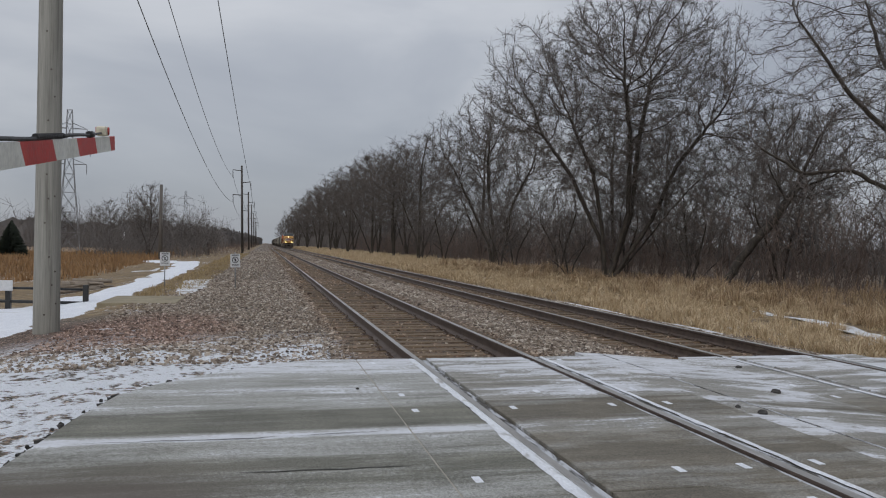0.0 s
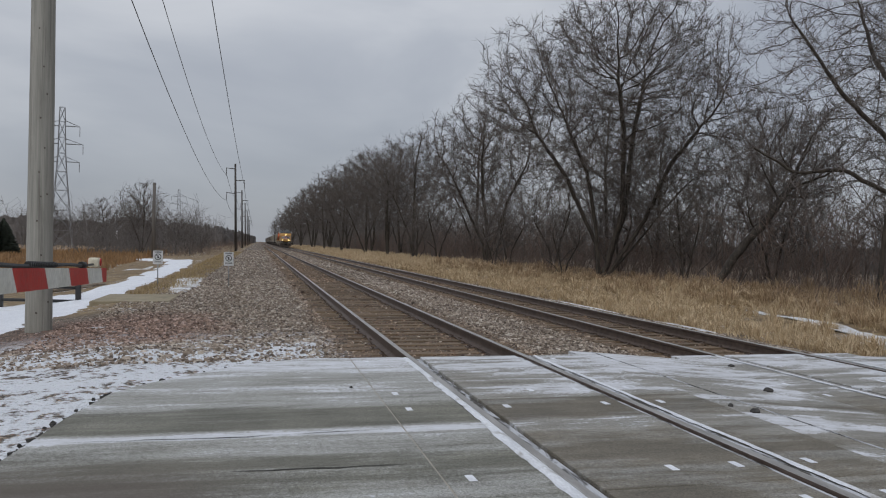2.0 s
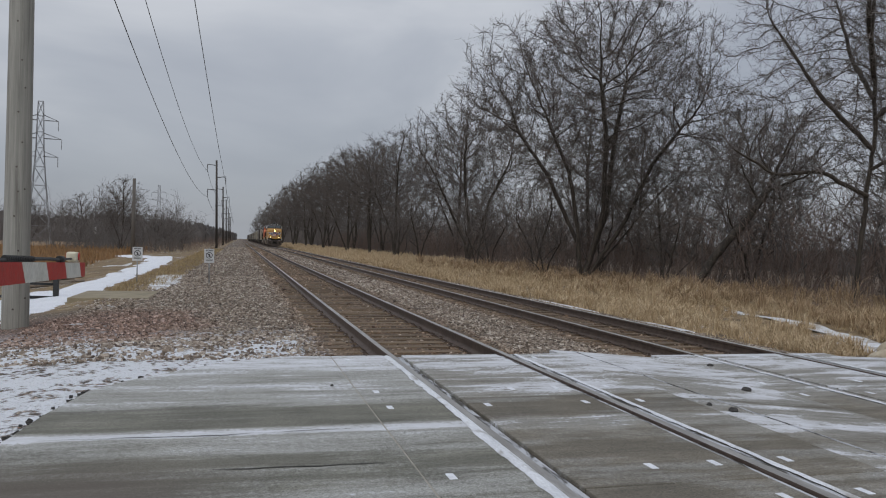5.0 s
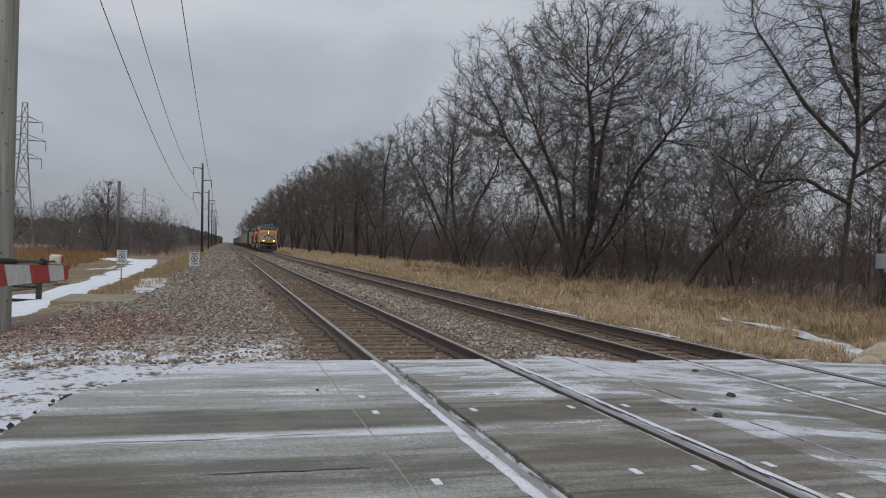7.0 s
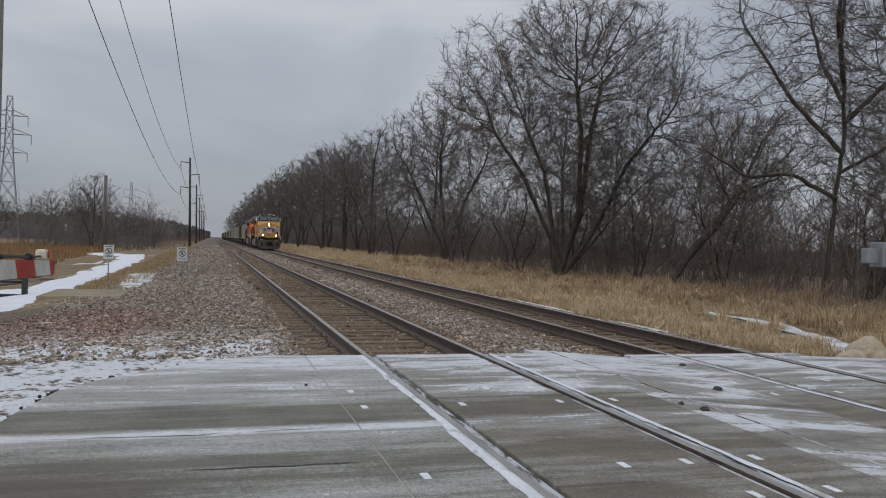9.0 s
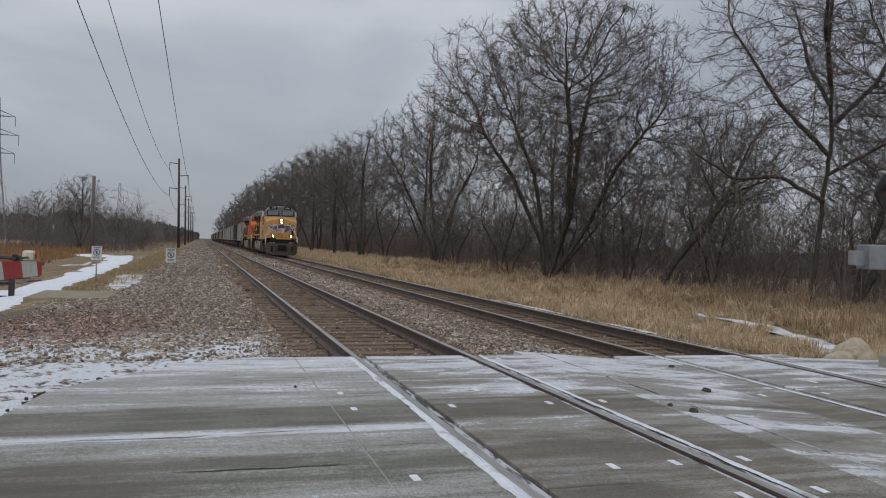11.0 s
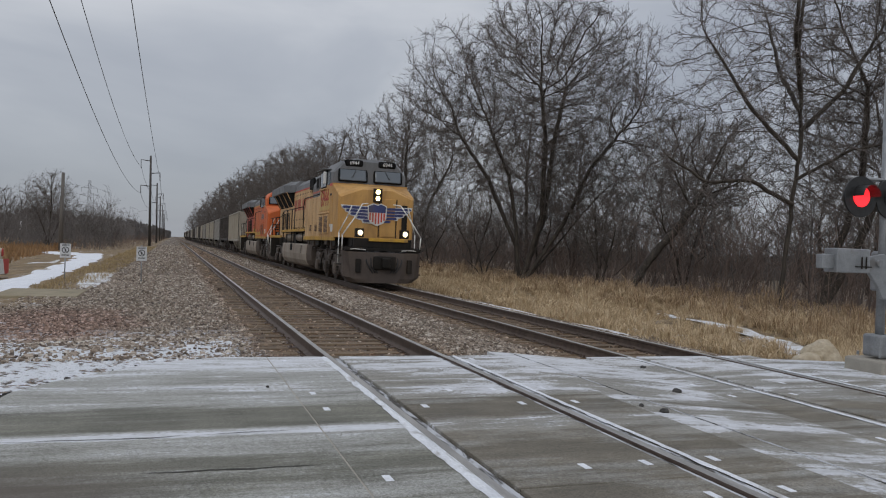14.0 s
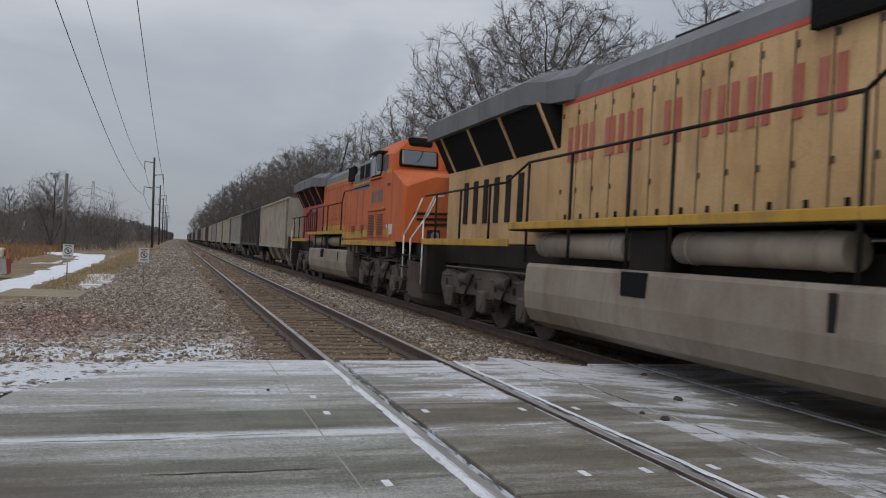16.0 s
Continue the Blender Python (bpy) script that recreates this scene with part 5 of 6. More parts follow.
    hood = p("hood", bm, body2)
    bm = bmesh.new()
    high = [(-0.95, 4.124), (0.95, 4.124), (0.9, 4.38), (0.62, 4.62), (-0.62, 4.62), (-0.9, 4.38)]
    loft(bm, [section(9.7, high), section(17.1, high)])
    p("hood_roof", bm, top)
    for s in (-1, 1):
        p("red_stripe", b1(s * 0.95 - 0.012, s * 0.95 + 0.012, 9.7, 17.0, 4.07, 4.135, bevel=0), "stripe_red" if lead else sill)
        p("red_stripe", b1(s * 1.12 - 0.012, s * 1.12 + 0.012, 5.44, 9.7, 3.68, 3.76, bevel=0), "faded_red" if lead else sill)
        for a, c in ((6.0, 6.42), (7.2, 7.82), (8.04, 8.68)):
            frame_ = p("hood_window", b1(s * 1.11 - 0.03, s * 1.11 + 0.03, a - 0.05, c + 0.05, 3.83, 4.34), top)
            part("screen", b1(s * 1.13 - 0.02, s * 1.13 + 0.02, a, c, 3.87, 4.3, bevel=0), "mesh_black", frame_)
        p("intake_screen", b1(s * 1.0 - 0.06, s * 1.0 + 0.06, 10.13, 11.2, 3.96, 4.44), "mesh_black")
        for i in range(13):
            a = 9.85 + 0.555 * i
            part("hood_door", b1(s * 0.95 - 0.006, s * 0.95 + 0.014, a, a + 0.525, 2.12, 3.72 if a < 10.8 else 4.05, bevel=0.006), body2, hood)
            part("seam", b1(s * 0.95 - 0.002, s * 0.95 + 0.006, a - 0.026, a - 0.004, 2.1, 4.04, bevel=0), "under_black", hood)
            for z in (2.62, 3.86):
                part("hinge", b1(s * 0.968 - 0.012, s * 0.968 + 0.012, a + 0.47, a + 0.51, z, z + 0.07, bevel=0), "truck_grime", hood)
            part("latch", b1(s * 0.972 - 0.012, s * 0.972 + 0.012, a + 0.24, a + 0.29, 2.2, 2.28, bevel=0), "under_black", hood)
        if lead:   # the railway's name, as plain bars
            for i, a in enumerate((10.75, 11.35, 11.85, 12.4, 12.95, 13.55, 14.5, 15.0, 15.4, 15.9, 16.4)):
                for d in ((0.0,) if i in (1, 4, 8) else (0.0, 0.25)):
                    part("name_bar", b1(s * 0.97 - 0.006, s * 0.97 + 0.006, a + d, a + d + 0.13, 3.12, 3.68, bevel=0), "faded_red", hood)
        # radiator section with its overhanging wing
        p("radiator_body", b1(min(0, s * 0.95), max(0, s * 0.95), 17.12, L - 0.75, 1.78, 3.4), body2 if lead else "old_red")
        for i in range(6):
            p("louvre", b1(s * 0.96 - 0.012, s * 0.96 + 0.012, 18.6 + 0.62 * i, 18.85 + 0.62 * i, 2.2, 3.1, bevel=0), "under_black")
        bm = bmesh.new()
        loft(bm, [section(17.2, [(0, 3.404), (s * 0.96, 3.404), (s * 1.36, 4.12), (0, 4.12)]), section(L - 0.7, [(0, 3.404), (s * 0.96, 3.404), (s * 1.36, 4.12), (0, 4.12)])])
        p("radiator_screen", bm, "mesh_black")
        for i in range(4):
            y = 17.25 + 1.8 * i
            bm = loft(bmesh.new(), [section(y - 0.035, [(s * 0.94, 3.39), (s * 0.985, 3.39), (s * 1.4, 4.12), (s * 1.34, 4.12)]), section(y + 0.035, [(s * 0.94, 3.39), (s * 0.985, 3.39), (s * 1.4, 4.12), (s * 1.34, 4.12)])])
            p("screen_frame", bm, body2 if lead else "old_red")
        if not lead:
            p("lower_stripe", b1(s * 0.975 - 0.008, s * 0.975 + 0.008, 9.8, 17.0, 2.15, 2.4, bevel=0), sill, lab="yellow stripe")
            p("lower_stripe", b1(s * 1.525 - 0.008, s * 1.525 + 0.008, 6.3, 9.5, 1.86, 2.08, bevel=0), sill, lab="yellow stripe")
        # handrails
        bm = bmesh.new()
        pipe(bm, [Vector(q) for q in ((s * 1.56, 5.45, 3.46), (s * 1.56, 9.35, 3.46), (s * 1.5, 10.0, 3.12), (s * 1.5, 17.2, 3.12), (s * 1.5, 18.2, 2.85), (s * 1.5, L - 0.6, 2.85))], 0.022)
        rail_ = p("handrail", bm, "under_black")
        for y in (10.0, 12.9, 13.9, 15.6, 17.2, 19.0, 20.7, 22.4):
            lo_ = 1.45 if y < 17.3 else 1.8
            part("rail_post", rod(bmesh.new(), (s * 1.5, y, lo_), (s * 1.5, y, 3.12 if y < 17.3 else 2.85), 0.026, n=8), "under_black", rail_)
        # air tanks and fuel tank side
        for a, c in ((10.3, 13.0), (14.2, 17.0)):
            bm = bmesh.new()
            rod(bm, (s * 1.2, a, 1.76), (s * 1.2, c, 1.76), 0.2, n=16)
            for y in (a + 0.3, c - 0.3):
                rod(bm, (s * 1.2, y, 1.76), (s * 1.2, y + 0.05, 1.76), 0.212, n=16)
            p("air_tank", bm, "tank_grey")
    bm = bmesh.new()
    wing = [(-1.5, 4.124), (1.5, 4.124), (1.5, 4.5), (1.1, 4.72), (-1.1, 4.72), (-1.5, 4.5)]
    loft(bm, [section(16.6, [(x * 0.66, z) for x, z in wing]), section(17.3, [(x * 0.8, z) for x, z in wing]), section(17.6, wing), section(L - 0.5, wing)])
    p("radiator_wing", bm, top, lab="overhanging grey radiator housing")
    bm = bmesh.new()
    tank = [(-1.46, 1.44), (-1.5, 1.38), (-1.53, 0.95), (-1.5, 0.66), (-1.38, 0.45), (-1.1, 0.32), (1.1, 0.32), (1.38, 0.45), (1.5, 0.66), (1.53, 0.95), (1.5, 1.38), (1.46, 1.44)]
    loft(bm, [section(8.78, [(x * 0.985, z) for x, z in tank]), section(8.82, tank), section(17.1, tank), section(17.3, [(x * 0.94, z) for x, z in tank])])
    ft = p("fuel_tank", bm, "tank_grey", lab="dusty grey fuel tank")
    bm = bmesh.new()
    loft(bm, [section(8.45, [(x * 0.86, 0.1 + z * 0.9) for x, z in tank]), section(8.777, [(x * 0.98, z) for x, z in tank])])
    part("tank_end", bm, "truck_grime", ft, "grimy brown tank end")
    for s in (-1, 1):
        part("filler_recess", b1(s * 1.51 - 0.03, s * 1.51 + 0.03, 13.35, 13.95, 1.08, 1.415), "mesh_black", ft)
        part("gauge", b1(s * 1.52 - 0.015, s * 1.52 + 0.015, 10.2, 10.3, 0.98, 1.36), "under_black", ft)
    p("battery_box", b1(-1.35, 1.35, 13.2, 14.05, 1.42, 1.98), "under_black")
    # roof things
    bm = bmesh.new()
    for x in (-0.2, 0.0, 0.2):
        rod(bm, (x, 6.7, 4.86), (x, 6.3 - abs(x), 4.88), 0.03, 0.07, n=8)
    box(bm, -0.3, 0.3, 6.62, 6.75, 4.6, 4.86, 0.01)
    p("horn", bm, "under_black")
    p("exhaust_stack", b1(-0.4, 0.4, 13.2, 14.6, 4.6, 4.76), "under_black")
    # gear hung under the cab and along the deck
    for s in (-1, 1):
        for a, c, z0, z1, m_ in ((2.3, 2.9, 1.42, 1.72, "under_black"), (3.2, 3.35, 1.3, 1.66, "truck_grime"), (4.1, 4.75, 1.46, 1.72, "truck_grime"), (5.3, 5.42, 1.28, 1.7, "under_black"),
                                 (6.0, 6.8, 1.4, 1.7, "under_black"), (7.35, 7.6, 1.36, 1.72, "truck_grime"), (7.9, 8.15, 1.38, 1.7, "truck_grime"), (8.6, 8.8, 1.44, 1.66, "truck_grime"), (9.0, 9.15, 1.44, 1.7, "truck_grime")):
            p("equipment_box", b1(s * 1.3 - 0.12, s * 1.3 + 0.08, a, c, z0, z1), m_)
        for k, (z, r) in enumerate(((1.4, 0.022), (1.52, 0.03), (1.3, 0.018))):
            bm = bmesh.new()
            pipe(bm, [Vector((s * (1.16 + 0.03 * k), 2.0 + 0.5 * q, z + 0.03 * math.sin(q * 1.7 + k))) for q in range(14)], r, 6)
            p("air_pipe", bm, "truck_grime")
        for y in (2.6, 4.6, 6.2, 7.7):
            bm = bmesh.new()
            pipe(bm, [Vector((s * 1.2, y, 1.6)), Vector((s * 1.3, y - 0.05, 1.2)), Vector((s * 1.15, y + 0.1, 0.7)), Vector((s * 0.95, y + 0.25, 0.2))], 0.024, 6)
            p("sand_pipe", bm, "truck_grime")
    # trucks
    for y0 in (5.0, L - 4.15):
        for s in (-1, 1):
            bm = bmesh.new()
            out_ = [(-2.85, 1.05), (-2.9, 0.8), (-2.6, 0.42), (-2.42, 0.3), (-1.72, 0.3), (-1.62, 0.62), (-0.5, 0.66), (-0.36, 0.34), (0.36, 0.34), (0.5, 0.66), (1.62, 0.62), (1.72, 0.3), (2.42, 0.3), (2.6, 0.42), (2.9, 0.8), (2.85, 1.05), (2.5, 1.16), (1.5, 1.06), (0.9, 1.2), (-0.9, 1.2), (-1.5, 1.06), (-2.5, 1.16)]
            prism(bm, [(y0 + u, v) for u, v in out_], "x", s * 1.02, s * 1.2)
            truck = p("truck_frame", bm, "truck_grime", lab="heavy cast truck side frame")
            for d in (-2.05, 0.0, 2.05):
                bm = bmesh.new()
                box(bm, s * 1.22 - 0.1, s * 1.22 + 0.06, y0 + d - 0.2, y0 + d + 0.2, 0.32, 0.78, 0.04)
                rod(bm, (s * 1.24, y0 + d, 0.53), (s * 1.34, y0 + d, 0.53), 0.14, n=12)
                part("journal_box", bm, "truck_grime", truck)
                for e in (-0.34, 0.34):
                    bm = bmesh.new()
                    for i in range(5):
                        rod(bm, (s * 1.2, y0 + d + e, 0.38 + 0.055 * i), (s * 1.2, y0 + d + e, 0.41 + 0.055 * i), 0.1, n=10)
                    part("spring", bm, "under_black", truck)
            bm = bmesh.new()
            for d in (-1.05, 1.1):
                rod(bm, (s * 1.22, y0 + d - 0.25, 0.98), (s * 1.22, y0 + d + 0.25, 0.98), 0.13, n=12)
            pipe(bm, [Vector((s * 1.2, y0 - 2.5, 1.22)), Vector((s * 1.2, y0 + 2.5, 1.22))], 0.03, 6)
            part("brake_cylinder", bm, "truck_grime", truck)
            for d in (-2.45, -1.5, -0.55, 0.55, 1.5, 2.45):
                bm = bmesh.new()
                rod(bm, (s * 1.19, y0 + d, 0.86), (s * 1.206, y0 + d, 0.86), 0.085, n=14)
                part("casting_hole", bm, "under_black", truck)
                part("rib", b1(s * 1.2 - 0.02, s * 1.2 + 0.025, y0 + d - 0.3, y0 + d + 0.3, 1.0, 1.04), "truck_grime", truck)
            for d in (-1.4, 0.65):
                bm = bmesh.new()
                pipe(bm, [Vector((s * 1.24, y0 + d, 1.1)), Vector((s * 1.3, y0 + d + 0.2, 0.75)), Vector((s * 1.24, y0 + d + 0.5, 0.5))], 0.03, 6)
                part("brake_hanger", bm, "under_black", truck)
        for d in (-2.05, 0.0, 2.05):
            ob = p("wheelset", LOCO_WHEELS, None, at=pose(0, y0 + d, WHEEL_R))
            TURNING.append((ob, y0 + d, WHEEL_R))
    p("bogie_bolster", b1(-0.9, 0.9, 2.4, 7.6, 0.9, 1.3), "under_black")
    p("bogie_bolster", b1(-0.9, 0.9, L - 6.7, L - 1.6, 0.9, 1.3), "under_black")
    # rear end
    bm = bmesh.new()
    box(bm, -1.45, 1.45, L - 0.75, L - 0.45, 0.5, 1.76, 0.03)
    rod(bm, (0, L - 0.5, 0.86), (0, L + 0.05, 0.86), 0.11, n=10)
    p("rear_end", bm, "under_black")
    for s in (-1, 1):
        bm = bmesh.new()
        pipe(bm, [Vector(q) for q in ((s * 1.48, L - 0.45, 0.7), (s * 1.48, L - 0.45, 2.3), (s * 1.3, L - 0.7, 2.85))], 0.022)
        p("rear_handrail", bm, trim)
    # the body above the deck stands a little taller
    for o in lo.children_recursive:
        if o.data in (LOCO_WHEELS, CAR_WHEELS):
            continue
        if o.location.z == 0:
            for v in o.data.vertices:
                if v.co.z > 1.78:
                    v.co.z = 1.78 + (v.co.z - 1.78) * 1.085
        else:
            o.location.z = 1.78 + (o.location.z - 1.78) * 1.085
    return lo


LOCO_LEN = 23.9
loco_yellow = locomotive("weathered yellow diesel locomotive with grey roof and lit headlamps", "yellow_paint", "faded_yellow", "roof_grey", "stripe_yellow", "white_rail", LOCO_LEN, True)
loco_orange = locomotive("orange diesel locomotive with yellow stripe and dark roof", "orange_paint", "orange_paint", "roof_grey", "stripe_yellow", "white_rail", LOCO_LEN, False)


def hopper(mat, label):
    h = thing("hopper_car", pose(0, 0, 0), label, "hopper car", "coal hopper cars")
    n = 15.6
    bm = bmesh.new()
    side = [(0.15, 4.15), (n - 0.15, 4.15), (n - 0.15, 1.95), (n - 1.0, 1.35), (1.0, 1.35), (0.15, 1.95)]
    prism(bm, side, "x", -1.5, 1.5)
    body = part("body", bm, mat, h)
    for s in (-1, 1):
        part("top_chord", box(bmesh.new(), s * 1.53 - 0.06, s * 1.53 + 0.06, 0.1, n - 0.1, 4.08, 4.2, 0.01), mat, body)
        part("side_sill", box(bmesh.new(), s * 1.53 - 0.05, s * 1.53 + 0.05, 0.3, n - 0.3, 1.3, 1.5, 0.01), mat, body)
        for i in range(13):
            y = 0.3 + (n - 0.6) * i / 12
            part("side_post", box(bmesh.new(), s * 1.545 - 0.045, s * 1.545 + 0.045, y - 0.05, y + 0.05, 1.5, 4.08), mat, body)
        for y in (0.22, n - 0.22):
            bm = bmesh.new()
            for d in (-0.2, 0.2):
                rod(bm, (s * 1.62, y + d, 0.8), (s * 1.62, y + d, 4.1), 0.014, n=6)
            for i in range(9):
                rod(bm, (s * 1.62, y - 0.2, 0.9 + 0.38 * i), (s * 1.62, y + 0.2, 0.9 + 0.38 * i), 0.012, n=6)
            part("ladder", bm, "hopper_dark", h)
    for i in range(3):
        y = 3.1 + 3.6 * i
        bm = bmesh.new()
        loft(bm, [[(-1.3, y, 1.36), (1.3, y, 1.36), (1.3, y + 2.2, 1.36), (-1.3, y + 2.2, 1.36)], [(-0.9, y + 0.7, 0.5), (0.9, y + 0.7, 0.5), (0.9, y + 1.5, 0.5), (-0.9, y + 1.5, 0.5)]])
        part("chute", bm, mat, h)
    bm = bmesh.new()
    box(bm, -0.25, 0.25, -0.35, n + 0.35, 0.85, 1.2, 0.02)
    box(bm, -1.4, 1.4, 0.1, 0.3, 1.0, 1.35, 0.02)
    box(bm, -1.4, 1.4, n - 0.3, n - 0.1, 1.0, 1.35, 0.02)
    part("draft_sill", bm, "under_black", h)
    for y0 in (1.75, n - 1.75):
        for s in (-1, 1):
            bm = bmesh.new()
            prism(bm, [(y0 - 1.15, 0.62), (y0 - 0.7, 0.72), (y0 - 0.35, 0.92), (y0 + 0.35, 0.92), (y0 + 0.7, 0.72), (y0 + 1.15, 0.62), (y0 + 1.15, 0.4), (y0 + 0.5, 0.3), (y0 - 0.5, 0.3), (y0 - 1.15, 0.4)], "x", s * 0.95, s * 1.1)
            part("truck_frame", bm, "truck_grime", h)
        for d in (-0.89, 0.89):
            part("wheelset", CAR_WHEELS, None, h, at=pose(0, y0 + d, 0.46))
    return h


first = {k: hopper(m, lab) for k, m, lab in (("t", "hopper_tan", "dusty tan steel coal hopper car"), ("g", "hopper_grey", "weathered grey steel coal hopper car"), ("d", "hopper_dark", "dark brown steel coal hopper car"))}
CARS, used = [], set()
for i, k in enumerate("tdgttgtdtgddtgddgtdddgtddd"):
    car = first[k] if k not in used else copy_thing(first[k], Matrix.Identity(4))
    used.add(k)
    CARS.append((car, 2 * LOCO_LEN + 0.6 + 16.45 * i))

# ---- crossing gate beside the camera ----
ARM_Z, PIVOT_Y, ARM_X = 1.438, 0.3, -0.556
gate = thing("crossing_gate", pose(ARM_X, PIVOT_Y, -0.08, 0, 0, 2.58), "railway crossing gate with a red and white striped arm", "crossing gate", "crossing gates")
bm = bmesh.new()
rod(bm, (-0.32, -0.1, 0), (-0.32, -0.1, 3.2), 0.07, n=16)
box(bm, -0.62, -0.02, -0.4, 0.2, 0.0, 0.06, 0.02)
part("mast", bm, "steel_grey", gate)
bm = bmesh.new()
box(bm, -0.3, -0.06, -0.3, 0.15, 1.2, 1.7, 0.03)
part("mechanism", bm, "steel_grey", gate)
gate_arm = part("arm", rod(bmesh.new(), (-0.05, 0, 0), (0.05, 0, 0), 0.09, n=12), "steel_grey", gate)


def arm_depth(y):
    return 0.0335


cuts, edge_ = [(3.8, 3.65, "gate_red")], 3.65
while edge_ > 0.1:
    cuts.append((edge_, max(edge_ - 0.406, 0.05), "gate_red" if len(cuts) % 2 == 0 else "gate_white"))
    edge_ -= 0.406
for i, (b_, a_, m_) in enumerate(cuts):
    bm = bmesh.new()
    s0, s1 = (0.03 if a_ > 0.1 else 0), (0.03 if i else 0)
    prism(bm, [(a_ - s0, arm_depth(a_)), (b_ - s1, arm_depth(b_)), (b_ + s1, -arm_depth(b_)), (a_ + s0, -arm_depth(a_))], "x", -0.006, 0.006)
    part("stripe", bm, m_, gate_arm, "red reflective stripe" if m_ == "gate_red" else "white stripe")
for y in (1.35, 3.46):
    lamp = part("gate_lamp", box(bmesh.new(), -0.022, 0.022, y - 0.05, y + 0.05, 0.036, 0.08, 0.01), "lamp_housing", gate_arm, "cream lamp housing")
    for s in (-1, 1):
        bm = bmesh.new()
        rod(bm, (s * 0.022, y, 0.06), (s * 0.027, y, 0.06), 0.017, n=12)
        part("lens", bm, "gate_red", lamp)
bm = bmesh.new()
pipe(bm, [Vector((0.0, y, arm_depth(y) + 0.009 + 0.004 * math.sin(5 * y))) for y in np.arange(0.3, 3.3, 0.2)], 0.007, 6)
for y in np.arange(2.2, 2.6, 0.024):
    rod(bm, (0, y, arm_depth(y) + 0.011), (0, y + 0.01, arm_depth(y) + 0.011), 0.01, n=8)
rod(bm, (0, 3.1, 0.046), (0, 3.18, 0.046), 0.014, n=8)
pipe(bm, [Vector((0, 3.16, 0.045)), Vector((0, 3.42, 0.05))], 0.005, 6)
part("lamp_cable", bm, "cable_black", gate_arm)

# ---- signal on the far side ----
signal = thing("crossing_signal", pose(10.02, 8.9, foot(10.1, 8.9)), "grey railway crossing signal with red flashing lamps and counterweights", "crossing signal")
g0 = -foot(10.1, 8.9)


def sp(name, bm, mat, parent=signal, label=""):
    return part(name, bm, mat, parent, label)


bm = bmesh.new()
box(bm, -0.3, 0.45, -0.35, 0.35, -0.1, g0 + 0.0, 0.03)
sp("concrete_base", bm, "old_concrete")
bm = bmesh.new()
box(bm, -0.16, 0.16, -0.16, 0.16, g0 + 0.03, g0 + 0.36, 0.03)
rod(bm, (0, 0, g0 + 0.03), (0, 0, g0 + 4.2), 0.065, n=16)
for a in (-0.13, 0.13):
    for c in (-0.13, 0.13):
        rod(bm, (a * 1.5, c * 1.5, g0 + 0.03), (a * 1.5, c * 1.5, g0 + 0.09), 0.02, n=6)
sp("mast", bm, "steel_grey")
bm = bmesh.new()
box(bm, -0.02, 0.3, -0.2, 0.2, g0 + 1.0, g0 + 1.6, 0.03)
sp("mechanism_case", bm, "steel_grey")
bm = bmesh.new()
prism(bm, [(-0.62, g0 + 1.5), (-0.3, g0 + 1.56), (-0.05, g0 + 1.3), (0.1, g0 + 1.0), (0.05, g0 + 0.86), (-0.3, g0 + 0.9), (-0.42, g0 + 1.1), (-0.6, g0 + 1.3)], "y", -0.3, -0.24, bevel=0.012)
rod(bm, (-0.42, -0.34, g0 + 1.42), (-0.42, -0.22, g0 + 1.42), 0.05, n=10)
sp("gate_arm_bracket", bm, "steel_grey")
bm = bmesh.new()
box(bm, -1.5, -0.68, -0.36, -0.24, g0 + 1.32, g0 + 1.52, 0.01)
box(bm, -1.3, -0.7, -0.42, -0.18, g0 + 1.27, g0 + 1.61, 0.015)
cw = sp("counterweight", bm, "steel_grey", label="grey steel counterweight plates")
bm = bmesh.new()
for x in (-0.86, -0.78):
    rod(bm, (x, -0.43, g0 + 1.33), (x, -0.43, g0 + 1.5), 0.01, n=6)
rod(bm, (-0.98, -0.43, g0 + 1.36), (-0.68, -0.43, g0 + 1.36), 0.01, n=6)
part("bolts", bm, "under_black", cw)
bm = bmesh.new()
rod(bm, (-0.75, 0, g0 + 2.66), (0.75, 0, g0 + 2.66), 0.03, n=8)
sp("cross_arm", bm, "steel_grey")
for x in (-0.57, 0.02, 0.6):
    bm = bmesh.new()
    rod(bm, (x, -0.1, g0 + 2.38), (x, -0.06, g0 + 2.38), 0.3, n=32)
    rod(bm, (x, -0.06, g0 + 2.38), (x, 0.16, g0 + 2.38), 0.14, 0.1, n=16)
    rod(bm, (x, 0.02, g0 + 2.5), (x, 0.0, g0 + 2.68), 0.025, n=8)
    lampb = sp("signal_lamp", bm, "black_paint", label="round black lamp background")
    bm = bmesh.new()
    n = 14
    for i in range(n):    # hood over the lens, a half tube
        a0, a1 = math.pi * i / n, math.pi * (i + 1) / n
        q = [(x + 0.16 * math.cos(a), y, g0 + 2.38 + 0.16 * math.sin(a)) for y in (-0.3, -0.1) for a in (a0, a1)]
        vs = [bm.verts.new(c) for c in (q[0], q[1], q[3], q[2])]
        bm.faces.new(vs)
    part("hood", bm, "black_paint", lampb)
    bm = bmesh.new()
    rod(bm, (x, -0.115, g0 + 2.38), (x, -0.1, g0 + 2.38), 0.15, n=24)
    part("lens", bm, "signal_glow" if x < -0.3 else "black_paint", lampb, "glowing red lens" if x < -0.3 else "unlit lens")
bm = bmesh.new()
box(bm, -0.02, 0.25, -0.1, -0.085, g0 + 1.95, g0 + 2.12, 0.01)
sp("notice_plate", bm, "shield_blue", label="small blue notice plate")

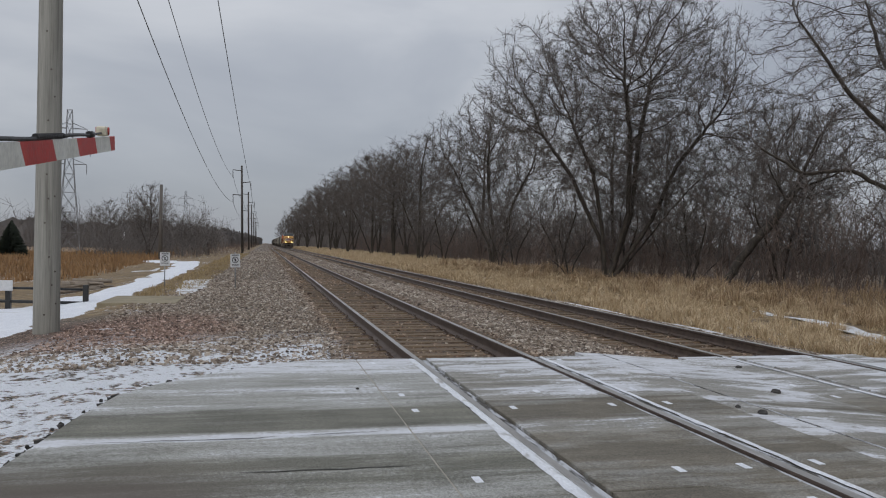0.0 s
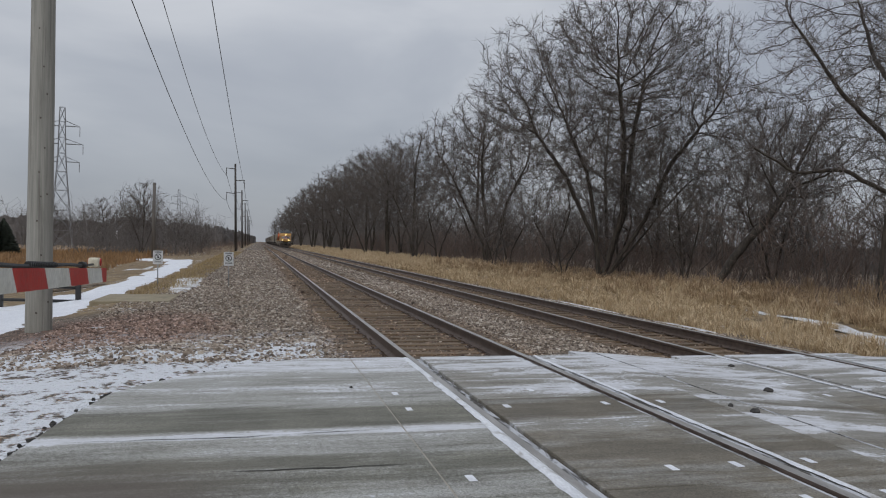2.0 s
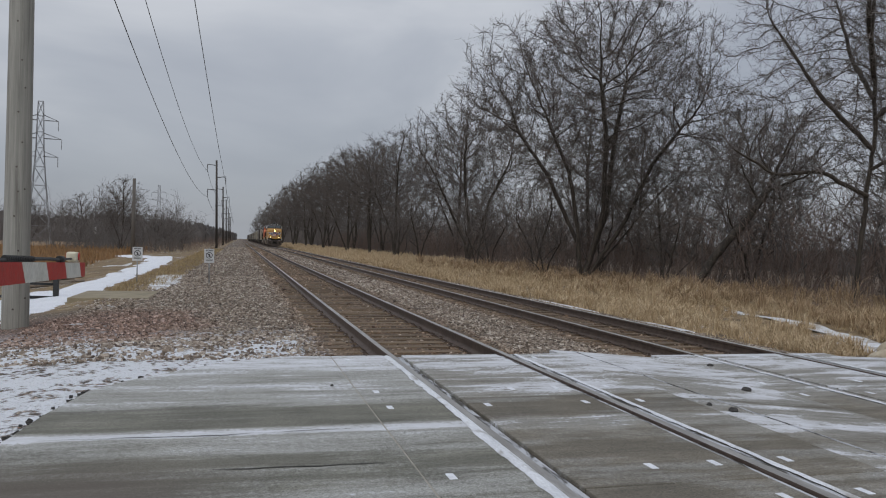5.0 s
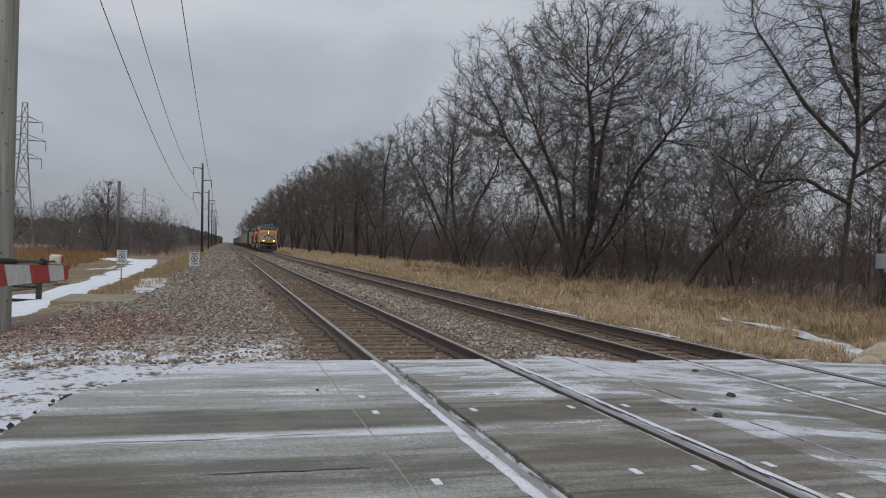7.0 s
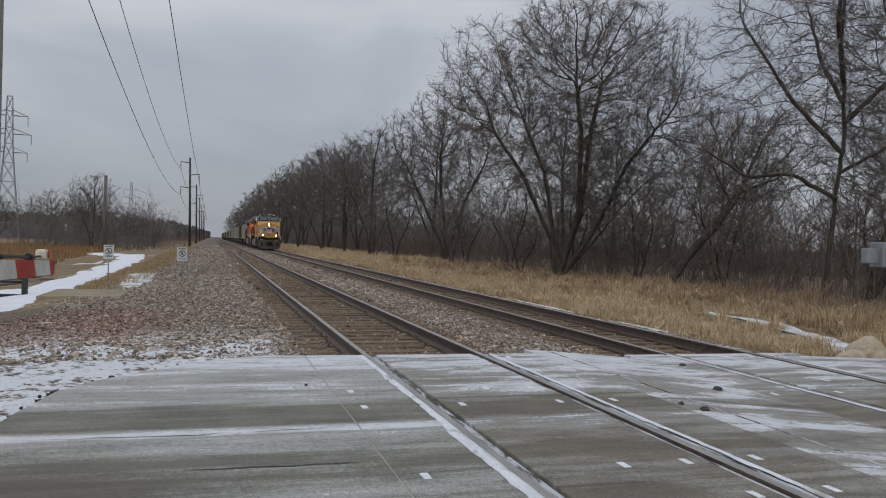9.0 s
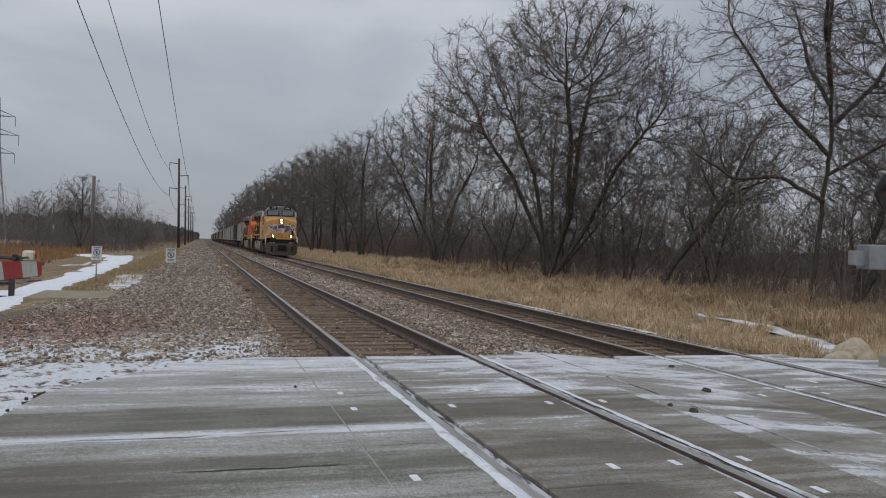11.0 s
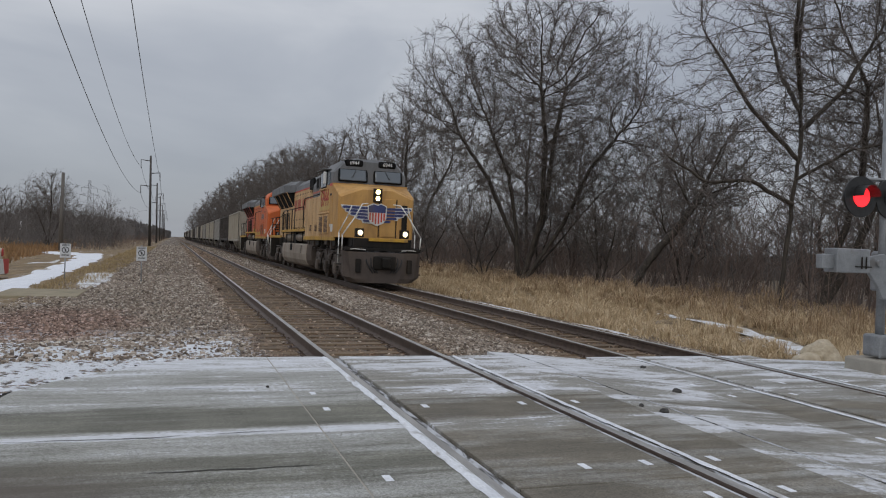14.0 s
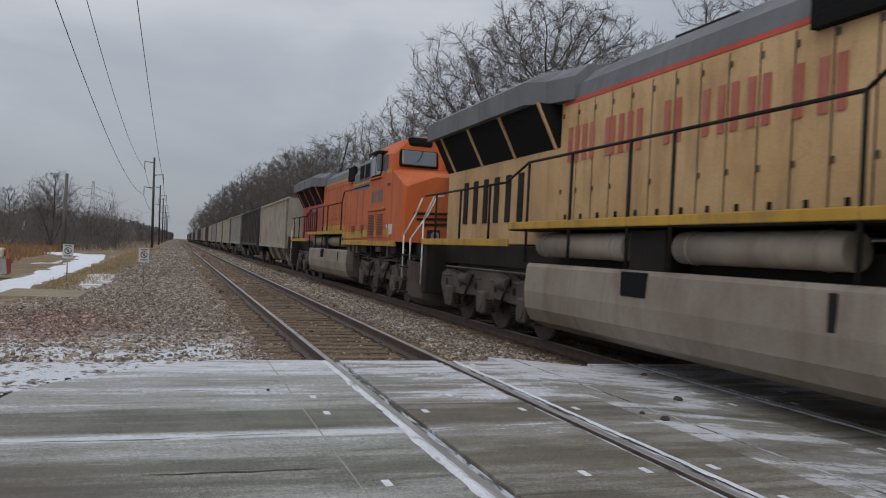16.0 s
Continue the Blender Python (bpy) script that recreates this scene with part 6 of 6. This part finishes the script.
# ---- the big wooden pole and the power line ----
WP = (-3.98, 15.95)
pole = thing("utility_pole", pose(*WP, foot(*WP)), "thick weathered grey wooden utility pole with knots", "utility pole")
bm = bmesh.new()
n, rings = 20, 26
loops = []
for j in range(rings + 1):
    z = -0.4 + 20.2 * (j / rings) ** 1.4
    r_ = 0.232 - 0.0045 * z
    loops.append([bm.verts.new((math.cos(6.2832 * i / n) * r_ * (1 + 0.02 * noise.noise((i * 0.8, z * 0.3, 1))), math.sin(6.2832 * i / n) * r_ * (1 + 0.02 * noise.noise((i * 0.8, z * 0.3, 5))), z)) for i in range(n)])
for a, b_ in zip(loops, loops[1:]):
    for i in range(n):
        bm.faces.new((a[i], a[(i + 1) % n], b_[(i + 1) % n], b_[i])).smooth = True
bm.faces.new(loops[-1])
part("shaft", bm, "pole_wood", pole)
for z, a in ((0.35, -0.2), (0.9, 0.35), (1.42, 0.1), (2.05, -0.25), (2.5, 0.0), (2.95, -0.15), (2.55, 0.5), (3.4, 0.25), (3.95, -0.1), (4.4, 0.4), (4.9, 0.1), (5.6, -0.3), (1.15, 0.6), (0.55, 0.7)):
    d = Vector((math.sin(a + 0.25), -math.cos(a + 0.25), 0))
    c = d * (0.228 - 0.0045 * z) + Vector((0, 0, z))
    bm = bmesh.new()
    rod(bm, c - d * 0.03, c + d * 0.012, 0.026, 0.015, n=8)
    part("knot", bm, "knot_wood", pole, "dark knot")
for z, s in ((18.6, -1), (15.8, 1), (14.2, -1)):
    bm = bmesh.new()
    box(bm, min(0, s * 1.45), max(0, s * 1.45), -0.06, 0.06, z + 0.9, z + 1.05, 0.01)
    rod(bm, (s * 1.42, 0, z), (s * 1.42, 0, z + 0.92), 0.05, n=8)
    part("crossarm", bm, "dark_pole", pole)

LINE = [135.0, 200.0, 262.0, 330.0, 400.0, 470.0]
arms = ((12.9, -1), (10.9, 1), (8.8, -1))
for i, y in enumerate(LINE):
    pp = thing("power_pole", pose(-3.15 - 0.004 * y, y, foot(-4, y), 0, -1.2, 0), "tall dark power pole with staggered side arms", "power pole", "power line poles")
    bm = bmesh.new()
    rod(bm, (0, 0, -0.3), (0, 0, 14.6 - 0.2 * i), 0.22, 0.15, n=10)
    part("shaft", bm, "dark_pole", pp)
    for z, s in arms:
        bm = bmesh.new()
        rod(bm, (0, 0, z + 0.85), (s * 1.5, 0, z + 1.0), 0.075, 0.055, n=8)
        arm = part("side_arm", bm, "dark_pole", pp)
        bm = bmesh.new()
        for q in range(7):
            rod(bm, (s * 1.45, 0, z - 0.25 + 0.16 * q), (s * 1.45, 0, z - 0.17 + 0.16 * q), 0.085, 0.06, n=8)
        rod(bm, (s * 1.45, 0, z - 0.3), (s * 1.45, 0, z + 0.98), 0.03, n=6)
        part("insulator", bm, "dark_pole", arm)


def wire(a, b, sag, r):
    cu = bmesh.new()
    a, b = Vector(a), Vector(b)
    pts = []
    for i in range(41):
        s = i / 40
        q = a.lerp(b, s)
        q.z -= 4 * sag * s * (1 - s)
        pts.append(q)
    pipe(cu, pts, r, 6)
    ob = new("power_cable", fill(cu, "power_cable", "cable_black"))
    tagged(ob, "thin dark overhead power cable slung between poles", "power cable", "overhead power cables")


zf = foot(-4, 135)
for (z0, s0), (z1, s1), sag in (((18.6, -1), arms[0], 2.9), ((15.8, 1), arms[1], 1.0), ((14.2, -1), arms[2], 2.7)):
    wire((WP[0] + 1.42 * s0, WP[1], foot(*WP) + z0), (-3.15 + 1.45 * s1 - 0.54 - 0.15, 135, zf + z1 - 0.28), sag, 0.022)
    for ya, yb in zip(LINE, LINE[1:]):
        wire((-3.15 - 0.004 * ya + 1.45 * s1 - 0.2, ya, zf + z1 - 0.28), (-3.15 - 0.004 * yb + 1.45 * s1 - 0.2, yb, zf + z1 - 0.3), 1.0, 0.03)


# ---- lattice towers, far off ----
def tower(x, y, h, wide, label):
    t = thing("lattice_tower", pose(x, y, foot(x, y) - 0.2, 0, 0, 8), label, "transmission tower", "transmission towers")
    bm = bmesh.new()
    levels = [(0, 1.0), (0.14, 0.84), (0.28, 0.68), (0.42, 0.52), (0.55, 0.4), (0.68, 0.3), (0.79, 0.27), (0.9, 0.24), (1.0, 0.2)]
    for (f0, w0), (f1, w1) in zip(levels, levels[1:]):
        for a in range(4):
            c0, c1 = [(-1, -1), (1, -1), (1, 1), (-1, 1)][a], [(-1, -1), (1, -1), (1, 1), (-1, 1)][(a + 1) % 4]
            p = lambda c, w_, f: (c[0] * wide * w_, c[1] * wide * w_, h * f)
            rod(bm, p(c0, w0, f0), p(c0, w1, f1), 0.085, n=4)
            rod(bm, p(c0, w0, f0), p(c1, w1, f1), 0.045, n=4)
            rod(bm, p(c1, w0, f0), p(c0, w1, f1), 0.045, n=4)
            rod(bm, p(c0, w1, f1), p(c1, w1, f1), 0.045, n=4)
    part("lattice", bm, "lattice_steel", t)
    for f, reach in ((0.62, 3.6), (0.745, 4.3), (0.87, 3.6)):
        for s in (-1, 1):
            bm = bmesh.new()
            for c in (-1, 1):
                rod(bm, (s * wide * 0.25, c * wide * 0.25, h * f), (s * reach, 0, h * f), 0.06, n=4)
                rod(bm, (s * wide * 0.25, c * wide * 0.22, h * f + 1.2), (s * reach, 0, h * f), 0.045, n=4)
            rod(bm, (s * reach, 0, h * f), (s * reach, 0, h * f - 2.2), 0.07, n=6)
            part("cross_arm", bm, "lattice_steel", t)
    return t


tower(-43.2, 190, 32.0, 2.6, "tall grey steel lattice tower behind the field")
tower(-40.0, 420, 28.5, 2.4, "distant grey steel lattice tower behind the woods")

# ---- trail, barrier, signs ----
ys = np.array([8, 12, 16, 20, 24, 26.5, 30, 35, 40, 46, 55, 65, 74, 83, 90, 96])
near_e = np.array([-6.0, -5.1, -4.45, -4.25, -4.15, -4.25, -4.35, -4.4, -4.45, -4.5, -4.75, -5.1, -5.7, -6.4, -7.8, -10.0])
far_e = np.array([-12, -12, -11, -9.5, -8.0, -6.9, -6.5, -6.35, -6.3, -6.3, -6.8, -7.4, -8.0, -9.2, -11.5, -15.0])
yy = np.arange(8, 96, 0.35)
ne = np.interp(yy, ys, near_e) + 0.12 * np.sin(yy * 2.1) * np.sin(yy * 0.7) + rng.normal(0, 0.04, len(yy))
fe = np.interp(yy, ys, far_e) + 0.2 * np.sin(yy * 1.3) + rng.normal(0, 0.06, len(yy))
cols = 13
TX = ne[:, None] + (fe - ne)[:, None] * np.linspace(0, 1, cols)[None]
TY = np.repeat(yy[:, None], cols, 1)
TZ = land(TX, TY) + 0.08 - 0.13 * (np.abs(np.linspace(-1, 1, cols)) ** 6)[None] + rng.normal(0, 0.004, TX.shape)
ids = np.arange(TX.size).reshape(TX.shape)
quads = np.stack([ids[:-1, :-1], ids[1:, :-1], ids[1:, 1:], ids[:-1, 1:]], -1).reshape(-1, 4)
trail = new("trail", arrays("trail", np.stack([TX, TY, TZ], -1).reshape(-1, 3), quads, "packed_snow", True))
tagged(trail, "snow-covered trail curving away beside the field", "path", kind="structure")


def drift(pts, label):
    """A thin uneven patch of snow lying on the ground."""
    bm = bmesh.new()
    cx, cy = sum(p[0] for p in pts) / len(pts), sum(p[1] for p in pts) / len(pts)
    rim = []
    for i in range(len(pts)):
        (xa, ya), (xb, yb) = pts[i], pts[(i + 1) % len(pts)]
        for k in range(8):
            f = k / 8
            x, y = xa + (xb - xa) * f, ya + (yb - ya) * f
            j = 1 + 0.35 * noise.noise((x * 1.7, y * 0.8, 3)) + 0.2 * noise.noise((x * 5, y * 3, 1))
            rim.append((cx + (x - cx) * j, cy + (y - cy) * j))
    rings = []
    for f, up_ in ((1.0, 0.004), (0.85, 0.03), (0.5, 0.045)):
        rings.append([bm.verts.new((cx + (x - cx) * f, cy + (y - cy) * f, foot(cx + (x - cx) * f, cy + (y - cy) * f) + up_)) for x, y in rim])
    mid = bm.verts.new((cx, cy, foot(cx, cy) + 0.05))
    for a, b_ in zip(rings, rings[1:]):
        for i in range(len(rim)):
            bm.faces.new((a[i], a[(i + 1) % len(rim)], b_[(i + 1) % len(rim)], b_[i])).smooth = True
    for i in range(len(rim)):
        bm.faces.new((rings[-1][i], rings[-1][(i + 1) % len(rim)], mid))
    bmesh.ops.recalc_face_normals(bm, faces=bm.faces[:])
    ob = new("snow_patch", fill(bm, "snow_patch", "thin_snow"))
    tagged(ob, label, "snow patch", "snow patches", "stuff")


LAB = "thin patch of old snow lying on the ground"
for pts in ([(-3.0, 27.5), (-3.4, 35.3), (-2.4, 38.5), (-2.1, 31), (-2.2, 26.2)], [(16.9, 24), (16.0, 18.0), (14.3, 14.6), (13.2, 12.7), (12.9, 13.0), (13.8, 15.1), (15.5, 18.6), (16.5, 24)],
            [(10.0, 21), (10.3, 27), (10.7, 27), (10.5, 21)], [(9.9, 15.8), (10.0, 18.5), (10.5, 18.6), (10.4, 15.8)],
            [(19.5, 33), (21, 37), (22.5, 36), (21, 32)], [(12.3, 12.3), (13.6, 13.4), (13.8, 12.3), (12.6, 11.5)], [(-9.5, 60), (-8.2, 66), (-7.7, 60)]):
    drift(pts, LAB)

barrier = thing("trail_barrier", pose(-5.05, 24.4, foot(-5.05, 24.4)), "low black metal barrier across the snowy trail", "barrier")
bm = bmesh.new()
rod(bm, (0, 0, 0.42), (-4.5, 0.4, 0.5), 0.035, n=8)
part("top_rail", bm, "black_paint", barrier)
bm = bmesh.new()
rod(bm, (0, 0, 0.03), (-4.5, 0.4, 0.12), 0.045, n=8)
part("bottom_rail", bm, "black_paint", barrier)
for x in (0.0, -0.95, -2.1, -4.4):
    bm = bmesh.new()
    box(bm, x - 0.07, x + 0.07, -0.07 - x * 0.09, 0.07 - x * 0.09, -0.25, 0.56 if x == 0 else 0.5, 0.012)
    part("post", bm, "black_paint", barrier)
bm = bmesh.new()
box(bm, -2.3, -1.95, 0.05, 0.07, 0.38, 0.68, 0.01)
part("notice", bm, "sign_white", barrier, "small white notice")


def notice_sign(x, y, tilt):
    g = foot(x, y)
    s = thing("notice_sign", pose(x, y, g, 0, tilt, 8), "small white pictogram notice sign on a metal post in grass", "sign", "trespass notices")
    bm = bmesh.new()
    rod(bm, (0, 0, -0.2), (0, 0, 1.3 - g * 0.0), 0.02, n=8)
    part("post", bm, "steel_grey", s)
    top_z = 1.0 - g
    bm = bmesh.new()
    box(bm, -0.17, 0.17, -0.035, -0.022, top_z - 0.49, top_z, 0.004)
    board = part("board", bm, "sign_white", s)
    bm = bmesh.new()
    c, n_ = (0, top_z - 0.22), 24
    for i in range(n_):
        a0, a1 = 6.2832 * i / n_, 6.2832 * (i + 1) / n_
        q = [(r_ * math.cos(a), -0.04, c[1] + r_ * math.sin(a)) for r_, a in ((0.09, a0), (0.115, a0), (0.115, a1), (0.09, a1))]
        bm.faces.new([bm.verts.new(v) for v in q])
    rod(bm, (-0.07, -0.039, c[1] + 0.07), (0.07, -0.039, c[1] - 0.07), 0.012, n=6)
    box(bm, -0.02, 0.02, -0.041, -0.037, c[1] - 0.06, c[1] + 0.05)
    part("pictogram", bm, "black_paint", board, "black crossed-out ring")
    for z in (top_z - 0.07, top_z - 0.045, top_z - 0.42, top_z - 0.39):
        part("text_bar", box(bmesh.new(), -0.12, 0.12, -0.04, -0.036, z, z + 0.015), "black_paint", board)


notice_sign(-3.55, 30.0, 0.0)
notice_sign(-1.02, 29.0, -1.0)

culvert = thing("concrete_slab", pose(-3.9, 23.9, foot(-3.9, 23.9)), "weathered tan concrete slab at the trail's edge", "concrete slab")
bm = bmesh.new()
box(bm, -0.45, 1.55, -1.6, 1.3, -0.25, 0.08, 0.02)
part("slab", bm, "tan_slab", culvert)

r3 = random.Random(4)
for i in range(18):
    x, y = -7.7 + r3.uniform(-0.45, 0.4), 36.6 + r3.uniform(-1.4, 1.6)
    ln, rad = r3.uniform(0.9, 1.7), r3.uniform(0.06, 0.12)
    lg = thing("log", pose(x, y, foot(x, y) + rad * 0.8 + 0.22 * (i % 3 == 0), 0, r3.uniform(-5, 5), r3.uniform(-25, 35)), "weathered cut log lying in a snow-dusted pile", "log", "log pile")
    bm = bmesh.new()
    rod(bm, (-ln / 2, 0, 0), (ln / 2, 0, 0), rad, rad * 0.85, n=10)
    part("trunk", bm, "log_wood", lg)

bare = thing("bare_pole", pose(-13.6, 110, foot(-13.6, 110), 0, 0, 0), "weathered wooden pole without arms beside brush", "utility pole")
bm = bmesh.new()
rod(bm, (0, 0, -0.3), (0, 0, 9.9), 0.27, 0.2, n=12)
part("shaft", bm, "old_pole", bare)
mark = thing("marker_post", pose(-26.5, 160, foot(-26.5, 160)), "dark post with a white sleeve at the field's edge", "marker post")
part("post", rod(bmesh.new(), (0, 0, -0.2), (0, 0, 8.0), 0.13, 0.1, n=10), "dark_pole", mark)
part("sleeve", rod(bmesh.new(), (0, 0, 2.5), (0, 0, 4.1), 0.18, n=12), "sign_white", mark, "white sleeve")

# ---- rocks and stones ----
def boulder(x, y, sx, sy, sz, mat, label, seed):
    bm = bmesh.new()
    bmesh.ops.create_icosphere(bm, subdivisions=3, radius=1.0)
    for v in bm.verts:
        d = 1 + 0.28 * noise.noise(v.co * 1.1 + Vector((seed, 0, 0))) + 0.1 * noise.noise(v.co * 3.1 + Vector((0, seed, 0)))
        v.co = Vector((v.co.x * d * sx, v.co.y * d * sy, max(v.co.z, -0.45) * d * sz))
    ob = new("boulder" if sx > 0.2 else "stone", fill(bm, "boulder", mat))
    ob.matrix_basis = pose(x, y, (foot(x, y) if sx > 0.2 else 0) + sz * 0.35, 0, 0, seed * 40)
    return tagged(ob, label, "rock")


boulder(12.35, 12.3, 0.42, 0.38, 0.4, "limestone", "large tan limestone boulder in dry grass", 1)
boulder(11.75, 12.0, 0.3, 0.3, 0.26, "limestone", "tan limestone rock beside a boulder", 2)
for x, y, z, s, sd in ((5.35, 7.35, -0.105, 0.055, 3), (6.2, 9.3, -0.16, 0.045, 4), (4.28, 6.05, -0.02, 0.05, 5), (4.2, 6.3, -0.012, 0.03, 6), (0.9, 7.6, 0, 0.02, 7)):
    st = boulder(x, y, s, s * 0.8, s * 0.6, "dark_stone", "loose dark stone lying on the crossing", sd)
    st.location.z = z + s * 0.2

# ---- dark evergreen at the field's edge ----
ever = thing("evergreen_tree", pose(-34.6, 120, foot(-34.6, 120)), "small dark evergreen tree at the field's edge", "tree")
plain("needles", (0.012, 0.018, 0.012), (0.03, 0.04, 0.024), 3, 0.9, relief=0)
rows = []
re_ = np.random.default_rng(12)
for i in range(2600):
    f = re_.uniform(0, 1) ** 0.8
    a, h = re_.uniform(0, 6.283), 0.2 + 4.9 * (1 - f)
    reach = 2.5 * f ** 0.75 * re_.uniform(0.5, 1.05)
    p1 = np.array([math.cos(a) * reach, math.sin(a) * reach, h - 0.25 * reach * 0.3])
    p0 = p1 * np.array([0.55, 0.55, 1]) + np.array([0, 0, 0.1])
    rows.append((*p0, *p1, 0.1, 0.03))
part("crown", tubes("crown", np.array(rows), 3, "needles"), None, ever)
bm = bmesh.new()
rod(bm, (0, 0, -0.3), (0, 0, 4.9), 0.14, 0.03, n=8)
part("trunk", bm, "bark", ever)


# ---- what moves ----
def motions():
    speed, nose_y = 16.25, 19.9

    def train_y(t):
        return nose_y + speed * (14.5 - t)

    for ob, back in [(loco_yellow, 0.0), (loco_orange, LOCO_LEN)] + CARS:
        walk(ob, [(t, pose(FAR_X, train_y(t) + back, FAR_Z)) for t in (0, 4, 8, 12, 16)])
    for ob, y, r in TURNING:
        walk(ob, [(i / 30, pose(0, y, r, math.degrees(speed * i / 30 / r) % 360)) for i in range(481)])
    # the gate arm comes down, dips and settles
    walk(gate_arm, [(t, pose(0, 0, ARM_Z, 0.95 * a - 1.8)) for t, a in ((0, 10.2), (0.25, 8.25), (0.5, 6.07), (0.75, 4.0), (1.0, 2.2), (1.25, 1.0), (1.5, 0.3), (1.75, -0.08), (2.0, -0.14), (2.5, 0), (3, 0.05), (4, 0), (16, 0))])


motions()
